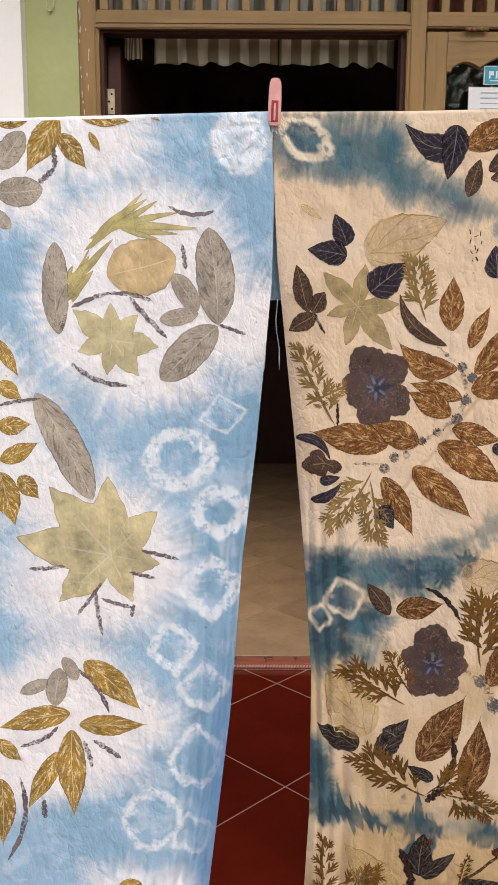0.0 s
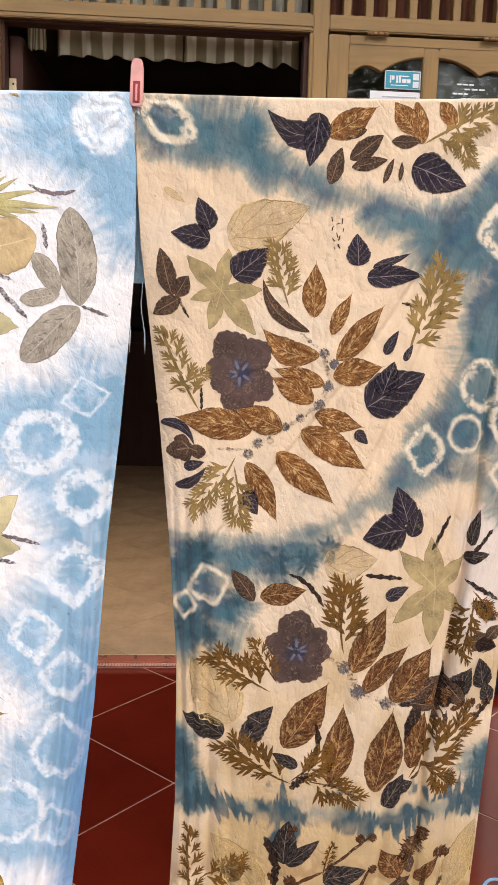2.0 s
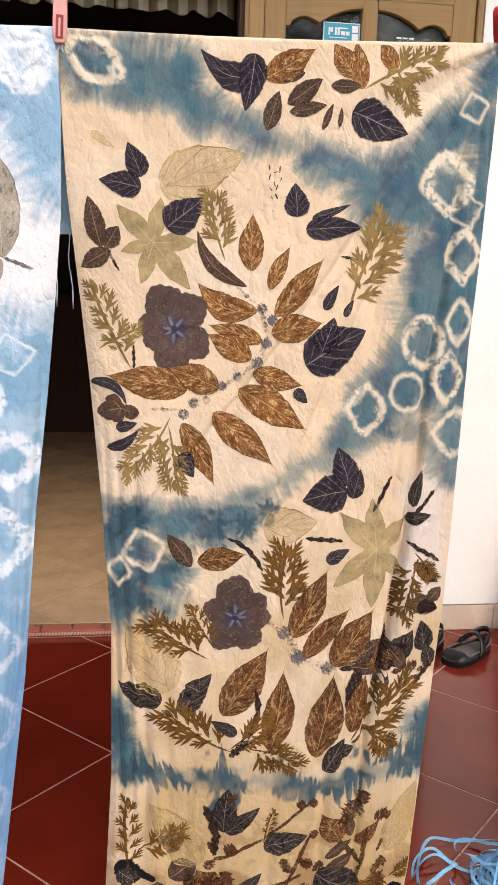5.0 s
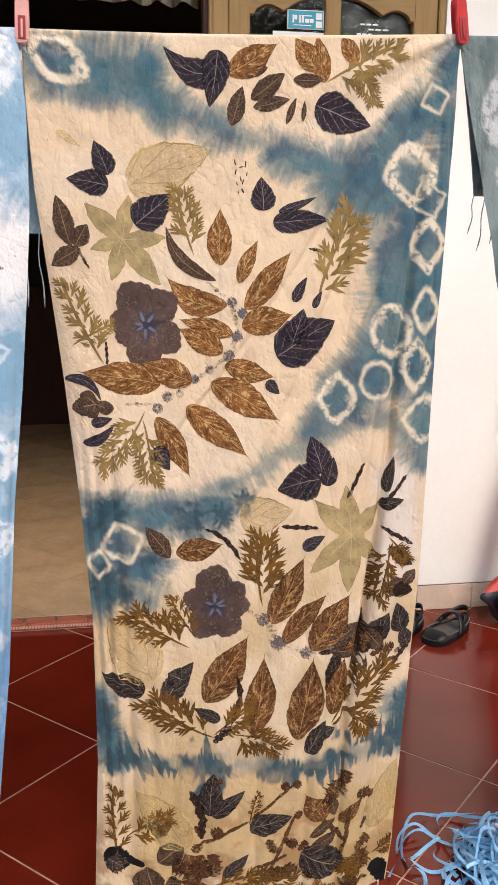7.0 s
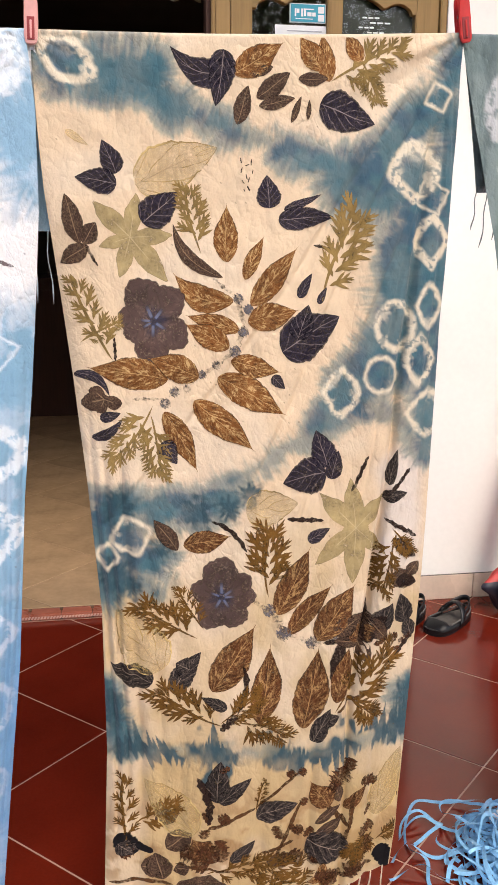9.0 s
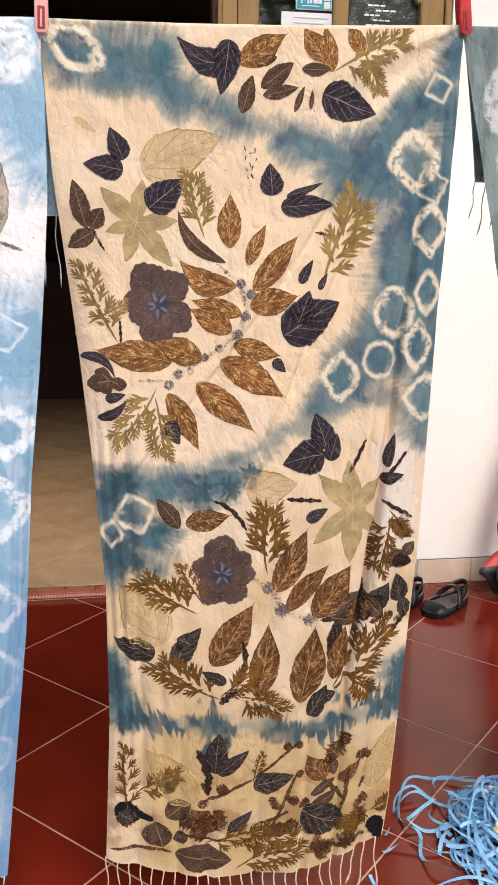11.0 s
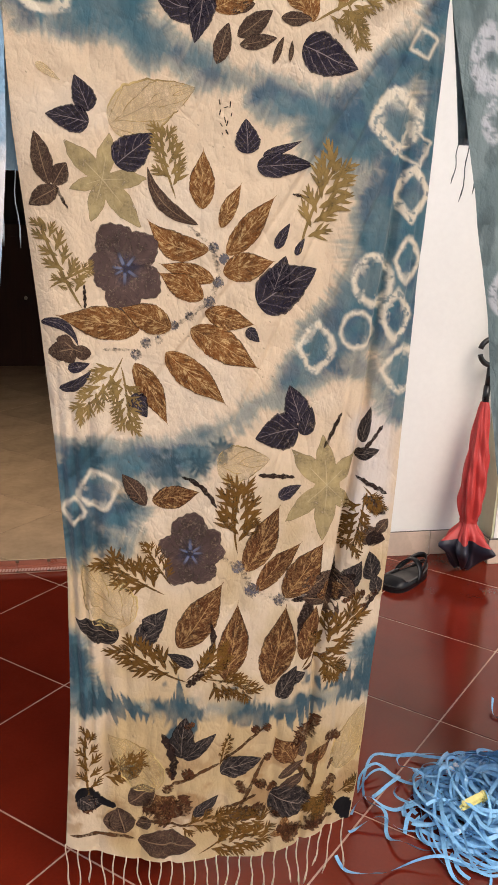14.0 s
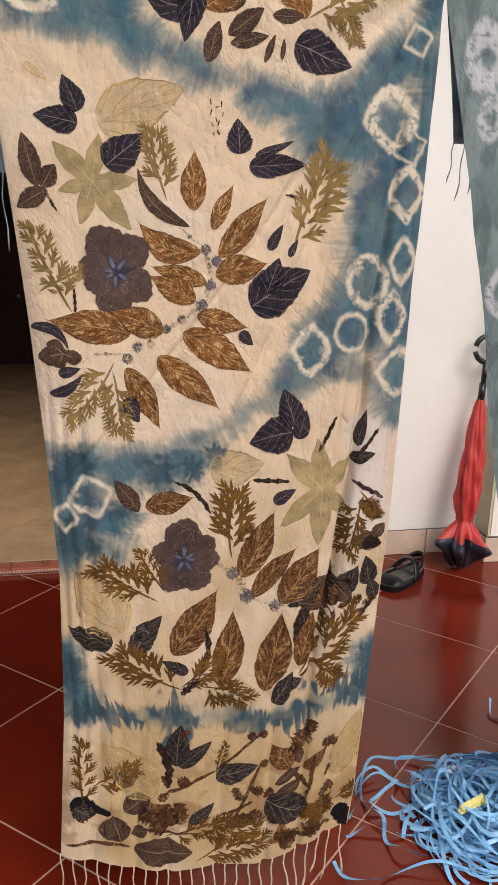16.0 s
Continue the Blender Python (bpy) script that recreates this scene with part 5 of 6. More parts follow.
def blue_dye(x, z):
    warp = 0.045 * (fbm(x, z, 16, 111, 4) - 0.5) + 0.03 * feather(x, z, near(x, z, WHITE_ZONE_1), 200, 0.016, 113)
    w = zones(x, z, WHITE_ZONE_1, 0.075, warp)
    base = np.array((0.33, 0.535, 0.71)) * np.ones((*x.shape, 1))
    # patchy deeper blue, and deeper again towards the right side
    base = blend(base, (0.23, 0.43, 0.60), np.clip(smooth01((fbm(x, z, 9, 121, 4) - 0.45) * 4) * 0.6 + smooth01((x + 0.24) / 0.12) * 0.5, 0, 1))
    base = blend(base, (0.6, 0.72, 0.85), smooth01((fbm(x, z, 30, 131, 4) - 0.5) * 5) * 0.45)
    c = blend(base, (0.90, 0.90, 0.91), w)
    c = blend(c, (0.80, 0.87, 0.93), ring_marks(x, z, B_RINGS, 160) * 0.95)
    # darker blue strip along the right edge, stronger lower down
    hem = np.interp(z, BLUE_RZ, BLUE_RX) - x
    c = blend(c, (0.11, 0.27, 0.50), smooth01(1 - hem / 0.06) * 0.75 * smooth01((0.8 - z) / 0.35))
    speck = smooth01((value_noise(x * 300, z * 300, 170) - 0.985) * 200) * smooth01((fbm(x, z, 20, 175, 2) - 0.4) * 5)
    return blend(c, (0.16, 0.17, 0.22), speck * 0.8)


def grey_dye(x, z):
    base = np.array((0.165, 0.225, 0.225)) * np.ones((*x.shape, 1))
    base = blend(base, (0.25, 0.315, 0.31), smooth01((fbm(x, z, 18, 211, 4) - 0.45) * 4) * 0.8)
    base = blend(base, (0.09, 0.125, 0.13), smooth01((fbm(x * 2.5, z * 0.7, 30, 217, 3) - 0.56) * 8) * 0.6)
    return blend(base, (0.66, 0.66, 0.68), ring_marks(x, z, G_RINGS, 260) * 0.8)


def beige_fold(x, z):
    d = 1.45 - z
    xf = np.interp(z, (0.0, 0.45, 0.608, 0.79, 0.883, 0.99, 1.085, 1.3, 1.42), (0.385, 0.395, 0.422, 0.441, 0.450, 0.454, 0.466, 0.484, 0.503))
    k = smooth01(d / 0.35) * (0.35 + 0.65 * smooth01((z - 0.25) / 0.4))
    low = 1 - smooth01((z - 0.62) / 0.25)
    y = (0.013 + 0.012 * low) * np.exp(-((x - xf) / 0.006) ** 2) * k - (0.004 + 0.008 * low) * np.exp(-((x - xf - 0.028) / 0.018) ** 2) * k
    y = y + 0.007 * np.exp(-((x - 0.37) / 0.012) ** 2) * smooth01(d / 0.2) * smooth01((z - 0.95) / 0.2)
    y = y + 0.009 * np.sin(9.5 * x + 1.2 + 1.1 * np.sin(2.3 * z)) * smooth01(d / 0.4)
    y = y + 0.0045 * np.sin(31 * x - 3.5 * z + 0.6 * np.sin(7 * z)) * smooth01(d / 0.6)
    for slope, amp, wd in ((0.03, 0.003, 0.003), (0.075, 0.003, 0.003), (0.19, 0.003, 0.0035), (0.30, 0.0035, 0.004), (0.47, 0.0035, 0.004), (0.72, 0.003, 0.005)):
        line = 0.524 - slope * (1.465 - z) - 0.01 * np.sin(9 * z + 20 * slope)
        y = y + amp * np.exp(-((x - line) / wd) ** 2) * smooth01((1.44 - z) / 0.12) * smooth01((z - 0.62) / 0.3)
    left = np.interp(z, BEIGE_LZ, BEIGE_LX)
    for off, amp, wd in ((0.013, 0.008, 0.004), (0.030, 0.008, 0.005), (0.052, 0.005, 0.006), (0.085, 0.004, 0.008)):
        y = y + amp * np.exp(-((x - left - off - 0.006 * np.sin(7 * z)) / wd) ** 2) * smooth01((1.0 - z) / 0.3) * smooth01((z - 0.15) / 0.2)
    for x0, amp, wd, top in ((0.12, 0.004, 0.008, 0.45), (0.17, 0.006, 0.009, 0.5), (0.255, 0.005, 0.009, 0.7), (0.335, 0.007, 0.008, 0.62), (0.44, 0.006, 0.007, 0.5)):
        y = y + amp * np.exp(-((x - x0 - 0.03 * (z - 0.3)) / wd) ** 2) * smooth01((top - z) / 0.25)
    y = y + 0.018 * np.exp(-((x - left) / 0.016)) * smooth01((d - 0.1) / 0.3)
    y = y + 0.006 * np.exp(-((x - left - 0.05) / 0.014) ** 2) * smooth01((0.95 - z) / 0.3)
    r = np.hypot(x + 0.065, z - 1.44)
    a = np.arctan2(1.44 - z, x + 0.07)
    y = y + 0.0011 * np.sin(17 * a + 1) * np.exp(-(r / 0.12)) * smooth01(r / 0.04)
    r2 = np.hypot(x - 0.525, z - 1.465)
    a2 = np.arctan2(1.465 - z, 0.53 - x)
    y = y + 0.0025 * np.sin(13 * a2) * np.exp(-(r2 / 0.3)) * smooth01(r2 / 0.05)
    return LINE_Y + y + 0.0016 * (fbm(x, z, 24, 301, 3) - 0.5) * 2


def blue_fold(x, z):
    d = 1.44 - z
    right = np.interp(z, BLUE_RZ, BLUE_RX)
    y = 0.02 * np.exp(-((right - x) / 0.02)) * smooth01(d / 0.5)
    y = y + 0.009 * np.exp(-((right - x - 0.045) / 0.012) ** 2) * smooth01((d - 0.5) / 0.5)
    y = y + 0.005 * np.exp(-((right - x - 0.02) / 0.006) ** 2) * smooth01((d - 0.6) / 0.4)
    y = y + 0.010 * np.sin(8 * x + 2.0 + 0.8 * np.sin(2.6 * z)) * smooth01(d / 0.4)
    for off, amp, wd in ((0.009, 0.008, 0.004), (0.026, 0.006, 0.004), (0.052, 0.006, 0.006), (0.078, 0.004, 0.006), (0.11, 0.003, 0.007)):
        y = y + amp * np.exp(-((right - x - off - 0.006 * np.sin(6 * z + 40 * off)) / wd) ** 2) * smooth01((1.15 - z) / 0.4)
    r = np.hypot(x + 0.07, z - 1.43)
    a = np.arctan2(1.43 - z, -0.07 - x)
    y = y + 0.001 * np.sin(15 * a) * np.exp(-(r / 0.12)) * smooth01(r / 0.04)
    return LINE_Y - 0.006 + y + 0.0018 * (fbm(x, z, 30, 311, 3) - 0.5) * 2


def grey_fold(x, z):
    d = 1.45 - z
    y = 0.006 * np.sin(30 * x + 4 * z) * smooth01(d / 0.3) + 0.008 * np.sin(11 * x + 1)
    return LINE_Y + 0.004 + y + 0.0016 * (fbm(x, z, 26, 321, 3) - 0.5) * 2


BEIGE_LZ, BEIGE_LX = (0.05, 0.118, 0.379, 0.616, 0.817, 0.987, 1.245, 1.326, 1.45), (-0.010, -0.008, 0.003, 0.002, -0.013, -0.029, -0.058, -0.063, -0.068)
BEIGE_RZ, BEIGE_RX = (0.05, 0.112, 0.203, 0.494, 0.646, 0.855, 1.10, 1.305, 1.47), (0.470, 0.477, 0.487, 0.503, 0.511, 0.515, 0.519, 0.524, 0.527)
BLUE_RZ, BLUE_RX = (0.05, 0.26, 0.543, 0.80, 0.972, 1.104, 1.216, 1.348, 1.44), (-0.18, -0.157, -0.125, -0.106, -0.087, -0.075, -0.066, -0.064, -0.072)
GREY_LZ, GREY_LX = (0.1, 0.5, 0.763, 0.875, 1.007, 1.139, 1.186, 1.246, 1.289, 1.34, 1.45), (0.86, 0.745, 0.681, 0.658, 0.637, 0.605, 0.596, 0.581, 0.571, 0.557, 0.530)


def top_edge(x):
    return 1.4435 + 0.031 * (x + 0.06) - 0.004 * np.sin(np.clip((x + 0.06) / 0.58, 0, 1) * math.pi) if np.isscalar(x) else 1.4435 + 0.031 * (x + 0.06) - 0.004 * np.sin(np.clip((x + 0.06) / 0.58, 0, 1) * math.pi)


def cloth(name, fold, dye, left, right, bottom, res, label, material, back, fringe_len, fringe_gap, fringe_mat):
    """A scarf laid over the line: long front, short back, fringes at both ends."""
    zs = np.linspace(0, 1, int(1.36 / res))
    ss = np.linspace(0, 1, int(0.58 / res))
    S, T = np.meshgrid(ss, zs)
    z = 1.44 - T * 1.3
    for _ in range(3):
        x = left(z) * (1 - S) + right(z) * S
        z = top_edge(x) * (1 - T) + bottom(x) * T
    y = fold(x, z)
    col = dye(x, z)
    nz, ns = S.shape
    # the bend over the cord
    rows = [(x[0], y[0] + 0.004 * (1 - math.cos(a)), z[0] + 0.004 * math.sin(a)) for a in (math.pi, math.pi * 0.75, math.pi * 0.5, math.pi * 0.25)]
    X = np.concatenate([np.stack([r[0] for r in rows]), x])
    Y = np.concatenate([np.stack([r[1] for r in rows]), y])
    Z = np.concatenate([np.stack([r[2] for r in rows]), z])
    C = np.concatenate([np.repeat(col[:1], 4, 0), col])
    n4 = nz + 4
    idx = np.arange(n4 * ns).reshape(n4, ns)
    quads = np.stack([idx[:-1, :-1], idx[1:, :-1], idx[1:, 1:], idx[:-1, 1:]], -1).reshape(-1, 4)
    me = bpy.data.meshes.new(name)
    pts = np.stack([X, Y, Z], -1).reshape(-1, 3)
    me.vertices.add(len(pts))
    me.vertices.foreach_set("co", pts.astype(np.float32).ravel())
    me.loops.add(quads.size)
    me.loops.foreach_set("vertex_index", quads.ravel().astype(np.int32))
    me.polygons.add(len(quads))
    me.polygons.foreach_set("loop_start", np.arange(0, quads.size, 4, dtype=np.int32))
    me.update(calc_edges=True)
    me.polygons.foreach_set("use_smooth", np.ones(len(quads), dtype=bool))
    at = me.attributes.new("dye", "FLOAT_COLOR", "POINT")
    rgba = np.concatenate([C.reshape(-1, 3), np.ones((len(pts), 1))], 1)
    at.data.foreach_set("color", rgba.astype(np.float32).ravel())
    root = thing(name, (0, 0, 0), label, "scarf", "scarves on the line")
    part("front", me, material, root)
    # short back half with its own fringe
    nb = 40
    bx = np.linspace(0, 1, 60)
    vs, fs, cs = [], [], []
    b_left, b_right = back[0], back[1]
    for j in range(nb):
        for i, s in enumerate(bx):
            t = j / (nb - 1)
            px = (b_left[0] * (1 - t) + b_left[1] * t) * (1 - s) + (b_right[0] * (1 - t) + b_right[1] * t) * s
            pz = float(top_edge(px)) * (1 - t) + back[2] * t
            py = float(fold(np.array([px]), np.array([top_edge(px) - 0.001]))[0]) * (1 - t) + (LINE_Y + 0.03) * t + 0.008 + 0.006 * math.sin(17 * px + 2 * t)
            vs.append((px, py, pz))
    for j in range(nb - 1):
        for i in range(len(bx) - 1):
            a = j * len(bx) + i
            fs.append((a, a + 1, a + len(bx) + 1, a + len(bx)))
    bme = mesh("back", vs, fs)
    bat = bme.attributes.new("dye", "FLOAT_COLOR", "POINT")
    va = np.array(vs)
    bc = dye(va[:, 0], 2 * 1.44 - va[:, 2] - 0.3)
    bat.data.foreach_set("color", np.concatenate([bc, np.ones((len(vs), 1))], 1).astype(np.float32).ravel())
    part("back", bme, material, root)
    rs = random.Random(len(name))

    def fringe(pts_along, length, thick=1.0):
        pieces = []
        for px, py, pz in pts_along:
            ll = length * rs.uniform(0.7, 1.1)
            sw, sy = rs.uniform(-0.012, 0.012), rs.uniform(-0.006, 0.006)
            line = [(px + sw * t * t + 0.0015 * math.sin(9 * t + px * 300), py + sy * t * t, max(0.004, pz + 0.002 - ll * t)) for t in np.linspace(0, 1, 8)]
            pieces.append(tube(line, [r * thick for r in (0.0013, 0.0012, 0.0014, 0.0012, 0.0013, 0.0014, 0.002, 0.0006)], 5))
        return pieces

    bot = [(float(x[-1, i]), float(y[-1, i]), float(z[-1, i])) for i in range(0, ns, max(1, int(ns * fringe_gap / 0.52)))]
    part("fringe", several("fringe", fringe(bot, fringe_len)), fringe_mat, root, "knotted thread fringe at the hem")
    last = vs[-len(bx):]
    part("fringe", several("fringe", fringe(last[::2], fringe_len * 1.1, 0.6)), fringe_mat, root, "knotted thread fringe of the back half")
    return root


def lens(u, p=0.85):
    return max(0.0, math.sin(math.pi * min(1, max(0, u)) ** p)) ** 0.85


PROFILES = {
    "lens": lambda u: lens(u, 0.85),
    "long": lambda u: lens(u, 0.78) ** 0.85 * (1 - 0.35 * max(0, u - 0.7) / 0.3),
    "drip": lambda u: max(lens(u / 0.93, 0.80) ** 0.9 * (1 - 0.4 * max(0, u - 0.6) / 0.33) if u < 0.93 else 0.0, 0.07 * (1 - u) / 0.2 if u > 0.8 else 0.0),
    "ovate": lambda u: lens(u, 0.62),
    "blunt": lambda u: (max(0.0, 1 - (2 * u - 1) ** 4)) ** 0.6,
    "oval": lambda u: (max(0.0, 1 - abs(2 * u - 1) ** 2.6)) ** 0.75,
    "petal": lambda u: max(0.0, math.sin(math.pi * (0.12 + 0.88 * u) ** 1.35)) ** 0.55 if u < 1 else 0.0,
    "blade": lambda u: (0.42 + 0.58 * math.sin(math.pi * min(1, u * 1.02) ** 1.25)) * (1 - u ** 2.6) ** 0.75 if u < 1 else 0.0,
    "lobe": lambda u: (0.5 + 0.6 * math.sin(math.pi * min(1, u * 1.15))) * (1 - u ** 2.4) ** 0.8 if u < 1 else 0.0,
}


def leaf_shape(bx, bz, tx, tz, w, bend=0.0, profile="lens", jag=0.07, seed=0, nu=18, nv=4, lift=0.0, tooth=False):
    """Points in the cloth's plane, faces and leaf axes of one printed leaf."""
    prof = PROFILES[profile]
    nu, nv = (max(nu, 56), max(nv, 12)) if w > 0.03 else (max(nu, 30) if w > 0.018 else nu, nv)
    dx, dz = tx - bx, tz - bz
    ln = math.hypot(dx, dz)
    ax, az = dx / ln, dz / ln
    px, pz = -az, ax
    rs = random.Random(seed)
    ph = [rs.uniform(0, 6.28) for _ in range(4)]
    pts, uv, faces = [], [], []
    teeth = rs.uniform(11, 15)
    for i in range(nu + 1):
        u = i / nu
        off = bend * ln * 4 * u * (1 - u) + 0.012 * ln * math.sin(5 * u + ph[0])
        for j in range(nv + 1):
            v = 2 * j / nv - 1
            side = 0 if v < 0 else 1
            h = w / 2 * prof(u) * (1 + jag * math.sin(u * 23 + ph[1 + side]) + jag * 0.7 * math.sin(u * 51 + ph[2 + side]) + (0.045 * ((-u * teeth + ph[3]) % 1.0) if tooth and abs(v) > 0.7 else 0.0))
            q = off + v * h
            pts.append((bx + ax * ln * u + px * q, bz + az * ln * u + pz * q, lift))
            uv.append((u, (v + 1) / 2))
    for i in range(nu):
        for j in range(nv):
            a = i * (nv + 1) + j
            faces.append((a, a + 1, a + nv + 2, a + nv + 1))
    return pts, uv, faces


def merge(shapes):
    pts, uv, faces = [], [], []
    for p, u, f in shapes:
        o = len(pts)
        pts += p
        uv += u
        faces += [tuple(i + o for i in q) for q in f]
    return pts, uv, faces


def fern_shape(bx, bz, tx, tz, w, bend=0.0, seed=0):
    """A feathery frond: stem, toothed side leaflets and a tip."""
    rs = random.Random(seed)
    dx, dz = tx - bx, tz - bz
    ln = math.hypot(dx, dz)
    ax, az = dx / ln, dz / ln
    out = [leaf_shape(bx, bz, tx, tz, max(0.003, 0.03 * ln), bend, "blunt", 0, seed, 10, 2)]
    n = 5
    for i in range(n):
        u = 0.24 + 0.60 * i / (n - 1)
        size = w * 0.68 * (1.0 - 0.5 * abs(u - 0.42)) * rs.uniform(0.85, 1.15)
        for side in (-1, 1):
            uu = u + 0.05 * side
            sx, sz = bx + dx * uu, bz + dz * uu
            ang = side * radians(rs.uniform(42, 60) * (1 - 0.35 * u))
            for rel, f, lf, wf in ((0, 0.0, 1.0, 0.17), (-34, 0.22, 0.58, 0.2), (32, 0.28, 0.56, 0.2), (-28, 0.48, 0.42, 0.22), (28, 0.54, 0.4, 0.22), (-20, 0.7, 0.28, 0.26)):
                cx, cz = ax * math.cos(ang) - az * math.sin(ang), ax * math.sin(ang) + az * math.cos(ang)
                a2 = ang + radians(rel * rs.uniform(0.85, 1.15))
                qx, qz = ax * math.cos(a2) - az * math.sin(a2), ax * math.sin(a2) + az * math.cos(a2)
                mx, mz = sx + cx * size * f, sz + cz * size * f
                s2 = size * lf * rs.uniform(0.88, 1.12)
                out.append(leaf_shape(mx, mz, mx + qx * s2, mz + qz * s2, s2 * wf, 0, "long", 0.05, seed + i, 8, 2, 0.00012 * (i + 1)))
    tip = w * 0.4
    out.append(leaf_shape(bx + dx * 0.85, bz + dz * 0.85, tx + ax * tip * 0.15, tz + az * tip * 0.15, tip * 0.34, 0, "lens", 0.05, seed, 8, 2, 0.0005))
    return merge(out)


def star_shape(cx, cz, lobes, width, profile, seed=0):
    """One print of several lobes round a centre, with a single wavy outline."""
    prof, rs = PROFILES[profile], random.Random(seed)
    us = np.linspace(0.02, 1.0, 60)
    arms = []
    for ang, r in lobes:
        h = np.array([prof(u) for u in us]) * r * width / 2
        arms.append((radians(ang), r, np.arctan2(h, us * r), np.hypot(h, us * r), float(h.max())))
    inner = 0.30 * min(r for _, r in lobes)
    n, rings = 168, 14
    pts, uv, faces = [], [], []
    ph = [rs.uniform(0, 6.28) for _ in range(3)]
    for k in range(n):
        th = 2 * math.pi * k / n
        best, near_arm, gap0 = inner, None, 9.0
        for a, r, dl, rr, hm in arms:
            gap = abs((th - a + math.pi) % (2 * math.pi) - math.pi)
            ok = rr[dl >= gap]
            if len(ok):
                best = max(best, float(ok.max()))
            if gap < gap0:
                gap0, near_arm = gap, (r, hm)
        edge = best * (1 + 0.03 * math.sin(9 * th + ph[0]) + 0.015 * math.sin(31 * th + ph[1]))
        for j in range(rings + 1):
            rho = edge * (j / rings)
            across = min(1.0, rho * abs(math.sin(min(gap0, 1.57))) / near_arm[1])
            rim = (j / rings) ** 5
            pts.append((cx + rho * math.cos(th), cz + rho * math.sin(th), 0.0))
            uv.append((min(1.0, rho * math.cos(min(gap0, 1.5)) / near_arm[0]), 0.5 + 0.5 * max(across * 0.86, rim)))
    for k in range(n):
        for j in range(rings):
            a, b = k * (rings + 1) + j, ((k + 1) % n) * (rings + 1) + j
            faces.append((a, a + 1, b + 1, b))
    return pts, uv, faces


def stamp(name, shape, fold, material, parent, label=""):
    """Lays a flat print on the folds of its scarf."""
    pts, uv, faces = shape
    a = np.array(pts)
    zz = np.minimum(a[:, 1], top_edge(a[:, 0]) - 0.001)
    lo, hi = (np.interp(zz, BEIGE_LZ, BEIGE_LX) + 0.002, np.interp(zz, BEIGE_RZ, BEIGE_RX) - 0.002) if fold is beige_fold else (-0.65 + 0 * zz, np.interp(zz, BLUE_RZ, BLUE_RX) - 0.002)
    xx = np.clip(a[:, 0], lo, hi)
    y = fold(xx, zz) - 0.0005 - a[:, 2]
    vs = np.stack([xx, y, zz], -1)
    return part(name, mesh(name, vs.tolist(), faces, uv), material, parent, label)


def leaves(name, rows, fold, material, parent, label, profile="lens", jag=0.07, seed=0):
    for i, r in enumerate(rows):
        bend = r[5] if len(r) > 5 else 0.0
        stamp(name, leaf_shape(*r[:5], bend, profile, jag, seed + i, 18, 4, 0.0001 * (i % 4), profile in ("drip", "ovate")), fold, material, parent, label)


def ferns(rows, fold, material, parent, label, seed=0):
    for i, r in enumerate(rows):
        stamp("fern_print", fern_shape(*r[:5], 0.05, seed + i), fold, material, parent, label)


M_FRINGE = plain("cream thread", (0.62, 0.5, 0.36), 0.8, 0.15, 60.0)
M_FRINGEB = plain("pale blue thread", (0.5, 0.58, 0.66), 0.8, 0.15, 60.0)
M_FRINGEG = plain("grey thread", (0.13, 0.15, 0.15), 0.8, 0.15, 60.0)

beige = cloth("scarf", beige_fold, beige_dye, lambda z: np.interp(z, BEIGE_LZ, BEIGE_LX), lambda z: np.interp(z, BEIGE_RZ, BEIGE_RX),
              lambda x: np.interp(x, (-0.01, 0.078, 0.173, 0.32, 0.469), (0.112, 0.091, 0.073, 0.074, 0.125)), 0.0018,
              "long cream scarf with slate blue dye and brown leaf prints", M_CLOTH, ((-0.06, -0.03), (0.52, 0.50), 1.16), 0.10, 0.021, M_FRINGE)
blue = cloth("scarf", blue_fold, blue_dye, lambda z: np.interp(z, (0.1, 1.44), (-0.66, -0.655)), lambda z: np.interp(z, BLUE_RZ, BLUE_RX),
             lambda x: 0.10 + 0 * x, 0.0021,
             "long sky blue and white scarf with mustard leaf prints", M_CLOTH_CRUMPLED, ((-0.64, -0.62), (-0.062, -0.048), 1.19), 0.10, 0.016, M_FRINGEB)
grey = cloth("scarf", grey_fold, grey_dye, lambda z: np.interp(z, GREY_LZ, GREY_LX), lambda z: 1.13 + 0 * z,
             lambda x: 0.12 + 0 * x, 0.003,
             "grey green cotton scarf with pale tied rings, hung over the line", M_CLOTH, ((0.533, 0.574), (1.1, 1.08), 1.250), 0.07, 0.02, M_FRINGEG)

for rows, dye in ((RUST_1, P_RUST), (RUST_2[:5], P_RUST), (RUST_2[5:], P_CHESTNUT), (RUST_3, P_CHESTNUT)):
    leaves("leaf_print", rows, beige_fold, dye, beige, "rust brown printed leaf with pale flecks", "drip", 0.02, 10 * len(rows))
for rows, dye in ((INDIGO_1, P_INDIGO), (INDIGO_2, P_INDIGO), (INDIGO_3, P_SOOT), (INDIGO_4, P_SOOT)):
    leaves("leaf_print", rows, beige_fold, dye, beige, "blue black printed leaf", "ovate", 0.03, 7 * len(rows))
leaves("leaf_print", FOLD_DARK, beige_fold, P_TWIG, beige, "dark brown printed leaf by the fold", "lens", 0.06, 83)
for rows in (PLUM_1, PLUM_2, FOLD_PLUM_1, HEM_PLUM_1):
    leaves("leaf_print", rows, beige_fold, P_PLUM, beige, "plum brown printed leaf", "lens", 0.03, 3 * len(rows))
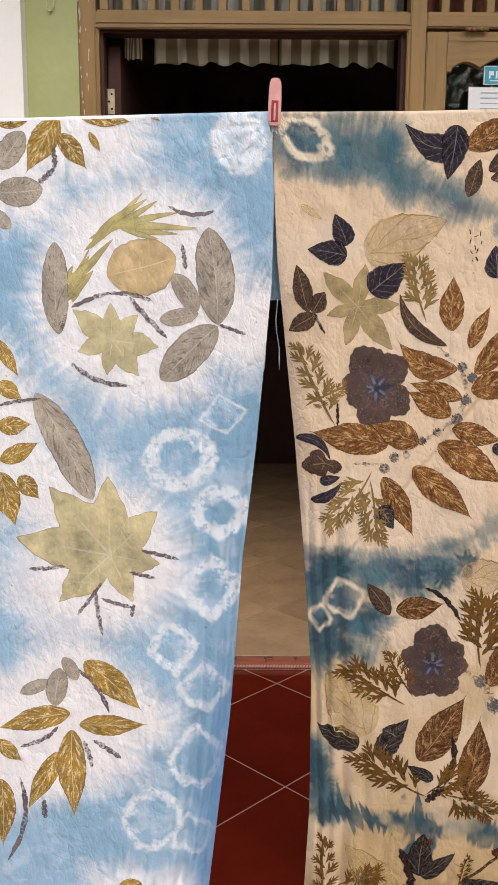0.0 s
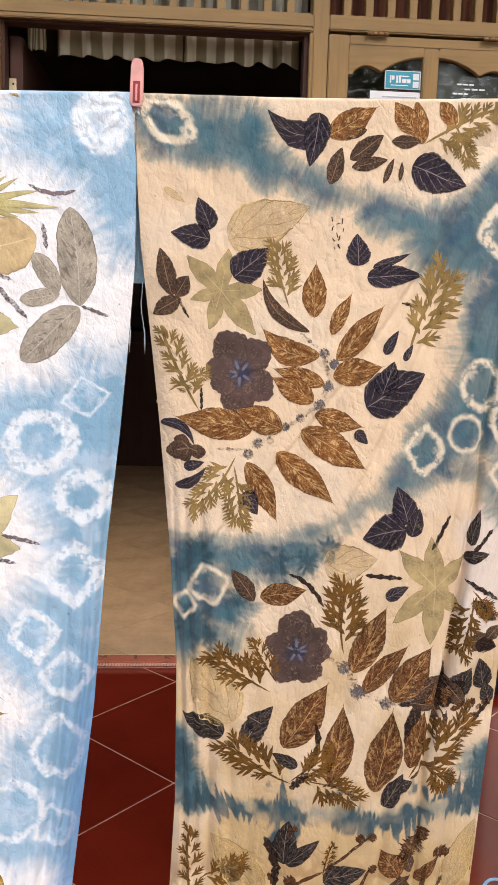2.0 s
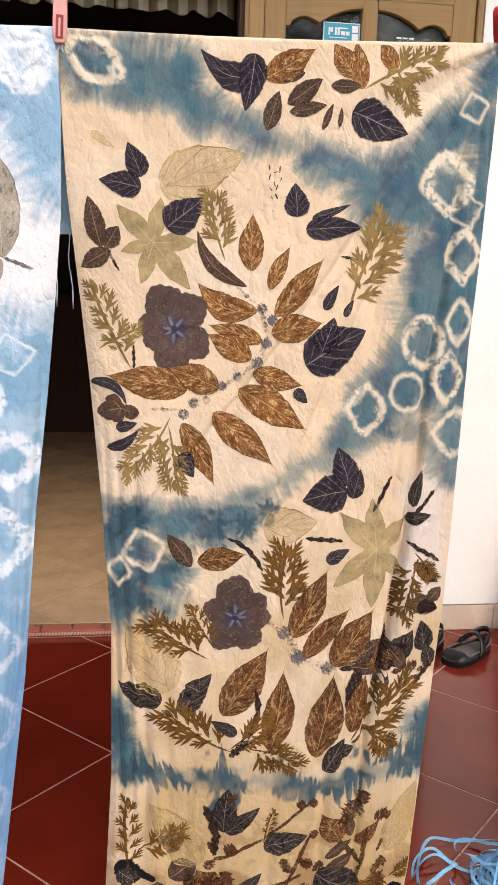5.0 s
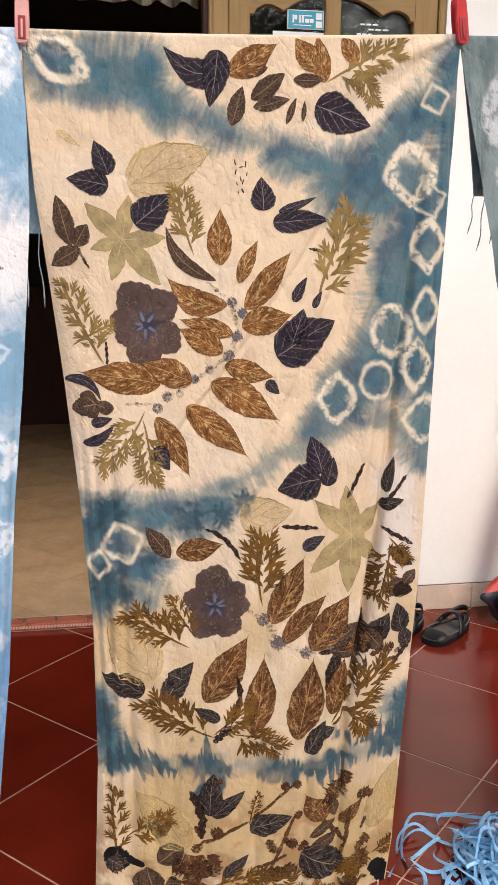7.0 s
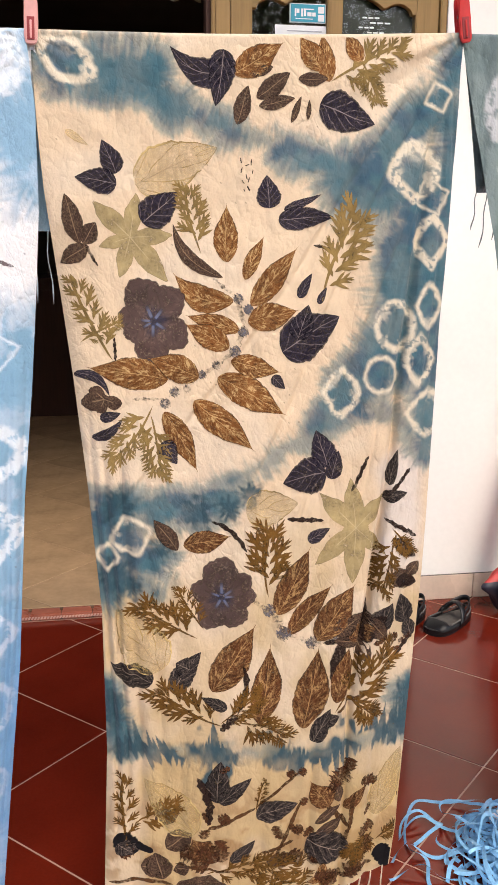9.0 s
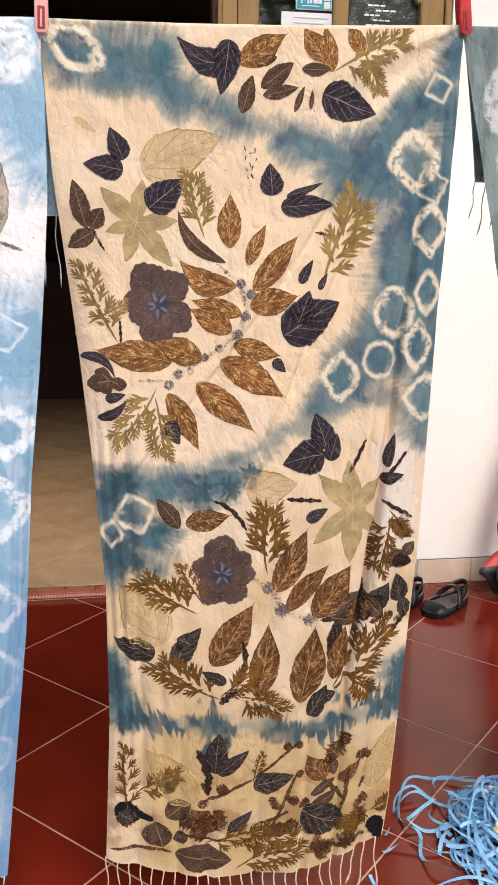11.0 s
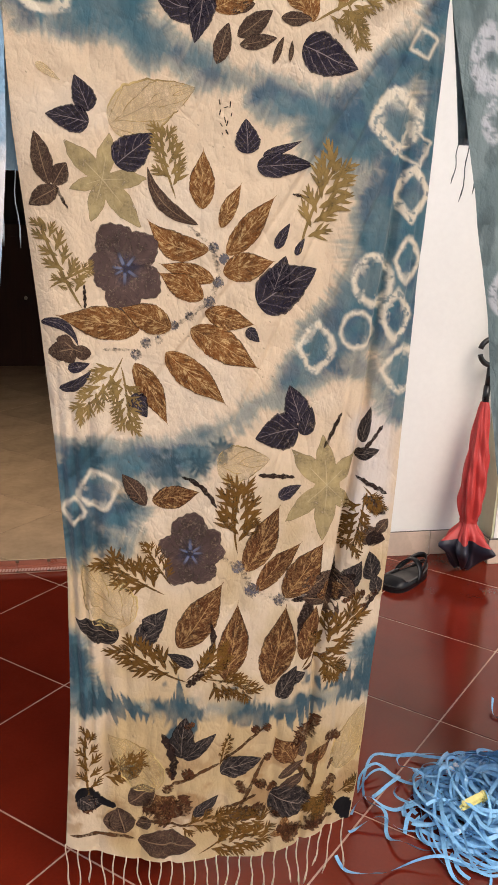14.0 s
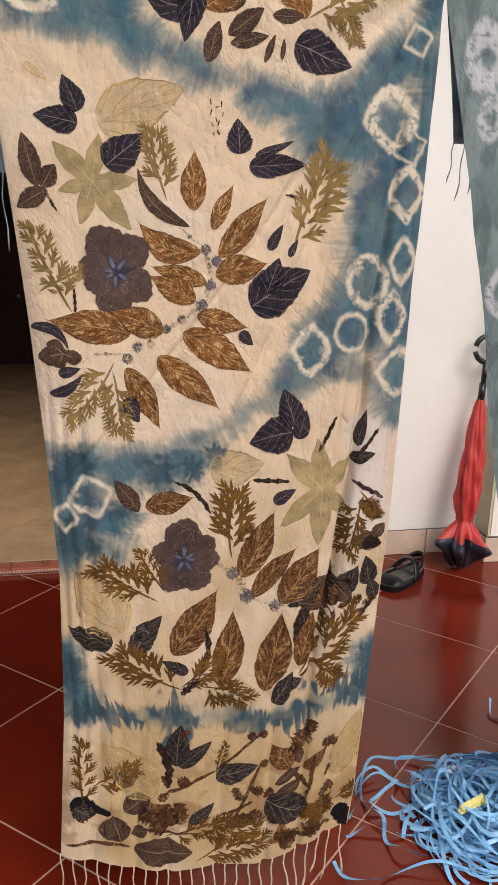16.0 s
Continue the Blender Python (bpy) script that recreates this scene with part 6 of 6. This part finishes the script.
for rows, dye in ((FERN_1[:8], P_FERN_LIGHT), (FERN_1[8:], P_FERN), (FERN_2, P_FERN), (HEM_FERN_1, P_FERN)):
    ferns(rows, beige_fold, dye, beige, "olive printed fern frond", 5 * len(rows))
leaves("leaf_print", PALE_1, beige_fold, P_PALE, beige, "pale straw outline of a broad leaf", "ovate", 0.03, 77)
leaves("stalk_print", STALKS, beige_fold, P_STALK, beige, "faint grey printed stalk", "blunt", 0.35, 35)
leaves("bud_print", NODES, beige_fold, P_NODE, beige, "slate grey printed bud", "blunt", 0.22, 37)
leaves("mark_print", MARKS, beige_fold, P_TWIG, beige, "small dark printed stroke", "blunt", 0.2, 39)
leaves("blot_print", BLOTS, beige_fold, P_INK, beige, "black printed blot", "blunt", 0.06, 41)
leaves("stem_print", STEM_1, beige_fold, P_STEM, beige, "thin brown printed stem", "blunt", 0.2, 33)
for rows in (BERRY_1, BERRY_2, FOLD_BUDS):
    leaves("berry_print", rows, beige_fold, P_BERRY, beige, "dark red brown printed berry blotch", "blunt", 0.22, 57)
for rows in (TWIG_1[:1] + TWIG_1[2:3] + TWIG_1[7:], TWIG_2[:1] + TWIG_2[3:]):
    leaves("twig_print", rows, beige_fold, P_TWIG, beige, "thin dark printed twig", "blunt", 0.3, 31)
for c in (STAR_A, STAR_B):
    stamp("star_leaf_print", star_shape(c[0], c[1], c[2], 0.44, "blade", 5), beige_fold, P_STAR, beige, "sage printed star shaped leaf")
stamp("star_leaf_print", star_shape(*STAR_C, 0.5, "lobe", 6), beige_fold, P_RUST, beige, "small rust printed star leaf")
for c in (FLOWER_A, FLOWER_B):
    stamp("flower_print", star_shape(c[0], c[1], c[2], 0.86, "petal", 8), beige_fold, P_FLOWER, beige, "smoky purple printed flower with a dark blue heart")
stamp("flower_print", star_shape(*FLOWER_C, 0.8, "petal", 9), beige_fold, P_PLUM, beige, "faint plum printed flower")

for rows in (B_MUSTARD_1, B_MUSTARD_2):
    leaves("leaf_print", rows, blue_fold, P_MUSTARD, blue, "mustard printed leaf", "drip", 0.02, 5 * len(rows))
leaves("leaf_print", B_GREY_1, blue_fold, P_GREY, blue, "grey printed leaf with fine veins", "oval", 0.02, 12)
leaves("sprig_print", B_SPRIG, blue_fold, P_OLIVE, blue, "pale olive printed blade of a sprig", "lens", 0.05, 40)
leaves("stem_print", B_SPRIG_STEM, blue_fold, P_OLIVE, blue, "pale olive printed stem", "blunt", 0.1, 44)
leaves("leaf_print", B_TAN_1, blue_fold, P_TAN, blue, "tan printed broad leaf", "oval", 0.02, 3)
for rows in (B_TWIG_1, B_TWIG_2):
    leaves("twig_print", rows, blue_fold, P_GTWIG, blue, "thin grey printed twig", "blunt", 0.25, 61)
for c in (B_STAR_A, B_STAR_B):
    stamp("star_leaf_print", star_shape(c[0], c[1], c[2], 0.56, "blade", 15), blue_fold, P_SAGE, blue, "pale sage printed star shaped leaf")

cord_pts = [(-2.6, LINE_Y + 0.012, 1.395), (-0.66, LINE_Y + 0.012, 1.416), (-0.06, LINE_Y + 0.012, 1.435), (0.23, LINE_Y + 0.012, 1.4405), (0.50, LINE_Y + 0.014, 1.452), (0.56, LINE_Y + 0.026, 1.452), (1.12, LINE_Y + 0.026, 1.468), (1.25, LINE_Y + 0.014, 1.474), (3.0, LINE_Y + 0.012, 1.525)]
tagged(part("clothes_line", tube_mesh("clothes_line", cord_pts, 0.0025, 8), M_CORD), "thin grey clothes line stretched across the porch", "clothes line")


def clothespin(place, tilt, body_mat, label):
    """Two plastic legs, a slot in the front leg, a spring between them."""
    pin = thing("clothespin", place, label, "clothespin", "clothespins")
    pin.rotation_euler = (0, radians(tilt), 0)
    for sgn, y0 in ((-1, -0.010), (1, 0.004)):
        bm = bmesh.new()
        n = 20
        out = []
        for i in range(n):
            a = 2 * math.pi * i / n
            cx, cz = math.cos(a), math.sin(a)
            out.append((0.0087 * abs(cx) ** 0.55 * (1 if cx >= 0 else -1) * (1 - 0.12 * max(0, cz)), 0.0315 * abs(cz) ** 0.32 * (1 if cz >= 0 else -1)))
        f = bm.faces.new([bm.verts.new((px, y0, pz)) for px, pz in out])
        ext = bmesh.ops.extrude_face_region(bm, geom=[f])
        bmesh.ops.translate(bm, verts=[v for v in ext["geom"] if isinstance(v, bmesh.types.BMVert)], vec=(0, 0.006, 0))
        bmesh.ops.recalc_face_normals(bm, faces=bm.faces)
        bmesh.ops.bevel(bm, geom=[e for e in bm.edges if abs(e.verts[0].co.y - e.verts[1].co.y) < 1e-6], offset=0.0013, segments=2, affect="EDGES")
        part("leg", bm, body_mat, pin)
    part("slot", box((-0.0048, -0.0112, -0.026), (0.0048, -0.0098, 0.002), 0.0004), M_SLOT, pin, "recessed slot in the front leg")
    part("rib", box((-0.0013, -0.0128, -0.024), (0.0013, -0.0108, -0.002), 0.0004), body_mat, pin)
    part("spring", tube_mesh("spring", [(0.006 * math.cos(a), -0.004 + 0.008 * a / 25, 0.004 + 0.005 * math.sin(a)) for a in np.linspace(0, 25, 60)], 0.0006, 5), M_SILVER, pin, "small steel spring")
    return pin


clothespin((-0.0645, LINE_Y + 0.001, 1.458), 1.5, M_PINK, "pale pink plastic clothespin gripping two scarves")
clothespin((0.525, LINE_Y + 0.003, 1.482), -8.0, M_PINRED, "red plastic clothespin gripping two scarves")


# ---- things by the wall ----
def clog(place, turn, label):
    """A low black slip-on shoe with a strap, a grey lining and edging."""
    shoe = thing("shoe", place, label, "shoe", "pair of shoes")
    shoe.rotation_euler = (0, 0, radians(turn))
    L = 0.205

    def half(u):
        return 0.042 * (max(0.0, 1 - (2 * u - 1) ** 6)) ** 0.5 * (0.82 + 0.22 * math.cos((u - 0.3) * 3.4))

    n = 28
    # sole
    bm = bmesh.new()
    ring = [(u * L, half(u)) for u in np.linspace(0.005, 0.995, n)] + [(u * L, -half(u)) for u in np.linspace(0.995, 0.005, n)]
    f = bm.faces.new([bm.verts.new((p[0], p[1], 0.0)) for p in ring])
    ext = bmesh.ops.extrude_face_region(bm, geom=[f])
    bmesh.ops.translate(bm, verts=[v for v in ext["geom"] if isinstance(v, bmesh.types.BMVert)], vec=(0, 0, 0.018))
    bmesh.ops.recalc_face_normals(bm, faces=bm.faces)
    part("sole", bm, M_BLACK, shoe)
    v = [(u * L, half(u) * 0.86 * s, 0.0195) for u in np.linspace(0.03, 0.97, n) for s in (-1, 1)]
    part("insole", mesh("insole", v, [(2 * i, 2 * i + 2, 2 * i + 3, 2 * i + 1) for i in range(n - 1)], smooth=False), M_INSOLE, shoe, "worn grey insole")
    # upper: toe cap closed, then open sides
    m = 17
    vs, fs = [], []
    for i in range(n):
        u = 0.004 + 0.992 * i / (n - 1)
        hgt = 0.032 * math.sin(min(1, u / 0.25) * math.pi / 2) ** 0.7 if u < 0.3 else 0.032 - 0.010 * math.sin((u - 0.3) / 0.7 * math.pi) + 0.010 * max(0, u - 0.8) * 5
        for j in range(m):
            a = math.pi * j / (m - 1)
            cy = math.cos(a)
            vs.append((u * L, half(u) * 1.03 * abs(cy) ** 0.7 * (1 if cy >= 0 else -1), 0.008 + hgt * math.sin(a) ** 0.7))
    for i in range(n - 1):
        u = (i + 0.5) / (n - 1)
        for j in range(m - 1):
            a = (j + 0.5) / (m - 1)
            opened = u > 0.21 and u < 0.965 and 0.2 < a < 0.8
            if not opened:
                q = i * m + j
                fs.append((q, q + 1, q + m + 1, q + m))
    up = part("upper", mesh("upper", vs, fs), M_BLACK, shoe)
    sol = up.modifiers.new("thick", "SOLIDIFY")
    sol.thickness = 0.003
    # strap over the instep and edging of the mouth
    strap = [(0.52 * L + 0.03 * math.sin(a), half(0.5) * 1.04 * math.cos(a), 0.012 + 0.054 * math.sin(a)) for a in np.linspace(0, math.pi, 17)]
    sv, sf = [], []
    for p in strap:
        sv += [(p[0] - 0.011, p[1], p[2]), (p[0] + 0.011, p[1], p[2])]
    sf = [(2 * i, 2 * i + 1, 2 * i + 3, 2 * i + 2) for i in range(16)]
    st = part("strap", mesh("strap", sv, sf), M_BLACK, shoe)
    st.modifiers.new("thick", "SOLIDIFY").thickness = 0.003
    heel = [(L * (0.56 + 0.42 * math.sin(a)), half(0.62) * 0.98 * math.cos(a), 0.030 + 0.034 * math.sin(a)) for a in np.linspace(0, math.pi, 21)]
    hv = []
    for p in heel:
        hv += [(p[0], p[1], p[2] - 0.008), (p[0] - 0.003, p[1], p[2] + 0.009)]
    hs = part("heel_strap", mesh("heel_strap", hv, [(2 * i, 2 * i + 1, 2 * i + 3, 2 * i + 2) for i in range(20)]), M_BLACK, shoe)
    hs.modifiers.new("thick", "SOLIDIFY").thickness = 0.003
    rim = []
    for u in np.linspace(0.24, 0.97, 14):
        rim.append((u * L, half(u) * 0.93, 0.029 + 0.010 * max(0, u - 0.8) * 5))
    rim += [(p[0], -p[1], p[2]) for p in rim[::-1]]
    part("edging", tube_mesh("edging", rim, 0.0026, 6), M_PIPING, shoe, "grey edging of the mouth")
    return shoe


clog((0.968, 0.392, 0.0), 35, "black rubber slip-on shoe standing on the red tiles by the wall")
clog((0.832, 0.425, 0.0), 35, "black rubber slip-on shoe behind the scarf")


def umbrella():
    root = thing("umbrella", (1.268, 0.512, 0.0), "folded red umbrella with navy rim leaning in the corner", "umbrella")
    top = Vector((0.074, 0.098, 0.75))
    ax = top.normalized()
    q = Vector((0, 0, 1)).rotation_difference(ax)

    def at(x, y, s):
        return q @ Vector((x, y, s))

    def loft(rows, pleats, n=72, seed=1):
        rs = random.Random(seed)
        ph = [rs.uniform(0, 6.28) for _ in range(3)]
        vs, fs = [], []
        keys = np.array(rows)[::-1]
        fine_s = np.linspace(rows[0][0], rows[-1][0], max(len(rows), int(abs(rows[0][0] - rows[-1][0]) / 0.008)))
        rows = [(s, float(np.interp(s, keys[:, 0], keys[:, 1])), float(np.interp(s, keys[:, 0], keys[:, 2]))) for s in fine_s]
        for s, r, amp in rows:
            for k in range(n):
                a = 2 * math.pi * k / n
                rr = r * (1 + amp * math.sin(pleats * a + ph[0] + 7 * s) + 0.45 * amp * math.sin((pleats * 2 + 1) * a + ph[1] + 37 * s) + 0.35 * amp * math.sin(3 * a + ph[2] + 61 * s) + 0.05 * math.sin(4 * a + 27 * s + 3 * math.sin(17 * s)) + 0.035 * math.sin(7 * a - 43 * s + 3 * math.sin(2 * a + 19 * s)))
                vs.append(at(rr * math.cos(a), rr * math.sin(a), s + amp * 0.02 * math.sin(pleats * a + ph[2])))
        for i in range(len(rows) - 1):
            for k in range(n):
                fs.append((i * n + k, i * n + (k + 1) % n, (i + 1) * n + (k + 1) % n, (i + 1) * n + k))
        return vs, fs

    part("canopy", mesh("canopy", *loft([(0.548, 0.012, 0.05), (0.52, 0.017, 0.1), (0.45, 0.024, 0.14), (0.38, 0.029, 0.16), (0.30, 0.035, 0.16), (0.24, 0.036, 0.18), (0.20, 0.033, 0.18), (0.175, 0.026, 0.12), (0.162, 0.024, 0.1),
                                         (0.150, 0.028, 0.2), (0.125, 0.045, 0.3), (0.100, 0.058, 0.36)], 6)), M_REDCLOTH, root)
    part("rim", mesh("rim", *loft([(0.101, 0.058, 0.36), (0.085, 0.068, 0.38), (0.072, 0.064, 0.36), (0.045, 0.046, 0.3), (0.022, 0.030, 0.24), (0.010, 0.020, 0.2)], 6)), M_NAVY, root, "dark navy rim of the canopy")
    part("tie", mesh("tie", *loft([(0.172, 0.029, 0.08), (0.160, 0.0275, 0.08)], 6)), M_REDCLOTH, root, "red tie band")
    part("shaft", tube_mesh("shaft", [at(0, 0, 0.02), at(0, 0, 0.63)], 0.0075, 10), M_BLACKPL, root, "black shaft")
    part("collar", tube_mesh("collar", [at(0, 0, 0.54), at(0, 0, 0.60)], 0.011, 12), M_BLACKPL, root)
    cz, rr = 0.705, 0.041
    arc_low = [at(-0.0 + rr * math.cos(a), 0, cz + rr * math.sin(a)) for a in np.linspace(radians(195), radians(345), 14)]
    arc_high = [at(rr * math.cos(a), 0, cz + rr * math.sin(a)) for a in np.linspace(radians(170), radians(-15), 16)]
    part("handle", several("handle", [tube(arc_low + arc_high[::-1][:1], 0.0085, 10), tube(arc_high, 0.0085, 10), tube([at(0, 0, 0.60), at(0, 0, cz - rr)], 0.0085, 10)]), M_BLACKPL, root, "black C shaped handle")
    for k in range(6):
        a = 2 * math.pi * k / 6 + 0.3
        part("rib_tip", tube_mesh("rib_tip", [at(0.018 * math.cos(a), 0.018 * math.sin(a), 0.018), at(0.013 * math.cos(a), 0.013 * math.sin(a), 0.004)], 0.003, 6), M_SILVER, root, "silver rib tip")
    return root


umbrella()


def ribbon_strip(points, width, tilt):
    """A flat strip along points, twisted by tilt at each."""
    vs, fs = [], []
    for i, p in enumerate(points):
        d = (Vector(points[min(i + 1, len(points) - 1)]) - Vector(points[max(i - 1, 0)])).normalized()
        side = d.cross(Vector((0, 0, 1)))
        side = side.normalized() if side.length > 1e-4 else Vector((1, 0, 0))
        up = side.cross(d)
        w = (side * math.cos(tilt[i]) + up * math.sin(tilt[i])) * width / 2
        nrm = (up * math.cos(tilt[i]) - side * math.sin(tilt[i])) * 0.0008
        for o in (w, -w):
            q = Vector(p) + o
            q.z = max(0.0015, q.z)
            vs.append(q + nrm)
    for i in range(len(points) - 1):
        fs.append((2 * i, 2 * i + 2, 2 * i + 3, 2 * i + 1))
    return mesh("ribbon", vs, fs)


def heap():
    root = thing("ribbon_heap", (0.80, -0.57, 0.0), "tangled heap of sky blue raffia ribbon on the tiles", "ribbon")
    rs = random.Random(12)
    for k in range(150):
        inner = k < 128
        r0 = rs.uniform(0.03, 0.115) if inner else rs.uniform(0.06, 0.12)
        cx, cy = (rs.gauss(0.02, 0.055), rs.gauss(-0.03, 0.045)) if inner else (rs.gauss(0.02, 0.05), rs.gauss(-0.09, 0.04))
        e, rot = rs.uniform(0.45, 1.0), rs.uniform(0, 6.28)
        lay = rs.uniform(0.004, 0.075) if inner else rs.uniform(0.002, 0.02)
        span = rs.uniform(2.5, 7.0)
        a0 = rs.uniform(0, 6.28)
        w = [rs.uniform(0, 6.28) for _ in range(5)]
        pts, tilt = [], []
        n = int(14 * span)
        for i in range(n + 1):
            a = a0 + span * i / n
            r = r0 * (1 + 0.25 * math.sin(2 * a + w[0]) + 0.15 * math.sin(3.7 * a + w[1]))
            x, y = r * math.cos(a), r * e * math.sin(a)
            px, py = cx + x * math.cos(rot) - y * math.sin(rot), cy + x * math.sin(rot) + y * math.cos(rot)
            dist = math.hypot(px - 0.02, (py + 0.02) * 1.3)
            crown = max(0.0, 1 - (dist / 0.23) ** 2)
            pts.append((px, py, 0.003 + lay * (0.15 + crown) * (0.75 + 0.25 * math.sin(2.3 * a + w[2]))))
            tilt.append(1.25 * math.sin(1.7 * a + w[3]) * (0.9 if inner else 0.7))
        part("ribbon", ribbon_strip(pts, rs.uniform(0.004, 0.0095), tilt), M_RIBBON, root)
    # loops and strands that trail on the tiles
    for pts in ([(-0.217, 0.054), (-0.201, 0.102), (-0.159, 0.161), (-0.106, 0.173), (-0.054, 0.154), (0.014, 0.132), (0.099, 0.118)],
                [(-0.222, 0.074), (-0.206, 0.108), (-0.164, 0.131), (-0.137, 0.113), (-0.129, 0.09), (-0.183, 0.048), (-0.204, 0.046)],
                [(-0.226, 0.066), (-0.200, 0.095), (-0.160, 0.110), (-0.120, 0.085), (-0.06, 0.05)],
                [(-0.263, 0.002), (-0.245, 0.023), (-0.218, 0.03), (-0.188, 0.013), (-0.148, 0.001), (-0.06, 0.01)],
                [(-0.217, 0.054), (-0.214, 0.017), (-0.2, -0.02), (-0.21, -0.057), (-0.207, -0.089), (-0.185, -0.111), (-0.14, -0.116), (-0.05, -0.10)],
                [(-0.283, -0.044), (-0.253, -0.033), (-0.212, -0.031), (-0.179, -0.057), (-0.10, -0.06)],
                [(-0.326, -0.104), (-0.316, -0.141), (-0.293, -0.169), (-0.261, -0.161), (-0.209, -0.145), (-0.154, -0.148), (-0.102, -0.16), (-0.03, -0.19), (0.06, -0.20)],
                [(-0.176, -0.063), (-0.154, -0.028), (-0.121, -0.016), (-0.1, -0.042), (-0.115, -0.095), (-0.129, -0.145), (-0.129, -0.194), (-0.10, -0.24)],
                [(0.20, 0.33), (0.18, 0.285), (0.20, 0.265), (0.26, 0.25)], [(-0.10, -0.08), (-0.06, -0.14), (0.0, -0.18), (0.08, -0.21)], [(-0.06, -0.04), (-0.02, -0.12), (0.0, -0.21)]):
        dense = []
        q = [pts[0]] + list(pts) + [pts[-1]]
        for i in range(len(pts) - 1):
            a, b, c, d = (Vector(v) for v in q[i:i + 4])
            for t in (0, 0.17, 0.33, 0.5, 0.67, 0.83):
                v = 0.5 * (2 * b + (c - a) * t + (2 * a - 5 * b + 4 * c - d) * t * t + (3 * b - a - 3 * c + d) * t ** 3)
                dense.append((v.x, v.y, 0.012 + 0.009 * math.sin(2.1 * (i + t) + 9 * pts[0][0])))
        part("ribbon", ribbon_strip(dense, rs.uniform(0.006, 0.009), [0.25 + 0.7 * math.sin(i * 0.21 + 20 * pts[0][1]) for i in range(len(dense))]), M_RIBBON, root)
    return root


heap()
clip = thing("plastic_clip", (0.757, -0.635, 0.058), "small yellow plastic clip lying on the ribbon heap", "clip")
clip.rotation_euler = (radians(30), radians(-10), radians(14))
part("leg", box((-0.03, -0.006, 0.0), (0.03, 0.006, 0.006), 0.002), M_YELLOW, clip)
part("leg", box((-0.026, -0.003, 0.009), (0.03, 0.009, 0.015), 0.002), M_YELLOW, clip)
part("jaw", box((0.018, -0.008, -0.016), (0.031, 0.01, 0.016), 0.003), M_YELLOW, clip)
for x, y, z in ((0.762, -0.528, 0.056), (0.775, -0.520, 0.058), (0.751, -0.537, 0.054)):
    bit = part("plastic_bit", box((-0.006, -0.004, -0.004), (0.006, 0.004, 0.004), 0.002), M_CLEAR)
    bit.location, bit.rotation_euler = (x, y, z), (0.4, 0.3, x * 40)
    tagged(bit, "clear plastic bit caught in the blue ribbon", "plastic bit")


# ---- the garden behind, seen in the window glass ----
def shrub(x, y, height, spread, seed):
    root = thing("shrub", (x, y, -0.16), "leafy green garden shrub at the edge of the yard", "shrub", "garden shrubs")
    rs = random.Random(seed)
    limbs, vs, fs = [], [], []
    for k in range(9):
        a, tilt = rs.uniform(0, 6.28), rs.uniform(0.1, 0.7)
        p, pts = Vector((0, 0, 0)), [Vector((0, 0, 0))]
        d = Vector((math.cos(a) * tilt, math.sin(a) * tilt, 1)).normalized()
        for s in range(6):
            d = (d + Vector((rs.gauss(0, 0.15), rs.gauss(0, 0.15), 0.1))).normalized()
            p = p + d * height / 6
            pts.append(p.copy())
            for _ in range(110 if s > 0 else 0):
                c = p + Vector((rs.gauss(0, spread * 0.28), rs.gauss(0, spread * 0.28), rs.gauss(0, spread * 0.25)))
                sz = rs.uniform(0.05, 0.11)
                u = Vector((rs.gauss(0, 1), rs.gauss(0, 1), rs.gauss(0, 0.6))).normalized()
                w = u.cross(Vector((rs.gauss(0, 1), rs.gauss(0, 1), rs.gauss(0, 1)))).normalized()
                o = len(vs)
                vs += [c - u * sz, c + w * sz * 0.35, c + u * sz, c - w * sz * 0.35]
                fs.append((o, o + 1, o + 2, o + 3))
        limbs.append(tube(pts, [0.03 * (1 - 0.14 * i) for i in range(7)], 6))
    part("stems", several("stems", limbs), M_BARK, root)
    part("leaves", mesh("leaves", vs, fs, smooth=False), M_LEAFGREEN, root)


for x, y, h, s, k in ((-2.6, -8.5, 3.2, 1.5, 1), (0.4, -9.5, 4.6, 2.0, 2), (2.4, -8.0, 5.6, 2.2, 3), (4.4, -9.0, 6.2, 2.4, 4), (6.6, -9.5, 5.0, 2.2, 6), (-5.4, -9.5, 3.0, 1.6, 5)):
    shrub(x, y, h, s, k)
